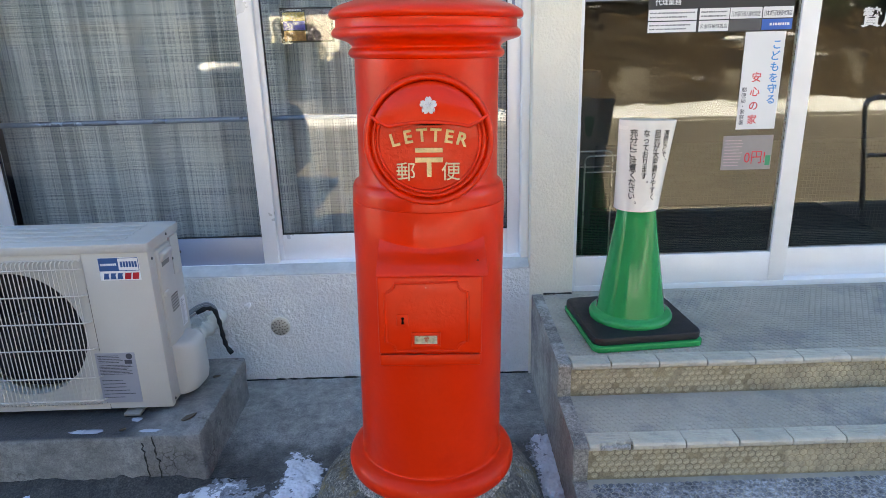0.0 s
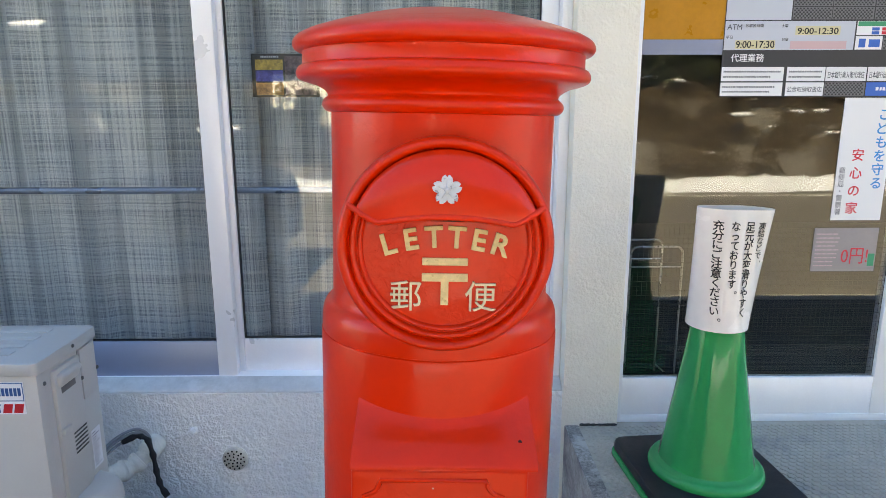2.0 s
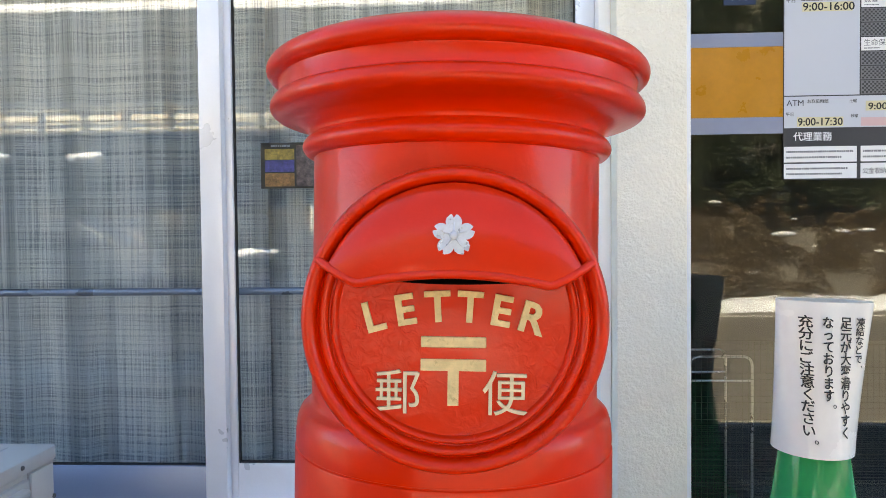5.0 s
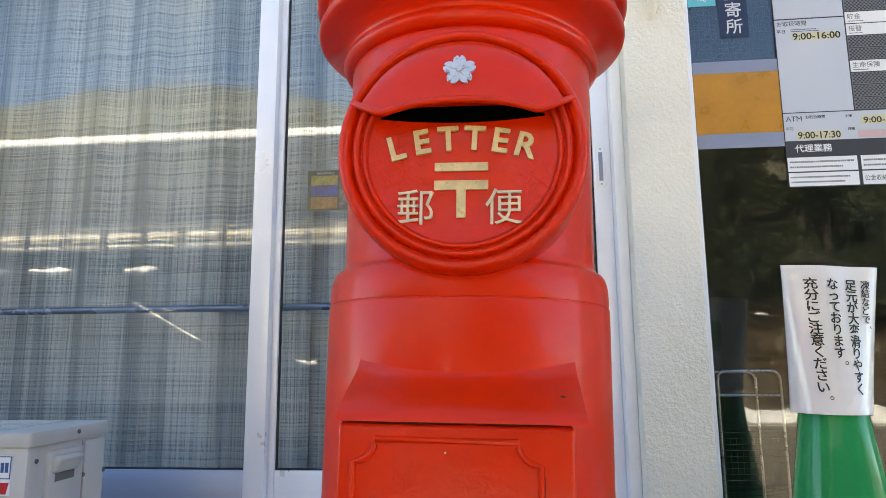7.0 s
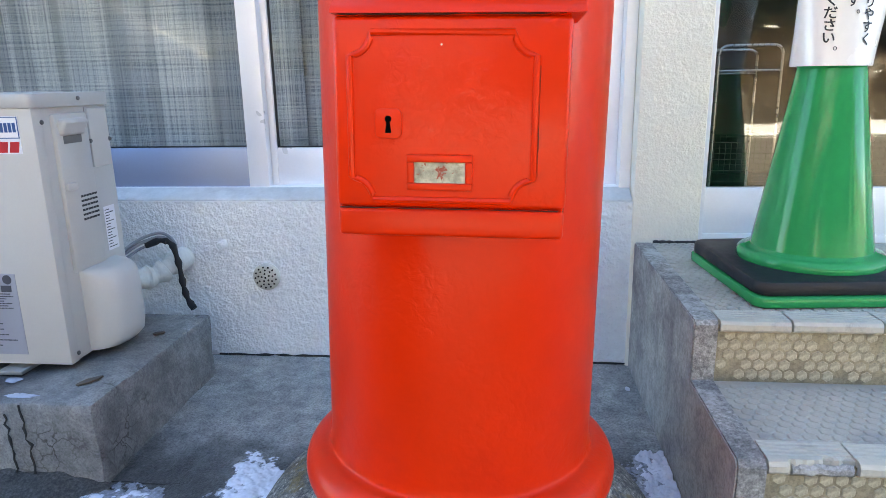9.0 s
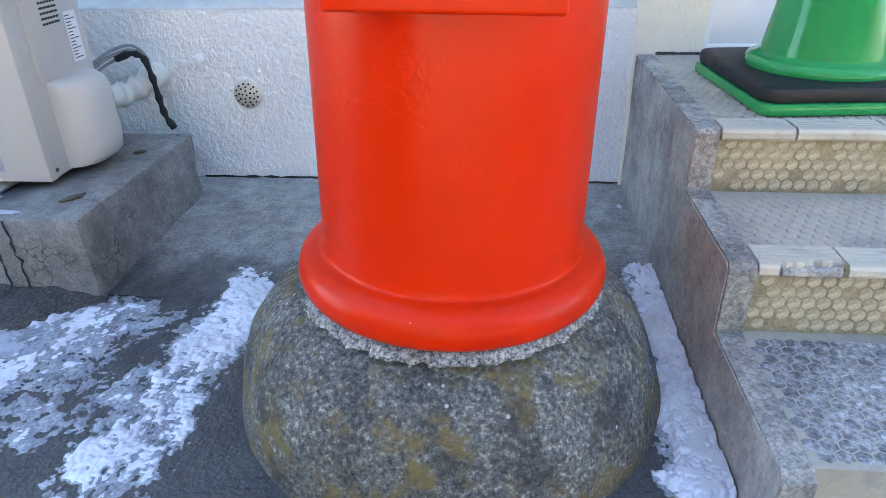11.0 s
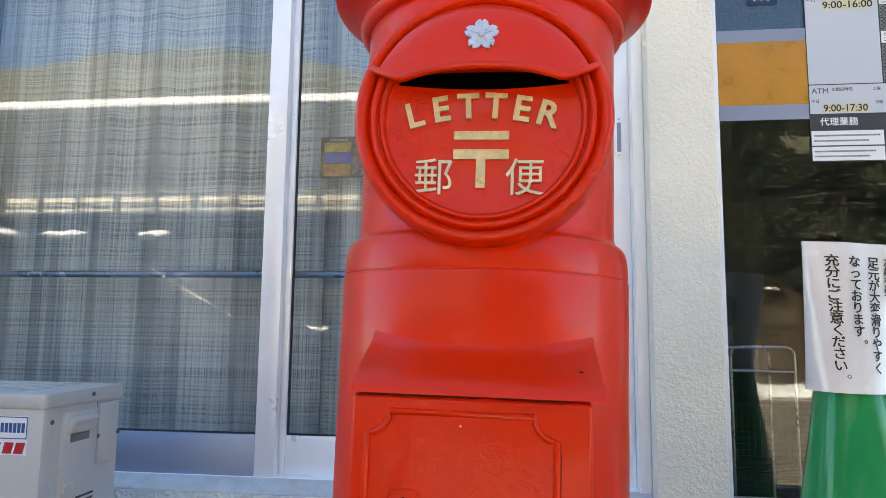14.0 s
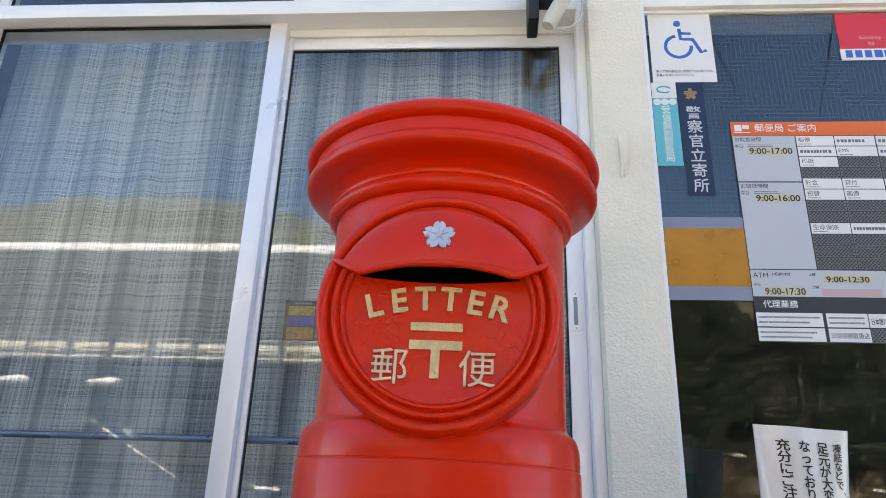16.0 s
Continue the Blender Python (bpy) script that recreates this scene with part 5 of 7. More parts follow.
M_CREAM = plain("cream_print", (0.62, 0.57, 0.36), 0.5)
M_SILV = plain("silver_letters", (0.62, 0.63, 0.66), 0.4)
M_BRONZE = plain("bronze_print", (0.30, 0.20, 0.09), 0.5)
M_SMALL = plain("small_print", (0.16, 0.165, 0.18), 0.5)
M_GREENP = plain("green_print", (0.04, 0.32, 0.16), 0.5)


def panel(parent, name, material, x0, x1, z0, z1, lift=0.0012, base=0.0, label=""):
    return boxes(name, material, parent, (x0, x1, GY - base - lift, GY - base, z0, z1), label=label)


# amber band between two grey ones
band = thing("window_film", "amber stripe between grey stripes stuck on the door glass", "film", (0, 0, 0))
panel(band, "grey_stripe", M_GREYFILM, 0.612, 1.439, 1.560, 1.603)
panel(band, "amber_stripe", M_BAND, 0.612, 1.439, 1.6035, 1.788)
panel(band, "grey_stripe", M_GREYFILM, 0.612, 1.439, 1.7885, 1.825)

# opening hours board
board = thing("opening_hours_board", "post office opening hours board with orange header on the glass", "sign", (0, 0, 0))
BL, BR, BASE = 0.851, 1.413, 0.0014
panel(board, "back", M_BOARD, BL, BR, 1.437, 2.158, 0.0012, BASE)
B2 = BASE + 0.0012
head = panel(board, "header", M_ORANGE, BL, BR, 2.108, 2.158, 0.0006, B2, "orange header strip")
bm = bmesh.new()
lettering(bm, "郵便局 ご案内", BL + 0.075, 2.124, GY - B2 - 0.0006, 0.031, 0.0005)
box(bm, BL + 0.012, BL + 0.034, GY - B2 - 0.0011, GY - B2 - 0.0006, 2.124, 2.147)
box(bm, BL + 0.037, BL + 0.058, GY - B2 - 0.0011, GY - B2 - 0.0006, 2.132, 2.147)
box(bm, BL + 0.010, BL + 0.060, GY - B2 - 0.0011, GY - B2 - 0.0006, 2.1175, 2.1205)
part("header_writing", bm, M_WHITE, head)
C1, C2, C3 = (1.050, 1.165), (1.168, 1.290), (1.294, 1.411)


def cell(x0, x1, z0, z1, big="", size=0.018, hatch=False, small=0, times=None, bar=0, seed=1, wide=None):
    c = panel(board, "panel", M_HATCH if hatch else (M_GREYP if times else M_WHITE), x0, x1, z0, z1, 0.0008, B2)
    y = GY - B2 - 0.0008
    bm = bmesh.new()
    if hatch:
        k = 0
        step = 0.0105
        z = z0 + 0.002
        while z < z1 - 0.004:
            x = x0 + 0.002 + (step / 2 if k % 2 else 0)
            while x < x1 - 0.006:
                box(bm, x, x + 0.0052, y - 0.0004, y, z, z + 0.0045)
                x += step
            z += 0.0052
            k += 1
    if big:
        lettering(bm, big, x0 + 0.006, z1 - size * (1.45 if wide else 1.1), y, size, 0.0005, **({"width": wide} if wide else {}))
    if bar:
        bars(bm, x0 + 0.006, x1 - 0.010, z0 + 0.005, z1 - 0.006, y, bar, fill=0.34 if bar > 1 else 0.42, seed=seed)
    if small:
        bars(bm, x0 + 0.007, x0 + 0.05, z0 + 0.003, z0 + 0.009, y, 1, fill=0.4, seed=seed)
    if len(bm.verts):
        part("writing", bm, M_BOARD if hatch else (M_SMALL if bar or small else M_PRINT), c)
    else:
        bm.free()
    return c


def hours(z0, z1, time):
    c = cell(BL + 0.002, 1.046, z0, z1, "お取扱時間", 0.017, times=True)
    y = GY - B2 - 0.0008
    boxes("time_strip", M_CREAM, c, (BL + 0.047, 1.028, y - 0.0004, y, z1 - 0.066, z1 - 0.042))
    bm = bmesh.new()
    lettering(bm, "平日", BL + 0.006, z1 - 0.041, y, 0.013, 0.0005)
    part("day", bm, M_INK, c)
    bm = bmesh.new()
    lettering(bm, time, BL + 0.049, z1 - 0.0635, y - 0.0005, 0.029, 0.0005, width=0.132, bold=0.012)
    part("time", bm, M_INK, c)
    bm = bmesh.new()
    bars(bm, BL + 0.045, BL + 0.135, z1 - 0.040, z1 - 0.029, y, 2, fill=0.3, seed=6)
    part("small_writing", bm, M_INK, c)


hours(1.946, 2.106, "9:00-17:00")
hours(1.658, 1.942, "9:00-16:00")
rows_z = [2.107 - 0.0374 * k for k in range(13)]
words = [("郵便", None, None), (None, "EMS", None), ("印紙", "#", "#"), ("#", "#", "#"), ("貯金", "貸付", ""), ("振替", "国債", ""), ("#", "#", "#"), ("#", "#", "#"),
         ("生命保険", None, None), ("#", "#", "#"), ("#", "#", "#"), ("#", "#", "#")]
for k, row in enumerate(words):
    for (x0, x1), w in zip((C1, C2, C3), row):
        z1, z0 = rows_z[k] - 0.0015, rows_z[k + 1] + 0.0015
        if w == "#":
            cell(x0, x1, z0, z1, hatch=True)
        elif w:
            cell(x0, x1, z0, z1, w, 0.019, small=1, seed=k)
        else:
            cell(x0, x1, z0, z1, bar=1, small=0, seed=k + 20)
atm = cell(BL + 0.002, 1.240, 1.5730, 1.6550, "ATM", 0.022, times=True)
y = GY - B2 - 0.0008
boxes("time_strip", M_CREAM, atm, (BL + 0.035, 1.005, y - 0.0004, y, 1.5760, 1.6010), (1.062, 1.196, y - 0.0004, y, 1.6155, 1.6410))
boxes("holiday_strip", M_PINK, atm, (1.05, 1.218, y - 0.0004, y, 1.5760, 1.5980))
bm = bmesh.new()
lettering(bm, "9:00-17:30", BL + 0.037, 1.5790, y - 0.0005, 0.028, 0.0005, width=0.115, bold=0.012)
part("time", bm, M_INK, atm)
bm = bmesh.new()
lettering(bm, "9:00-12:30", 1.068, 1.6185, y - 0.0005, 0.025, 0.0005, width=0.122, bold=0.012)
part("time", bm, M_INK, atm)
bm = bmesh.new()
lettering(bm, "お取扱時間", BL + 0.062, 1.6380, y, 0.011, 0.0005)
part("writing", bm, M_INK, atm)
bm = bmesh.new()
lettering(bm, "平日", BL + 0.006, 1.6050, y, 0.011, 0.0005)
part("writing", bm, M_INK, atm)
bm = bmesh.new()
lettering(bm, "土曜", 1.02, 1.6380, y, 0.010, 0.0005)
part("writing", bm, M_INK, atm)
bm = bmesh.new()
lettering(bm, "日曜", 1.025, 1.5990, y, 0.010, 0.0005)
part("writing", bm, M_INK, atm)
card = cell(1.245, 1.411, 1.6150, 1.6550)
bm = bmesh.new()
box(bm, 1.247, 1.409, y - 0.0005, y, 1.6405, 1.6540)
part("card_header", bm, M_GREENP, card)
for k in range(8):
    boxes("card_mark", (M_BLUE, M_REDP, M_ORANGE, M_GREENP)[k % 4], card, (1.29 + 0.03 * (k % 4), 1.312 + 0.03 * (k % 4), y - 0.0005, y, 1.6170 + 0.011 * (k // 4), 1.6260 + 0.011 * (k // 4)))
c = cell(1.245, 1.325, 1.5740, 1.6120)
boxes("logo", M_BLUE, c, (1.255, 1.275, y - 0.0005, y, 1.5800, 1.6050), (1.285, 1.318, y - 0.0005, y, 1.5810, 1.6030))
cell(1.328, 1.411, 1.5740, 1.6120, hatch=True)
bm = bmesh.new()
lettering(bm, "代理業務", BL + 0.026, 1.541, GY - B2, 0.025, 0.0006, bold=0.01)
part("board_title", bm, M_WHITE, board)
for k, (x0, x1) in enumerate(((BL + 0.002, 1.040), C1, C2, C3)):
    if k < 2:
        cell(x0, x1, 1.483, 1.524, bar=2, seed=31 + k)
    else:
        cell(x0, x1, 1.483, 1.524, ("日本銀行歳入復代理店", "日本銀行国債復代理店")[k - 2], 0.0215, wide=x1 - x0 - 0.012)
    if k == 0:
        cell(x0, x1, 1.440, 1.479, bar=2, seed=41)
    elif k == 1:
        cc = cell(x0, x1, 1.440, 1.479)
        bm = bmesh.new()
        lettering(bm, "公金収納取扱店", x0 + 0.005, 1.452, y, 0.018, 0.0005, width=0.105)
        part("writing", bm, M_PRINT, cc)
    elif k == 2:
        cell(x0, x1, 1.440, 1.479, hatch=True)
    else:
        cc = panel(board, "panel", M_BLUE, x0, x1, 1.440, 1.479, 0.0008, B2, "blue panel")
        bm = bmesh.new()
        bars(bm, x0 + 0.03, x1 - 0.008, 1.452, 1.468, y, 1, fill=0.6, ragged=0.1)
        part("writing", bm, M_WHITE, cc)

# wheelchair sign
wheel = thing("wheelchair_sign", "white square sign with a blue wheelchair symbol on the glass", "sign", (0, 0, 0))
panel(wheel, "sheet", M_WHITE, 0.620, 0.830, 2.312, 2.586)
cx, cz = 0.727, 2.472
bm = bmesh.new()
yy = GY - 0.0016
lathe(bm, [(0.0125, 0.0), (0.0125, -0.0006)], 20, (cx - 0.010, cz + 0.076), axis="y")
for v in bm.verts:
    v.co.y += GY - 0.0012
tube(bm, [(cx - 0.005, yy, cz + 0.055), (cx - 0.002, yy, cz + 0.012), (cx + 0.038, yy, cz + 0.010), (cx + 0.062, yy, cz - 0.042), (cx + 0.080, yy, cz - 0.034)], 0.0065, 6)
tube(bm, [(cx - 0.003, yy, cz + 0.036), (cx + 0.034, yy, cz + 0.034)], 0.005, 6)
tube(bm, [(cx - 0.012 + 0.043 * math.cos(radians(a)), yy, cz - 0.018 + 0.043 * math.sin(radians(a))) for a in range(100, 366, 12)], 0.006, 6)
for v in bm.verts:
    v.co.y = GY - 0.0012 - max(0.0, min(0.0006, GY - 0.0012 - v.co.y))
part("symbol", bm, M_BLUE, wheel, "blue wheelchair symbol")
bm = bmesh.new()
lettering(bm, "車いす用の筆記台を使用されるお客さまは", 0.633, 2.351, GY - 0.0012, 0.012, 0.0005, width=0.186)
lettering(bm, "職員にお申し付けください。", 0.633, 2.336, GY - 0.0012, 0.012, 0.0005, width=0.124)
part("writing", bm, M_PRINT, wheel)

# turquoise strip and navy police plate
strip = thing("broadcaster_strip", "narrow turquoise strip sticker with white writing on the glass", "sticker", (0, 0, 0))
panel(strip, "sheet", M_CYAN, 0.612, 0.692, 2.002, 2.252)
panel(strip, "white_top", M_WHITE, 0.612, 0.692, 2.2525, 2.3115)
bm = bmesh.new()
for k in range(3):
    lathe(bm, [(0.0125, GY - 0.0012), (0.0125, GY - 0.0018)], 18, (0.627 + 0.025 * k, 2.237), axis="y")
upright(bm, "受信契約取扱局", 0.653, 2.221, GY - 0.0012, 0.031, 0.0295, 0.0006, bold=0.008)
part("writing", bm, M_WHITE, strip)
bm = bmesh.new()
tube(bm, [(0.652 + 0.022 * math.cos(radians(a)), GY - 0.0014, 2.284 + 0.012 * math.sin(radians(a))) for a in range(20, 330, 20)], 0.003, 6)
part("logo", bm, M_CYAN, strip)
police = thing("police_plate", "navy upright plate with silver writing and a bronze badge", "sign", (0, 0, 0))
panel(police, "plate", M_NAVY, 0.697, 0.781, 1.898, 2.3115)
bm = bmesh.new()
upright(bm, "警察官立寄所", 0.740, 2.222, GY - 0.0012, 0.050, 0.0525, 0.0007, bold=0.008)
part("writing", bm, M_SILV, police)
bm = bmesh.new()
star = []
for k in range(5):
    for da, r in ((-36, 0.013), (-14, 0.0225), (14, 0.0225)):
        a = radians(90 + 72 * k + da)
        star.append((0.737 + r * math.cos(a), 2.266 + r * math.sin(a)))
prism(bm, star, GY - 0.0019, GY - 0.0012)
part("badge", bm, M_BRONZE, police, "bronze flower badge")

# security sticker
sec = thing("security_sticker", "red and white security company sticker on the glass", "sticker", (0, 0, 0))
bm = bmesh.new()
prism(bm, [(1.246, 2.580), (1.412, 2.580), (1.412, 2.437), (1.244, 2.437)], GY - 0.0012, GY)
part("red_field", bm, M_REDP, sec)
panel(sec, "white_field", M_WHITE, 1.242, 1.412, 2.391, 2.4365)
bm = bmesh.new()
for k, w in enumerate((0.022, 0.022, 0.022, 0.026, 0.026)):
    box(bm, 1.258 + k * 0.031, 1.258 + k * 0.031 + w, GY - 0.0018, GY - 0.0012, 2.402, 2.430)
part("letters", bm, M_BLUE, sec)
bm = bmesh.new()
lettering(bm, "Security", 1.312, 2.474, GY - 0.0012, 0.022, 0.0005, width=0.072)
lettering(bm, "by", 1.338, 2.452, GY - 0.0012, 0.022, 0.0005, width=0.021)
part("writing", bm, M_PINK, sec)

# children's safe house poster
poster = thing("safe_house_poster", "white upright poster with blue and red writing on the glass", "poster", (0, 0, 0))
panel(poster, "sheet", M_WHITE, 1.237, 1.394, 1.058, 1.434)
bm = bmesh.new()
upright(bm, "こどもを守る", 1.364, 1.406, GY - 0.0012, 0.040, 0.042, 0.0006, bold=0.012)
part("blue_writing", bm, M_SKYBLUE, poster)
bm = bmesh.new()
upright(bm, "安心の家", 1.298, 1.296, GY - 0.0012, 0.040, 0.055, 0.0006, bold=0.012)
part("red_writing", bm, M_REDP, poster)
bm = bmesh.new()
upright(bm, "郵便局・警察署", 1.255, 1.225, GY - 0.0012, 0.021, 0.0215, 0.0006)
part("grey_writing", bm, M_PRINT, poster)
flyer = thing("price_flyer", "faded pink flyer with a large zero on the glass", "flyer", (0, 0, 0))
panel(flyer, "sheet", surface("faded_flyer", (0.34, 0.30, 0.29), 0.5, var=0.08, bump=0), 1.192, 1.396, 0.893, 1.033)
bm = bmesh.new()
lettering(bm, "0円!", 1.285, 0.922, GY - 0.0012, 0.060, 0.0006, width=0.085)
part("price", bm, M_REDP, flyer)
bm = bmesh.new()
bars(bm, 1.200, 1.275, 0.905, 1.02, GY - 0.0012, 9, fill=0.3, seed=12)
part("writing", bm, M_PINK, flyer)
boxes("green_corner", M_GREENP, flyer, (1.372, 1.392, GY - 0.0018, GY - 0.0012, 0.91, 0.95))
# office name on the second leaf
name = thing("office_name", "white cut-out characters on the sliding leaf's glass", "lettering", (0, 0, 0))
for k, ch in enumerate("贄川"):
    bm = bmesh.new()
    lettering(bm, ch, 1.706 + 0.081 * k, 1.447, 2.7705, 0.078, 0.0008, bold=0.02)
    part("character", bm, M_WHITE, name)


# ---- wires in the door glass ----
M_WIRE = plain("glass_wire", (0.085, 0.08, 0.065), 0.6)
def wires(x0, x1, z0, z1, y, pitch):
    co, fa = [], []
    def strand(a, b):
        k = len(co)
        for p in (a, b):
            for dx, dy, dz in ((-0.00042, 0, 0.00042), (0.00042, 0, -0.00042), (0, 0.0005, 0)):
                co.append((p[0] + dx, p[1] + dy, p[2] + dz))
        for q in range(3):
            fa.append((k + q, k + (q + 1) % 3, k + 3 + (q + 1) % 3, k + 3 + q))
    x = x0
    while x < x1:
        strand((x, y, z0), (x, y, z1))
        x += pitch
    z = z0
    while z < z1:
        strand((x0, y, z), (x1, y, z))
        z += pitch
    me = bpy.data.meshes.new("wire_mesh")
    me.from_pydata(co, [], fa)
    me.materials.append(M_WIRE)
    return me


for leaf, x0, x1, y in ((left_leaf, 0.610, 1.438, 2.7345), (right_leaf, 1.523, 2.368, 2.7765)):
    w = tagged(new("wire_mesh", wires(x0, x1, 0.55, 2.58, y, 0.0155)), "fine square wire mesh in the glass", kind="stuff")
    w.parent = leaf

# ---- behind the glass ----
M_CURTAIN, nt, bsdf = nodes_of("checked_net_curtain")
co = nt.nodes.new("ShaderNodeTexCoord").outputs["UV"]
def threads(direction, scale, seed):
    w = node(nt, "ShaderNodeMapping")
    w.inputs["Location"].default_value = (seed, seed * 0.7, 0)
    w.inputs["Scale"].default_value = (scale, 0.9, 1) if direction == "X" else (0.6, scale, 1)
    nt.links.new(co, w.inputs["Vector"])
    t = node(nt, "ShaderNodeTexNoise", Scale=1.0, Detail=3.0, Roughness=0.8)
    nt.links.new(w.outputs[0], t.inputs["Vector"])
    return ramp(nt, t.outputs[0], [(0.45, (0, 0, 0)), (0.55, (1, 1, 1))]).outputs[0]
warp, weft = threads("X", 130, 3.0), threads("Y", 120, 11.0)
thin = mixed(nt, 0.5, threads("X", 310, 5.0), threads("Y", 290, 17.0))
either = mixed(nt, 0.36, mixed(nt, 0.48, warp, weft), thin)
tone = ramp(nt, either, [(0.12, (0.98, 0.99, 0.98)), (0.48, (0.86, 0.90, 0.92)), (0.92, (0.27, 0.33, 0.39))])
# upright bands for fold shading and doubled net, painted into the cloth colour
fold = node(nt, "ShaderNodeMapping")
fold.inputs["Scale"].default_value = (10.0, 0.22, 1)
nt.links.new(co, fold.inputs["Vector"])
fold_bands = node(nt, "ShaderNodeTexNoise", Scale=1.0, Detail=2.0, Roughness=0.6)
nt.links.new(fold.outputs[0], fold_bands.inputs["Vector"])
fold_shade = ramp(nt, fold_bands.outputs[0], [(0.40, (0.52, 0.56, 0.60)), (0.455, (0.66, 0.70, 0.73)), (0.475, (0.84, 0.87, 0.88)), (0.54, (0.88, 0.90, 0.91)), (0.555, (1, 1, 1))])
cloth = mixed(nt, 1.0, tone.outputs[0], fold_shade.outputs[0], "MULTIPLY")
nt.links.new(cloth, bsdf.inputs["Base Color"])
bsdf.inputs["Roughness"].default_value = 0.9
tr = nt.nodes.new("ShaderNodeBsdfTranslucent")
nt.links.new(cloth, tr.inputs["Color"])
mx = nt.nodes.new("ShaderNodeMixShader")
mx.inputs[0].default_value = 0.1
nt.links.new(bsdf.outputs[0], mx.inputs[1])
nt.links.new(tr.outputs[0], mx.inputs[2])
nt.links.new(mx.outputs[0], nt.nodes["Material Output"].inputs["Surface"])


def curtain(x0, x1, z0, z1, y, waves, seed, label):
    bm = bmesh.new()
    uv = bm.loops.layers.uv.new("UVMap")
    nx, nz = 260, 12
    rows, us = [], [0.0]
    def depth(x, z):
        ph = x * waves * 6.283 + 2.6 * noise.noise(Vector((x * waves * 0.5, seed, z * 0.1))) * 2
        v = math.sin(ph + 0.5 * math.sin(ph)) + 0.35 * noise.noise(Vector((x * waves * 2.2, seed + 4, z * 0.2)))
        amp = 0.6 + 0.6 * noise.noise(Vector((x * 2.1, seed + 9, 0)))
        return y + 0.020 * amp * v * (0.8 + 0.2 * (z1 - z) / (z1 - z0))
    for j in range(nz + 1):
        z = z0 + (z1 - z0) * j / nz
        rows.append([bm.verts.new((x0 + (x1 - x0) * i / nx, depth(x0 + (x1 - x0) * i / nx, z), z)) for i in range(nx + 1)])
    for i in range(nx):
        us.append(us[-1] + (rows[0][i + 1].co - rows[0][i].co).length)
    for j in range(nz):
        for i in range(nx):
            f = bm.faces.new((rows[j][i], rows[j][i + 1], rows[j + 1][i + 1], rows[j + 1][i]))
            for lp, (a, b) in zip(f.loops, ((i, j), (i + 1, j), (i + 1, j + 1), (i, j + 1))):
                lp[uv].uv = (us[a], z0 + (z1 - z0) * b / nz)
    c = part("curtain", bm, M_CURTAIN, None, "", 180)
    return tagged(c, label, "curtain", "window curtains")


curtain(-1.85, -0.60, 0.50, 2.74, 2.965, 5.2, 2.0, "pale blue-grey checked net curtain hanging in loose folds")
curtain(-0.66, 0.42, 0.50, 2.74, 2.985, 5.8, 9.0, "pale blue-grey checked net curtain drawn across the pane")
M_RAIL = surface("blue_steel_rail", (0.20, 0.27, 0.38), 0.3, 0.6, var=0.08, bump=0)
bm = bmesh.new()
tube(bm, [(-1.86, 2.895, 1.138), (0.41, 2.895, 1.138)], 0.0115, 12)
tagged(part("guard_rail", bm, M_RAIL, smooth=60), "dark steel guard rail across the inside of the window", "rail")
photo = thing("event_poster", "dark poster with night photographs behind the window glass", "poster", (-0.579, 2.838, 1.440))
boxes("sheet", surface("poster_black", (0.03, 0.028, 0.03), 0.35, var=0.2, scale=20, bump=0), photo, (0, 0.21, 0, 0.001, 0, 0.132))
boxes("photograph", surface("gold_photo", (0.62, 0.42, 0.10), 0.4, var=0.5, scale=70, fine=200, bump=0), photo, (0.012, 0.098, -0.0008, 0, 0.083, 0.114))
boxes("photograph", surface("violet_photo", (0.10, 0.10, 0.45), 0.4, var=0.6, scale=60, fine=200, bump=0), photo, (0.012, 0.098, -0.0008, 0, 0.048, 0.081))
boxes("photograph", surface("amber_photo", (0.55, 0.26, 0.09), 0.4, var=0.6, scale=60, fine=200, bump=0), photo, (0.012, 0.098, -0.0008, 0, 0.006, 0.044))
boxes("photograph", surface("night_photo", (0.22, 0.15, 0.16), 0.4, var=0.8, scale=60, fine=200, bump=0), photo, (0.104, 0.20, -0.0008, 0, 0.006, 0.124))
bm = bmesh.new()
bars(bm, 0.030, 0.10, 0.117, 0.128, 0, 1, fill=0.5, seed=22)
part("writing", bm, M_GREYP, photo)

# the lobby: mat, umbrella rack, dark bin
M_MAT = surface("ribbed_black_mat", (0.02, 0.021, 0.023), 0.8, var=0.2, scale=10, fine=90, bump=0.3)
bm = bmesh.new()
box(bm, 0.60, 2.4, 2.90, 4.1, 0.381, 0.388)
k = 0
while 2.92 + k * 0.03 < 4.08:
    box(bm, 0.61, 2.39, 2.92 + k * 0.03, 2.932 + k * 0.03, 0.388, 0.394)
    k += 1
tagged(part("door_mat", bm, M_MAT), "black ribbed rubber mat inside the doors", "mat")
M_CHROME = surface("dull_chrome_wire", (0.42, 0.41, 0.39), 0.3, 0.9, var=0.08, bump=0)
rack = thing("umbrella_rack", "bent chrome wire umbrella rack behind the door glass", "rack", (0.776, 2.96, 0.392))
for y, dx, h in ((0.0, 0.0, 0.533), (0.16, -0.018, 0.526)):
    bm = bmesh.new()
    tube(bm, rounded([(-0.092 + dx, y, 0.0), (-0.092 + dx, y, h), (0.092 + dx, y, h), (0.092 + dx, y, 0.0)], 0.03, 6), 0.004, 8)
    part("hoop", bm, M_CHROME, rack)
    bm = bmesh.new()
    tube(bm, [(-0.092 + dx, y, h - 0.073), (0.092 + dx, y, h - 0.073)], 0.003, 8)
    part("cross_wire", bm, M_CHROME, rack)
bm = bmesh.new()
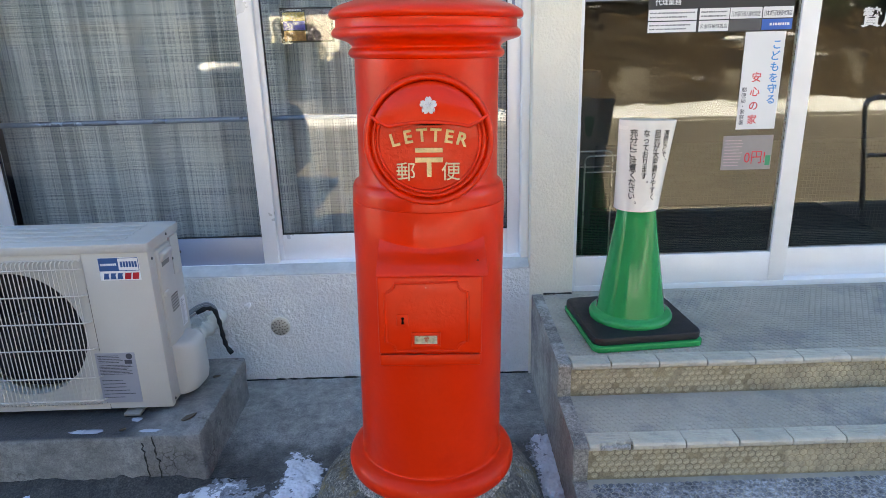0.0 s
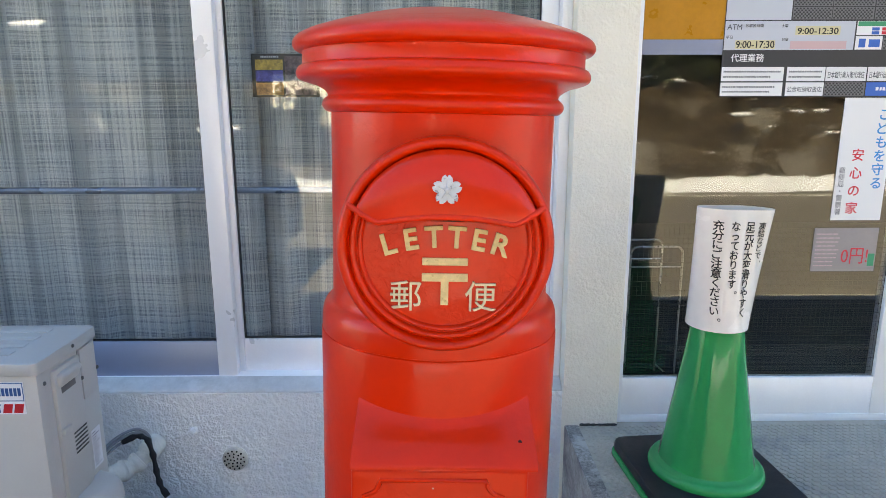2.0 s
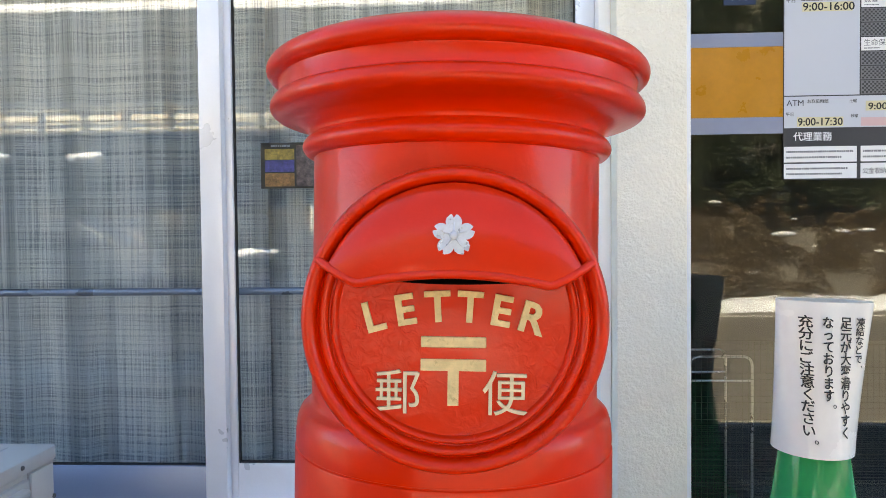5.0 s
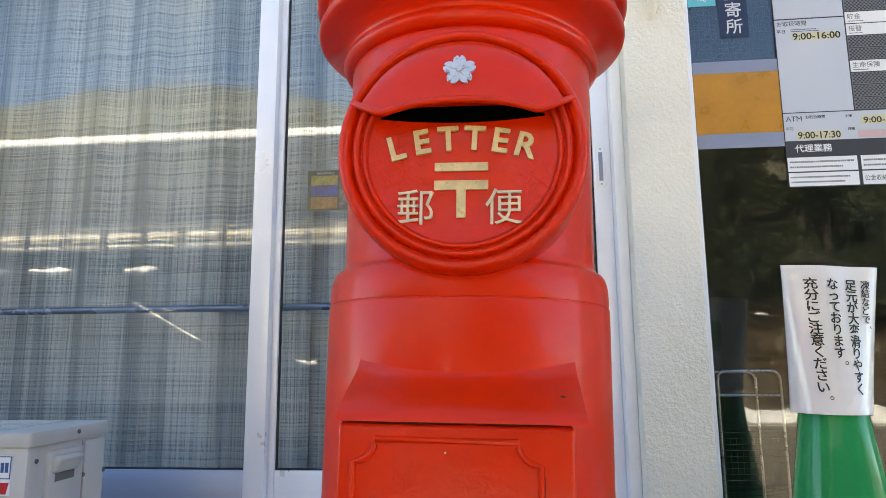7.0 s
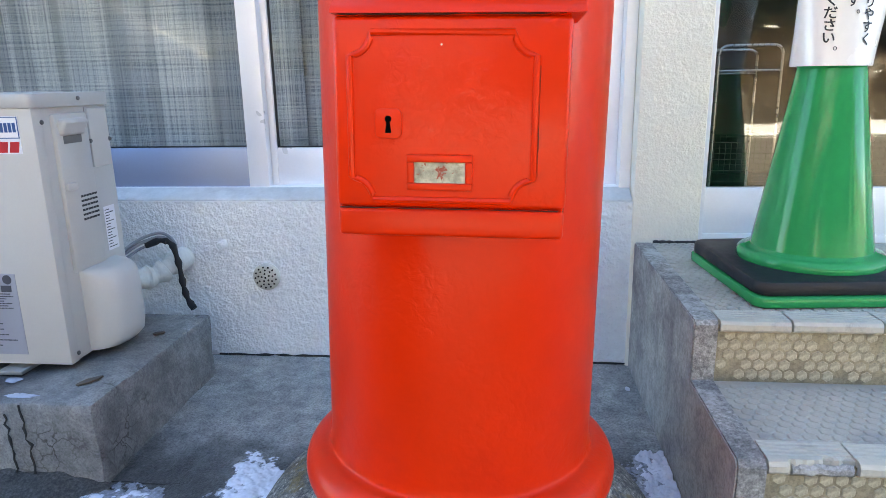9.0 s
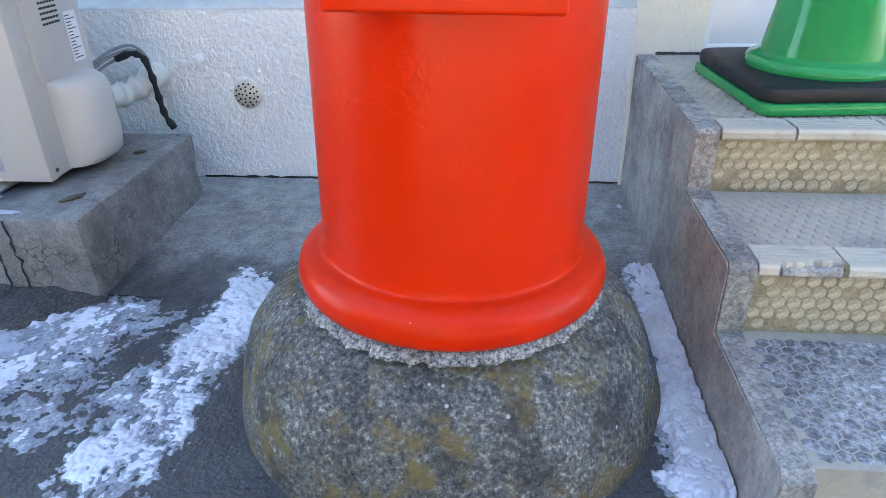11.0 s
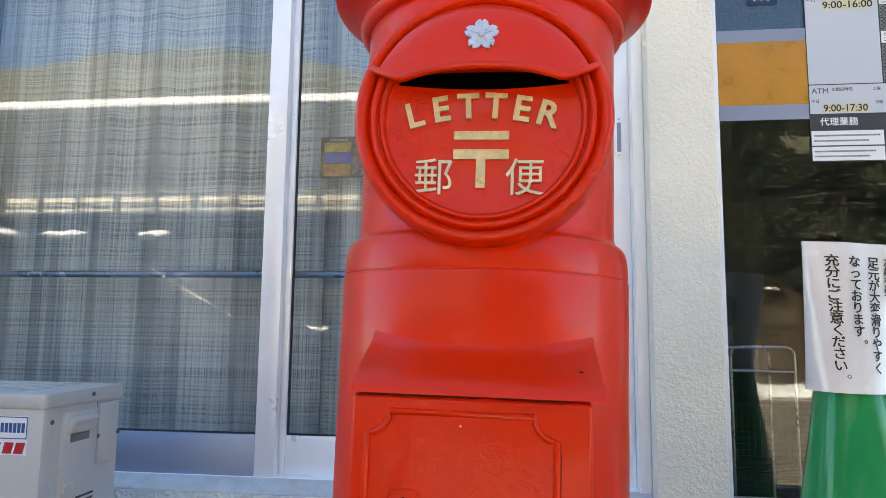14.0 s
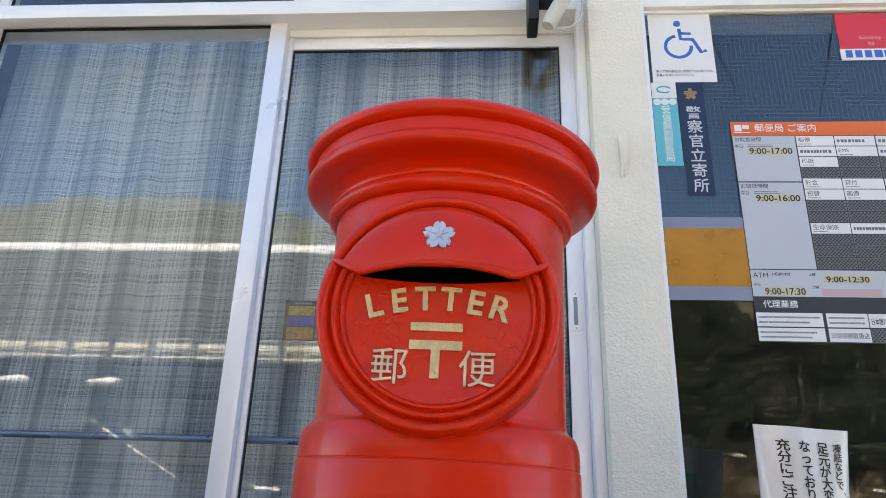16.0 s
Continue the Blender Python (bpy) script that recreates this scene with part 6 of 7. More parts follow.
tube(bm, [(-0.092, 0, 0.03), (-0.110, 0.16, 0.03)], 0.003, 8)
tube(bm, [(0.092, 0, 0.03), (0.074, 0.16, 0.03)], 0.003, 8)
part("base_wire", bm, M_CHROME, rack)
bin_ = thing("tall_bin", "tall dark grey plastic bin in the lobby", "bin", (0.79, 3.75, 0.38))
M_BIN = surface("charcoal_plastic", (0.05, 0.048, 0.052), 0.55, var=0.1, bump=0.1)
bm = bmesh.new()
lathe(bm, [(0.13, 0.0), (0.16, 0.84), (0.164, 0.86), (0.158, 0.87)], 4, axis="z")
bmesh.ops.rotate(bm, verts=bm.verts, cent=(0, 0, 0), matrix=Matrix.Rotation(radians(45), 3, "Z"))
part("body", bm, M_BIN, bin_)

# security camera over the window
camera_thing = thing("wall_lamp", "white cylindrical spot lamp on a dark bracket above the window", "lamp", (0.222, 2.68, 2.60))
M_WHITEP = surface("aged_white_plastic", (0.62, 0.61, 0.55), 0.45, var=0.08, bump=0.05)
bm = bmesh.new()
tube(bm, [(0.128, -0.06, 0.035), (0.122, -0.06, 0.022), (0.046, -0.06, -0.128), (0.041, -0.06, -0.138)], [0.024, 0.026, 0.026, 0.020], 24)
part("lamp_head", bm, M_WHITEP, camera_thing)
boxes("bracket", M_RUBBER, camera_thing, (-0.022, 0.014, -0.075, 0.032, -0.118, 0.06), (0.012, 0.09, -0.04, 0.032, 0.0, 0.05), bevel=0.006)
bm = bmesh.new()
tube(bm, rounded([(0.046, -0.05, -0.128), (0.062, -0.03, -0.133), (0.110, -0.02, -0.124), (0.158, -0.02, -0.080), (0.168, -0.01, 0.0), (0.168, 0.0, 0.2)], 0.03, 5), 0.004, 8)
part("cable", bm, M_WHITEP, camera_thing)

# finger pull on the inner sash
pull = boxes("finger_pull", M_ALU_WHITE, right_sash, (0.330, 0.358, 2.8025, 2.806, 1.479, 1.604), bevel=0.001)
# a thin grey strip before the plate paints the shade of its recess
boxes("pull_recess_shade", M_GREYFILM, pull, (0.338, 0.350, 2.8015, 2.8024, 1.497, 1.586))
for z in (1.487, 1.596):
    bm = bmesh.new()
    lathe(bm, [(0.003, 2.8025), (0.003, 2.8012)], 10, (0.344, z), axis="y")
    part("screw", bm, M_STEEL, pull)

# ---- snow and litter on the apron ----
M_SLUSH = grit(surface("grey_slush", (0.30, 0.33, 0.375), 0.35, var=0.3, scale=14, fine=120, bump=0.6, dist=0.004), 140, 0.6, 1.3)


def snow_patch(x0, x1, y0, y1, n, level, seed, lift, inside):
    nx, ny = n, max(4, int(n * (y1 - y0) / (x1 - x0)))
    def high(x, y):
        p = Vector((x * 3.2, y * 3.2, seed))
        return noise.noise(p) + 0.5 * noise.noise(p * 2.7) + 0.55 * noise.noise(p * 8) + 0.48 * noise.noise(p * 19) + 0.32 * noise.noise(p * 43) - level + inside(x, y)
    def sheet(name, material, more, base, top, label):
        bm = bmesh.new()
        vs = {}
        def vert(i, j):
            if (i, j) not in vs:
                x, y = x0 + (x1 - x0) * i / nx, y0 + (y1 - y0) * j / ny
                vs[i, j] = bm.verts.new((x, y, ground_z(x, y) + base + min(top, max(-0.006, (high(x, y) + more) * top * 1.6))))
            return vs[i, j]
        for i in range(nx):
            for j in range(ny):
                if high(x0 + (x1 - x0) * (i + 0.5) / nx, y0 + (y1 - y0) * (j + 0.5) / ny) + more > -0.02:
                    bm.faces.new((vert(i, j), vert(i + 1, j), vert(i + 1, j + 1), vert(i, j + 1)))
        if bm.faces:
            tagged(part(name, bm, material, smooth=180), label, "snow", "snow patches", "stuff")
    sheet("slush_patch", M_SLUSH, 0.42, 0.006, 0.003, "thin grey slush round the melting snow")
    sheet("snow_patch", M_SNOW, 0.0, 0.008, lift, "thin patch of old trodden snow on the concrete")


def hill(x, y, cx, cy, rx, ry):
    """1 in the middle of an oval, 0 on its rim, below 0 outside."""
    return 1 - math.sqrt(((x - cx) / rx) ** 2 + ((y - cy) / ry) ** 2)


# dark silt washed against the foot of the slab
bm = bmesh.new()
n = 120
rows = []
for i in range(n + 1):
    x = -2.4 + 1.612 * i / n
    w = 0.10 * (1 + 0.6 * noise.noise(Vector((x * 9, 0, 0))) + 0.4 * noise.noise(Vector((x * 31, 2, 0))))
    h = 0.030 * (1 + 0.5 * noise.noise(Vector((x * 7, 5, 0))) + 0.4 * noise.noise(Vector((x * 27, 3, 0))))
    w, h = w * min(1, 0.15 + (n - i) / 8), h * min(1, 0.05 + (n - i) / 8)
    rows.append([bm.verts.new((x, 2.006, h)), bm.verts.new((x, 2.0 - 0.4 * w, 0.5 * h)), bm.verts.new((x, 2.0 - w, ground_z(x, 1.95) + 0.004))])
for a, b in zip(rows, rows[1:]):
    for q in range(2):
        bm.faces.new((a[q], a[q + 1], b[q + 1], b[q]))
bmesh.ops.recalc_face_normals(bm, faces=bm.faces)
tagged(part("silt", bm, grit(surface("dark_silt", (0.055, 0.054, 0.05), 0.8, var=0.4, scale=20, fine=90, bump=0.8, dist=0.005), 160, 0.5, 1.6), smooth=60), "dark wet silt along the foot of the slab", "silt", kind="stuff")

# a patch before the slab, a crumbly thaw zone, a firmer strip beside the boulder, and one along the steps
snow_patch(-1.75, -0.78, 1.86, 2.05, 300, 0.70, 4.0, 0.004,
           lambda x, y: 1.5 * min(0.5, hill(x, y, -1.25, 1.925, 0.50, 0.065)))
snow_patch(-1.30, -0.45, 1.25, 2.02, 280, 0.58, 5.0, 0.003,
           lambda x, y: 0.8 * min(0.3, hill(x, y, -0.78, 1.74, 0.52, 0.28)))
snow_patch(-0.76, -0.36, 1.10, 2.16, 150, 0.56, 9.0, 0.007,
           lambda x, y: 1.9 * min(0.5, 1 - abs(x + 0.48 + 0.10 * (2.0 - y) * (y < 2.0) + 0.25 * max(0, y - 2.05)) / (0.085 + 0.05 * max(0, 2.0 - y))) - 6 * max(0, y - 2.11))
snow_patch(0.30, 0.413, 0.9, 2.2, 60, -0.35, 7.0, 0.014,
           lambda x, y: -4.0 * max(0, y - 2.13) - 18.0 * max(0, 0.372 - x - 0.09 * max(0, 1.9 - y)))
M_ICE = surface("grey_ice", (0.34, 0.38, 0.45), 0.25, var=0.15, scale=6, fine=60, bump=0.4, dist=0.004)
bm = bmesh.new()
n = 40
ring = [bm.verts.new((-1.05 + 0.26 * (1 + 0.25 * noise.noise(Vector((math.cos(a) * 1.5, math.sin(a) * 1.5, 3)))) * math.cos(a),
                      1.82 + 0.085 * (1 + 0.25 * noise.noise(Vector((math.cos(a) * 1.5, math.sin(a) * 1.5, 3)))) * math.sin(a), 0)) for a in (2 * math.pi * k / n for k in range(n))]
mid = bm.verts.new((-1.05, 1.82, ground_z(0, 1.82) + 0.010))
for v in ring:
    v.co.z = ground_z(v.co.x, v.co.y) + 0.006
for k in range(n):
    bm.faces.new((mid, ring[k], ring[(k + 1) % n]))
tagged(part("ice_patch", bm, M_ICE, smooth=180), "smooth grey-blue patch of ice on the concrete", "ice")
bm = bmesh.new()
tube(bm, [(-0.80 + 0.04 * k, 2.02 + 0.012 * noise.noise(Vector((k * 0.6, 4, 0))), ground_z(0, 2.02) + 0.0055) for k in range(10)], [0.0014 + 0.001 * noise.noise(Vector((k * 1.9, 1, 0))) for k in range(10)], 5)
tagged(part("pavement_crack", bm, M_JOINT), "dark crack across the concrete apron", "crack", kind="structure")
# two long cracks down the front of the slab
for x0, x1, z0, seed in ((-1.003, -0.994, 0.165, 1), (-0.966, -0.950, 0.187, 6)):
    bm = bmesh.new()
    pts = [(x0 + (x1 - x0) * k / 14 + 0.012 * noise.noise(Vector((k * 0.8, seed, 0))), 1.9955, z0 - (z0 - 0.0) * k / 14) for k in range(15)]
    tube(bm, pts, [max(0.0006, 0.0022 + 0.0026 * noise.noise(Vector((k * 0.9, seed, 3)))) for k in range(15)], 6)
    part("crack", bm, M_JOINT, slab, "dark crack down the slab's front")
M_LITTER = surface("dead_leaf", (0.09, 0.065, 0.045), 0.8, var=0.3, scale=40, bump=0.2)
rnd = random.Random(11)
for x, y, z, s in ((-0.877, 2.105, 0.192, 0.030), (-0.97, 2.30, 0.192, 0.018), (-0.87, 2.40, 0.192, 0.014), (-1.08, 2.04, 0.192, 0.012), (0.387, 2.525, 0.008, 0.012)):
    bm = bmesh.new()
    pts = [(s * math.cos(a) * rnd.uniform(0.7, 1.2), s * 0.5 * math.sin(a) * rnd.uniform(0.7, 1.2)) for a in (k * math.pi / 4 for k in range(8))]
    prism(bm, pts, 0.0, 0.004, axis="z")
    ob = part("dead_leaf", bm, M_LITTER if y != 2.525 else M_SNOW)
    ob.location, ob.rotation_euler = (x, y, z), (rnd.uniform(-0.15, 0.15), rnd.uniform(-0.1, 0.1), rnd.uniform(0, 6))
    tagged(ob, "small dark dead leaf lying on the concrete" if y != 2.525 else "small crumb of snow by the wall", "leaf" if y != 2.525 else "snow", "litter")

# remains of snow on the slab
for cx, cy, rx, ry, seed in ((-1.20, 2.034, 0.06, 0.014, 1), (-0.985, 2.030, 0.036, 0.009, 2), (-1.06, 2.105, 0.020, 0.012, 3)):
    bm = bmesh.new()
    rim = []
    for k in range(28):
        a = 2 * math.pi * k / 28
        w = 1 + 0.5 * noise.noise(Vector((math.cos(a) * 1.6, math.sin(a) * 1.6, seed)))
        rim.append(bm.verts.new((cx + rx * w * math.cos(a), cy + ry * w * math.sin(a), 0.191)))
    top = [bm.verts.new((cx + 0.7 * (v.co.x - cx), cy + 0.7 * (v.co.y - cy), 0.194)) for v in rim]
    for k in range(28):
        bm.faces.new((rim[k], rim[(k + 1) % 28], top[(k + 1) % 28], top[k]))
    bm.faces.new(top)
    tagged(part("snow_remnant", bm, M_ICE, smooth=60), "small icy remnant of snow on the concrete slab", "snow", "snow remnants")

# pale gutter line along the road
M_PALE = surface("pale_gutter", (0.34, 0.32, 0.27), 0.85, var=0.2, scale=3, fine=90, bump=0.3)
tagged(boxes("kerb_line", M_PALE, None, (-30, 30, -0.20, -0.06, -0.12, -0.045)), "pale concrete gutter edge along the road", "kerb", kind="structure")
tagged(boxes("road_marking", plain("worn_white_line", (0.5, 0.49, 0.46), 0.7), None, (-30, 30, -6.35, -6.22, -0.097, -0.092)), "worn white edge line on the road", "marking", kind="structure")

# ploughed snow beyond the road
bm = bmesh.new()
nx, ny = 320, 12
rows = []
for j in range(ny + 1):
    row = []
    for i in range(nx + 1):
        x = -32 + 64 * i / nx
        v = j / ny
        yy = -6.75 - 1.9 * v + 0.25 * noise.noise(Vector((x * 0.8, 3, 0)))
        h = math.sin(math.pi * min(1, v * 1.25)) ** 0.8 if v < 0.8 else 0.0
        h = h * (0.17 + 0.14 * noise.noise(Vector((x * 0.6, v, 1))) + 0.16 * noise.noise(Vector((x * 2.4, v * 5, 5))) + 0.10 * noise.noise(Vector((x * 6, v * 9, 2))))
        row.append(bm.verts.new((x, yy, ground_z(x, yy) - 0.02 + max(0, h))))
    rows.append(row)
for j in range(ny):
    for i in range(nx):
        bm.faces.new((rows[j][i], rows[j][i + 1], rows[j + 1][i + 1], rows[j + 1][i]))
bmesh.ops.recalc_face_normals(bm, faces=bm.faces)
tagged(part("snow_bank", bm, M_SNOW, smooth=180), "ploughed white snow bank along the far road edge", "snow", kind="stuff")

# bank of brown undergrowth
M_BRUSH = surface("brown_brush", (0.10, 0.072, 0.042), 0.9, var=0.55, scale=3, fine=20, bump=0)
M_NEEDLE = surface("dark_conifer", (0.028, 0.042, 0.018), 0.8, var=0.4, scale=2, fine=12, bump=0)
M_BARK = surface("dark_bark", (0.06, 0.045, 0.035), 0.9, var=0.3, scale=8, fine=50, bump=0.5)


def tufts(co, fa, centre, radius, height, n, size, rnd, upward=0.0):
    for _ in range(n):
        a, r, h = rnd.uniform(0, 6.283), radius * math.sqrt(rnd.random()), rnd.random()
        r *= 1 - 0.75 * h
        p = Vector(centre) + Vector((r * math.cos(a), r * math.sin(a), height * h))
        u = Vector((rnd.gauss(0, 1), rnd.gauss(0, 1), rnd.gauss(0, 0.6) + upward)).normalized() * size * rnd.uniform(0.5, 1.3)
        w = u.orthogonal().normalized() * size * 0.3
        k = len(co)
        co.extend((tuple(p - w), tuple(p + w), tuple(p + u)))
        fa.append((k, k + 1, k + 2))


def stuff_mesh(name, material, co, fa):
    me = bpy.data.meshes.new(name)
    me.from_pydata(co, [], fa)
    me.materials.append(material)
    return me


rnd = random.Random(17)
co, fa = [], []
for _ in range(420):
    x, y = rnd.uniform(-2.2, 30), -8.7 - 7 * rnd.random() ** 1.3
    tufts(co, fa, (x, y, ground_z(x, y) - 0.05), rnd.uniform(0.35, 0.8), rnd.uniform(0.35, 1.0), 480, 0.075, rnd, 0.8)
tagged(new("undergrowth", stuff_mesh("undergrowth", M_BRUSH, co, fa)), "brown winter undergrowth on the bank", "bushes", kind="stuff")

co, fa = [], []
for k in range(150):
    x, y = -17 + 14.2 * k / 150, -11.75 + rnd.uniform(-0.5, 0.5)
    tufts(co, fa, (x, y, ground_z(x, y) - 0.1), rnd.uniform(0.45, 0.8), rnd.uniform(1.1, 2.1), 260, 0.15, rnd, 0.5)
M_HEDGE = surface("winter_hedge", (0.062, 0.060, 0.026), 0.9, var=0.6, scale=2, fine=14, bump=0)
tagged(new("hedge", stuff_mesh("hedge", M_HEDGE, co, fa)), "brown-green winter hedge before the house", "hedge", kind="stuff")

# snow left on the bushes and the slope
bm = bmesh.new()
for _ in range(130):
    x, y = rnd.uniform(-20, 28), -8.8 - 5.5 * rnd.random()
    s = rnd.uniform(0.05, 0.19)
    z0 = ground_z(x, y) + rnd.uniform(0.1, 0.9)
    m = Matrix.Translation((x, y, z0)) @ Matrix.Diagonal((s * 1.5, s, s * 0.35, 1))
    geo = bmesh.ops.create_icosphere(bm, subdivisions=2, radius=1.0, matrix=m)
    for v in geo["verts"]:
        v.co += Vector((0.3, 0.3, 0.15)) * s * noise.noise(v.co * 3)
tagged(part("snow_clumps", bm, M_SNOW, smooth=180), "clumps of snow caught on the undergrowth", "snow", kind="stuff")


def conifer(x, y, h, seed):
    r = random.Random(seed)
    z = ground_z(x, y) - 0.1
    t = thing("conifer", "tall dark conifer on the bank across the road", "tree", (x, y, z), group="conifers across the road")
    bm = bmesh.new()
    tube(bm, [(0, 0, 0), (0.1, 0, h * 0.5), (0, 0.1, h)], [0.16, 0.10, 0.02], 8)
    for k in range(14):
        a, hh = r.uniform(0, 6.28), h * (0.25 + 0.7 * k / 14)
        l = (h - hh) * 0.32 + 0.3
        tube(bm, [(0, 0, hh), (l * math.cos(a), l * math.sin(a), hh - 0.15 * l)], [0.035, 0.008], 5)
    part("trunk", bm, M_BARK, t)
    co, fa = [], []
    for k in range(46):
        f = k / 46
        hh = h * (0.16 + 0.84 * f)
        l = (h - hh) * 0.34 + 0.25
        a = r.uniform(0, 6.28)
        for q in range(3):
            d = l * (q + 0.6) / 3
            tufts(co, fa, (d * math.cos(a), d * math.sin(a), hh - 0.25 * d - 0.2), 0.42, 0.45, 90, 0.13, r, -0.3)
    c = new("crown", stuff_mesh("crown", M_NEEDLE, co, fa))
    c.parent = t


rnd = random.Random(29)
for k in range(36):
    x = 1.2 + 0.72 * k + rnd.uniform(-0.4, 0.4)
    conifer(x, rnd.uniform(-17.5, -12.5), rnd.uniform(5.6, 7.8) if x > 3 else rnd.uniform(4.0, 5.6), 100 + k)
for k in range(8):
    conifer(-24 + 1.1 * k, rnd.uniform(-20, -17), rnd.uniform(5, 7), 200 + k)

# ---- the house across the road ----
house = thing("house", "two-storey wooden house with a snow-edged metal roof", "house", (-9.0, -12.0, 1.8))
M_TIMBER = surface("brown_timber_wall", (0.075, 0.064, 0.052), 0.8, var=0.2, scale=2, fine=30, bump=0.2)
M_PLASTER = surface("pale_plaster", (0.55, 0.52, 0.45), 0.8, var=0.1, scale=2, fine=30, bump=0.1)
M_ROOF = surface("grey_metal_roof", (0.036, 0.036, 0.032), 0.7, 0.0, var=0.12, scale=1.5, bump=0)
boxes("wall", M_TIMBER, house, (-8.6, 8.6, -6.5, -0.9, -3.4, 2.10))
boxes("upper_wall", M_PLASTER, house, (-8.6, 8.6, -6.5, 0.45, 2.10, 2.95), label="pale plastered band below the eaves")
bm = bmesh.new()
prism(bm, [(0.62, 2.98), (0.62, 2.88), (-3.5, 6.36), (-7.6, 2.88), (-7.6, 2.98), (-3.5, 6.50)], -9.2, 9.2, axis="x")
roof = part("roof", bm, M_ROOF, house)
bm = bmesh.new()
k = -9.0
while k < 9.0:
    tube(bm, [(k, 0.60, 3.02), (k, -3.5, 6.52)], 0.035, 6)
    k += 0.42
part("roof_rib", bm, M_ROOF, roof)
bm = bmesh.new()
n = 240
sec_ = []
for i in range(n + 1):
    x = -9.2 + 18.4 * i / n
    hh = 0.10 + 0.04 * noise.noise(Vector((x * 1.4, 0, 0)))
    sag = 0.05 * abs(math.sin(x * math.pi / 0.84)) + 0.04 * noise.noise(Vector((x * 2.5, 5, 0)))
    sec_.append([bm.verts.new((x, -3.30 + sag, 6.34 - sag)), bm.verts.new((x, -3.28 + sag, 6.42 + 0.5 * hh)), bm.verts.new((x, -3.42, 6.55 + hh)), bm.verts.new((x, -3.7, 6.52 + hh * 0.8)), bm.verts.new((x, -4.0, 6.05))])
for a, b in zip(sec_, sec_[1:]):
    for q in range(4):
        bm.faces.new((a[q], b[q], b[q + 1], a[q + 1]))
bmesh.ops.recalc_face_normals(bm, faces=bm.faces)
part("roof_snow", bm, M_SNOW, roof, "white snow lying along the ridge", 180)
M_LIME = surface("white_limewash", (0.80, 0.78, 0.72), 0.8, var=0.06, scale=2, fine=30, bump=0.1)
bm = bmesh.new()
box(bm, -0.03, 0.03, -1.56, -1.50, 4.85, 4.91, bevel=0.01)
guard_me = mesh_of("snow_guard", bm, M_PLASTER)
k = -9.0
while k < 9:
    b = new("snow_guard", guard_me)
    b.parent = roof
    b.location = (k, 0, 0.02)
    k += 0.42
bm = bmesh.new()
box(bm, -8.6, 8.6, 0.50, 0.55, 2.62, 2.67)
box(bm, -8.6, 8.6, 0.50, 0.55, 2.30, 2.34)
box(bm, -8.6, 8.6, -0.9, 0.56, 2.02, 2.10)
rail = part("gallery", bm, M_TIMBER, house, "dark timber gallery below the eaves")
bm = bmesh.new()
box(bm, -0.05, 0.05, 0.505, 0.545, 2.10, 2.62)
post_me = mesh_of("baluster", bm, M_TIMBER)
k = -8.23
while k < 8.4:
    b = new("baluster", post_me)
    b.parent = rail
    b.location = (k, 0, 0)
    k += 1.1
M_POST = surface("tan_timber_post", (0.34, 0.25, 0.15), 0.8, var=0.2, scale=3, fine=30, bump=0.1)
for x in (-8.3, -5.5, -2.64, 0.38, 1.55, 4.4, 7.4):
    boxes("gallery_post", M_POST, rail, (x - 0.06, x + 0.06, 0.452, 0.498, 2.10, 2.93), label="tan timber post")
boxes("limewashed_wall", M_LIME, house, (4.75, 6.55, -0.9, -0.87, -0.95, 0.38), label="white limewashed wall panel")
lattice = boxes("lattice_window", M_NAVY, house, (3.08, 3.88, -0.9, -0.88, -0.85, 0.22))
for k in range(10):
    boxes("lattice_bar", M_TIMBER, lattice, (3.09 + 0.078 * k, 3.125 + 0.078 * k, -0.88, -0.84, -0.85, 0.22))
M_DRY = surface("dry_golden_twigs", (0.24, 0.155, 0.07), 0.9, var=0.4, scale=3, fine=20, bump=0)
rnd2 = random.Random(41)
for x, y, r, h in ((-3.15, -11.9, 0.55, 1.25), (-2.35, -11.6, 0.45, 0.95), (-4.9, -11.7, 0.5, 0.8)):
    sh = thing("dry_shrub", "leafless golden-brown shrub before the house", "shrub", (x, y, ground_z(x, y)), group="dry shrubs before the house")
    bm = bmesh.new()
    for q in range(7):
        a = q * 0.9
        tube(bm, [(0, 0, -0.03), (0.4 * r * math.cos(a), 0.4 * r * math.sin(a), h * 0.5), (0.7 * r * math.cos(a), 0.7 * r * math.sin(a), h * 0.85)], [0.02, 0.012, 0.004], 6)
    part("branches", bm, M_BARK, sh)
    co, fa = [], []
    tufts(co, fa, (0, 0, 0.1), r, h, 420, 0.16, rnd2, 0.5)
    o = new("twigs", stuff_mesh("twigs", M_DRY, co, fa))
    o.parent = sh
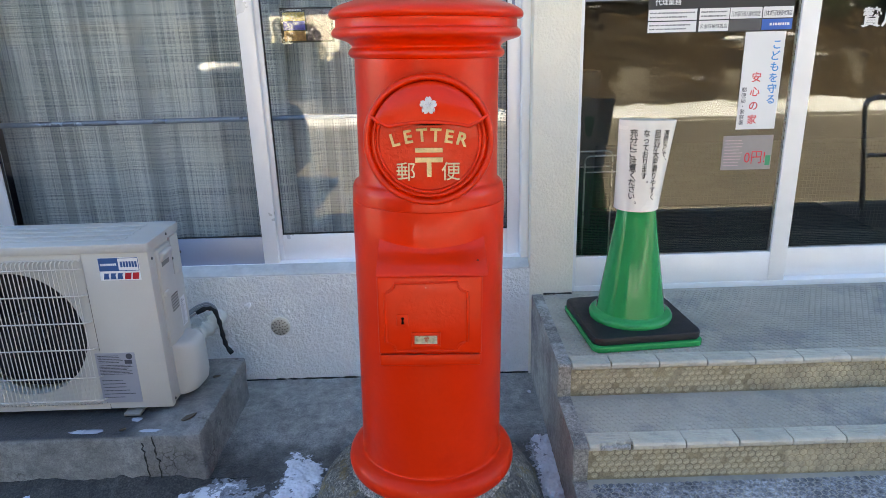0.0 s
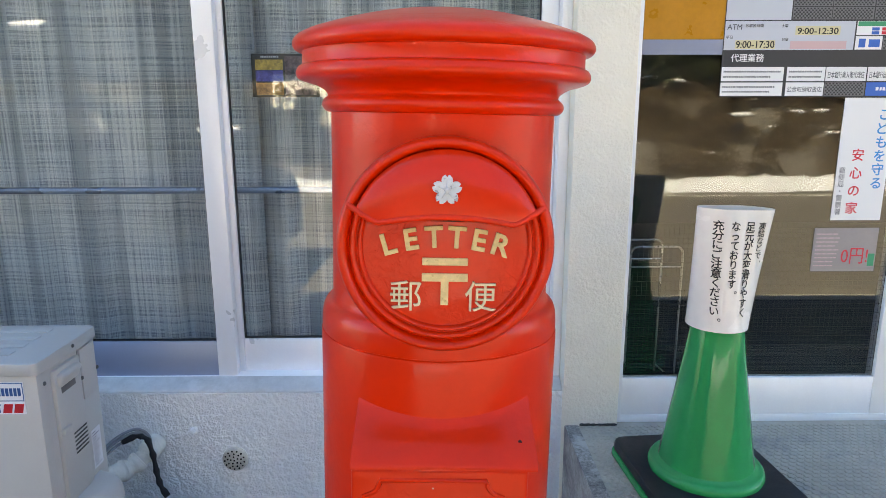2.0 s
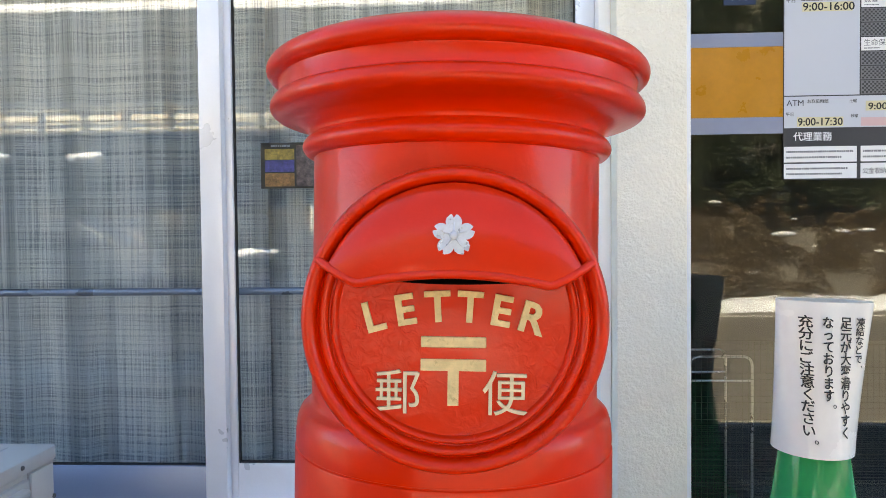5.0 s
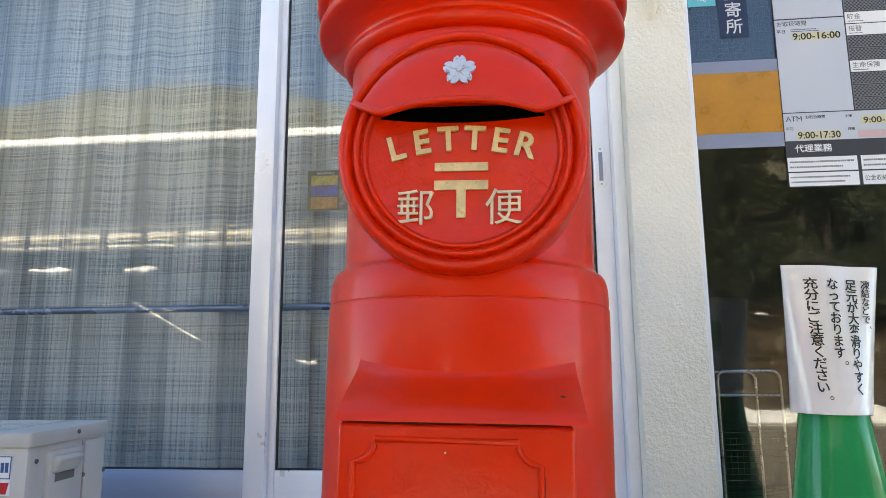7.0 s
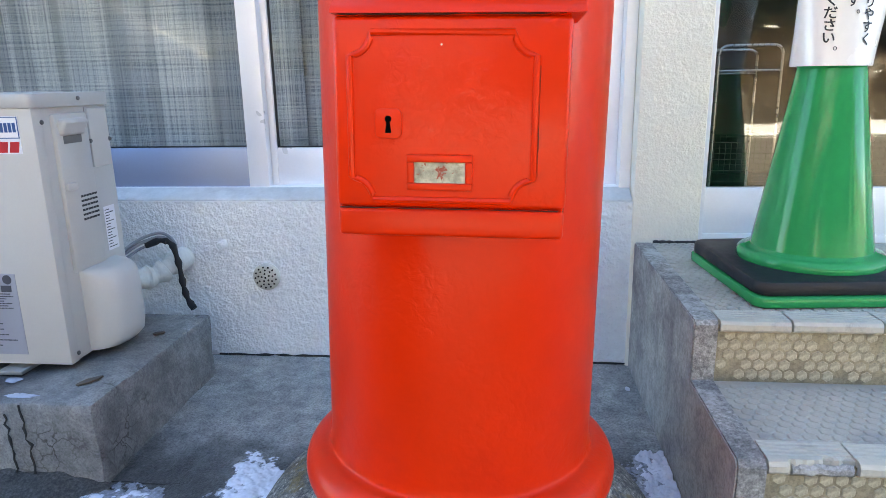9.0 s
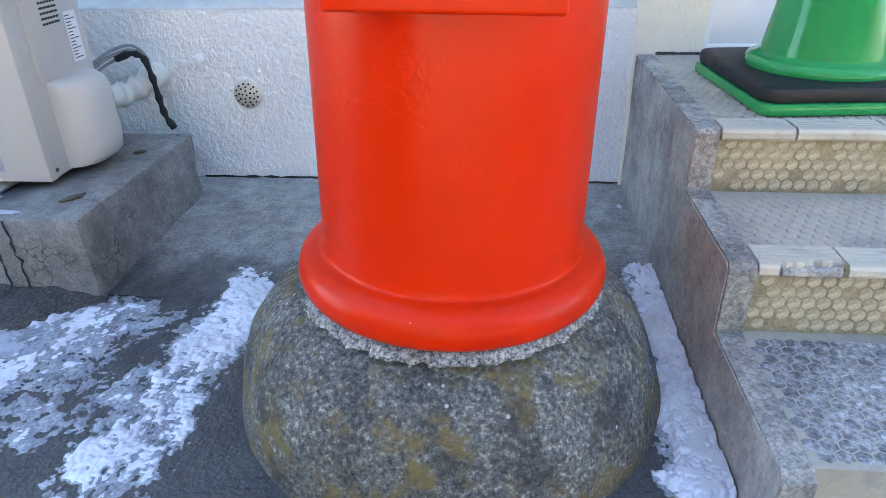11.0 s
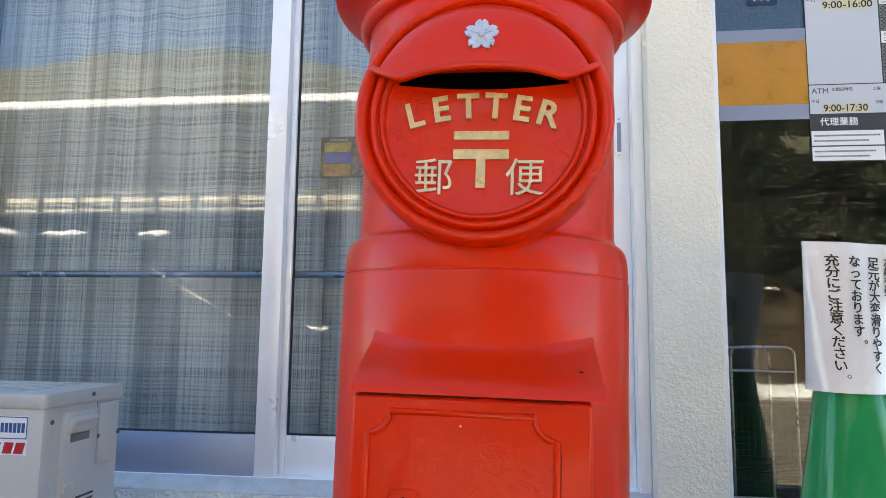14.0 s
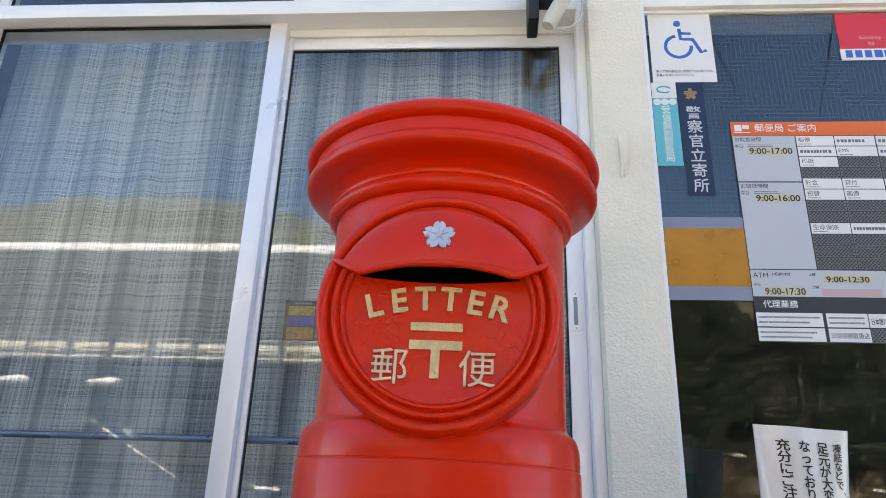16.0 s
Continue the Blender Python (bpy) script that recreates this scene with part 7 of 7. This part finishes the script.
# snow-capped shrubs before it
for k, (x, y, h, w) in enumerate(((-13.2, -10.9, 3.20, 0.62), (-11.46, -10.9, 3.16, 0.58), (-9.08, -10.9, 3.16, 0.44), (-5.07, -11.0, 0.84, 0.50))):
    sh = thing("shrub", "clipped garden shrub with a cap of snow", "shrub", (x, y, ground_z(x, y)), group="shrubs before the house")
    z = h - ground_z(x, y)
    co, fa = [], []
    tufts(co, fa, (0, 0, 0.05), 1.3 * w, z + 0.1, 700, 0.22, rnd, 0.4)
    o = new("foliage", stuff_mesh("foliage", M_NEEDLE, co, fa))
    o.parent = sh
    bm = bmesh.new()
    geo = bmesh.ops.create_icosphere(bm, subdivisions=3, radius=1.0, matrix=Matrix.Translation((0, 0.1, z)) @ Matrix.Diagonal((w, 0.8 * w, 0.11, 1)))
    for v in bm.verts:
        v.co.z += 0.09 * noise.noise(Vector((v.co.x * 3.5 + 5 * k, v.co.y * 3.5, 0))) + 0.03 * noise.noise(v.co * 9)
    part("snow_cap", bm, M_SNOW, sh, "cap of white snow", 180)

# wooded mountain behind
M_MOUNT = surface("wooded_mountain", (0.075, 0.072, 0.045), 0.95, var=0.4, scale=0.05, fine=0.4, bump=0)
bm = bmesh.new()
n = 120
rows = []
for j in range(7):
    v = j / 6
    row = []
    for i in range(n + 1):
        x = -620 + 1240 * i / n
        ridge = 150 - 0.075 * (x + 230) * (1 if x > -230 else -0.3) + 16 * noise.noise(Vector((x * 0.009, 0, 0))) + 5 * noise.noise(Vector((x * 0.05, 1, 0)))
        row.append(bm.verts.new((x, -150 - 175 * v, 11 + (max(60, ridge) - 11) * v ** 0.9 + (3 * noise.noise(Vector((x * 0.08, v * 7, 2))) if 0 < j < 6 else 0))))
    rows.append(row)
for j in range(6):
    for i in range(n):
        bm.faces.new((rows[j][i], rows[j][i + 1], rows[j + 1][i + 1], rows[j + 1][i]))
bmesh.ops.recalc_face_normals(bm, faces=bm.faces)
tagged(part("backdrop", bm, M_MOUNT, smooth=180), "wooded winter mountain across the valley", "mountain", kind="structure")

# overhead cables from the roof edge across the road, and a pole
for a, b in (((0.64, 2.6, 3.40), (4.33, -5, 6.79)), ((1.62, 2.6, 3.74), (5.36, -5, 6.77)), ((3.07, 2.6, 3.63), (5.60, -5, 6.80))):
    a, b = Vector(a), Vector(b)
    bm = bmesh.new()
    tube(bm, [a + (b - a) * k / 4 - Vector((0, 0, 0.01 * k * (8 - k))) * 0.3 for k in range(9)], 0.009, 5)
    tagged(part("power_line", bm, M_SEAL), "thin black overhead cable crossing the road", "cable", "power lines")
bm = bmesh.new()
tube(bm, [(12.6, -7.4, -0.2), (12.6, -7.4, 9.0)], [0.16, 0.10], 20)
tagged(part("utility_pole", bm, M_PALE, smooth=60), "pale concrete utility pole at the far road edge", "pole")

# parked car, dark, beside the camera's way
car = thing("car", "dark blue parked hatchback facing along the building", "car", (-3.15, -0.56, -0.064))
M_CAR = surface("dark_blue_car_paint", (0.016, 0.020, 0.034), 0.6, var=0.08, bump=0, spec=0.06)
M_CARGLASS = plain("dark_car_glass", (0.012, 0.014, 0.016), 0.06)
M_TYRE = surface("tyre_rubber", (0.025, 0.025, 0.025), 0.8, var=0.15, bump=0.2)
side_line = [(-1.75, 0.30), (-1.78, 0.75), (-1.62, 1.02), (-1.35, 1.42), (-0.9, 1.50), (0.1, 1.50), (0.55, 1.44), (1.22, 1.02), (1.72, 0.90), (1.85, 0.70), (1.86, 0.30)]
bm = bmesh.new()
prof = smooth_profile(side_line, 4)
sections = []
for yy, k in ((-0.80, 0.93), (-0.76, 0.985), (-0.6, 1.0), (0.6, 1.0), (0.76, 0.985), (0.80, 0.93)):
    sections.append([bm.verts.new((x, yy * (1 - 0.14 * max(0, (z - 0.9)) / 0.6), 0.28 + (z - 0.28) * k)) for x, z in prof])
for a, b in zip(sections, sections[1:]):
    for i in range(len(prof) - 1):
        bm.faces.new((a[i], a[i + 1], b[i + 1], b[i]))
    bm.faces.new((a[-1], a[0], b[0], b[-1]))
bm.faces.new(sections[0])
bm.faces.new(sections[-1][::-1])
bmesh.ops.recalc_face_normals(bm, faces=bm.faces)
part("body", bm, M_CAR, car, "", 50)
for sgn in (1, -1):
    for poly in ([(-1.28, 1.05), (-1.14, 1.36), (-0.35, 1.42), (-0.35, 1.03)], [(-0.27, 1.03), (-0.27, 1.42), (0.42, 1.38), (0.95, 1.03)]):
        bm = bmesh.new()
        prism(bm, poly, 0.775 * sgn, 0.72 * sgn)
        for v in bm.verts:
            v.co.y *= 1 - 0.12 * max(0, v.co.z - 0.95) / 0.6
            v.co.y += 0.022 * sgn
        part("side_window", bm, M_CARGLASS, car)
    for wx in (-1.15, 1.2):
        bm = bmesh.new()
        lathe(bm, [(0.20, 0.60 * sgn), (0.30, 0.60 * sgn), (0.31, 0.66 * sgn), (0.30, 0.80 * sgn), (0.19, 0.80 * sgn)], 36, (wx, 0.305), axis="y")
        w = part("wheel", bm, M_TYRE, car)
        bm = bmesh.new()
        lathe(bm, [(0.195, 0.79 * sgn), (0.17, 0.805 * sgn), (0.04, 0.80 * sgn), (0.01, 0.81 * sgn)], 24, (wx, 0.305), axis="y")
        part("rim", bm, M_STEEL, w)
bm = bmesh.new()
prism(bm, [(0.60, 1.425), (1.21, 1.045), (1.20, 1.03), (0.58, 1.41)], -0.62, 0.62)
part("windscreen", bm, M_CARGLASS, car)
bm = bmesh.new()
tube(bm, [(0.44, 0.695, 1.468), (0.80, 0.700, 1.272), (1.16, 0.715, 1.082)], 0.0036, 6)
part("pillar_trim", bm, M_STEEL, car, "thin bright trim along the windscreen pillar")

# handrail at the far end of the steps
hand = thing("handrail", "bent stainless steel tube handrail beside the steps", "handrail", (3.2, 0.62, ground_z(3.2, 0.62)))
M_STAIN = surface("stainless_tube", (0.55, 0.55, 0.53), 0.25, 1.0, var=0.05, bump=0)
bm = bmesh.new()
tube(bm, rounded([(0.085, 0, 0), (-0.050, 0, 0.97), (1.25, 0, 1.01), (1.38, 0, 0)], 0.09, 6), 0.019, 12)
part("top_tube", bm, M_STAIN, hand)
bm = bmesh.new()
tube(bm, [(0.008, 0, 0.55), (1.308, 0, 0.55)], 0.016, 10)
part("middle_tube", bm, M_STAIN, hand)

# ---- mosaic tiles of the risers, those nearest the postbox ----
bm = bmesh.new()
co, fa = [], []
hexagons(co, fa, 0.0, 1.5 * HEX, 0.0, HEX, 0.0, HEX, False, 0.0018)
cx_, cz_ = sum(c[0] for c in co[:6]) / 6, sum(c[2] for c in co[:6]) / 6
vs = [bm.verts.new((c[0] - cx_, c[1], c[2] - cz_)) for c in co[:12]]
for f in fa[:7]:
    bm.faces.new([vs[i] for i in f])
bmesh.ops.recalc_face_normals(bm, faces=bm.faces)
tile_me = mesh_of("mosaic_tile", bm, M_HEX, 25)
rnd = random.Random(31)
for z0, z1, y in ((S2_Z, LAND_Z - 0.022, 2.0595), (S3_Z, S2_Z - 0.022, 1.7795)):
    row, v = 0, z0 + HEX * 0.5
    while v < z1 - HEX * 0.3:
        x = 0.463 + HEX * (0.5 if row % 2 else 1.0)
        while x < FAR_X:
            if rnd.random() > 0.03:
                t = new("mosaic_tile", tile_me)
                t.parent = steps
                t.location = (x, y + rnd.uniform(0, 0.002), v)
            x += HEX
        v += HEX * 0.87
        row += 1
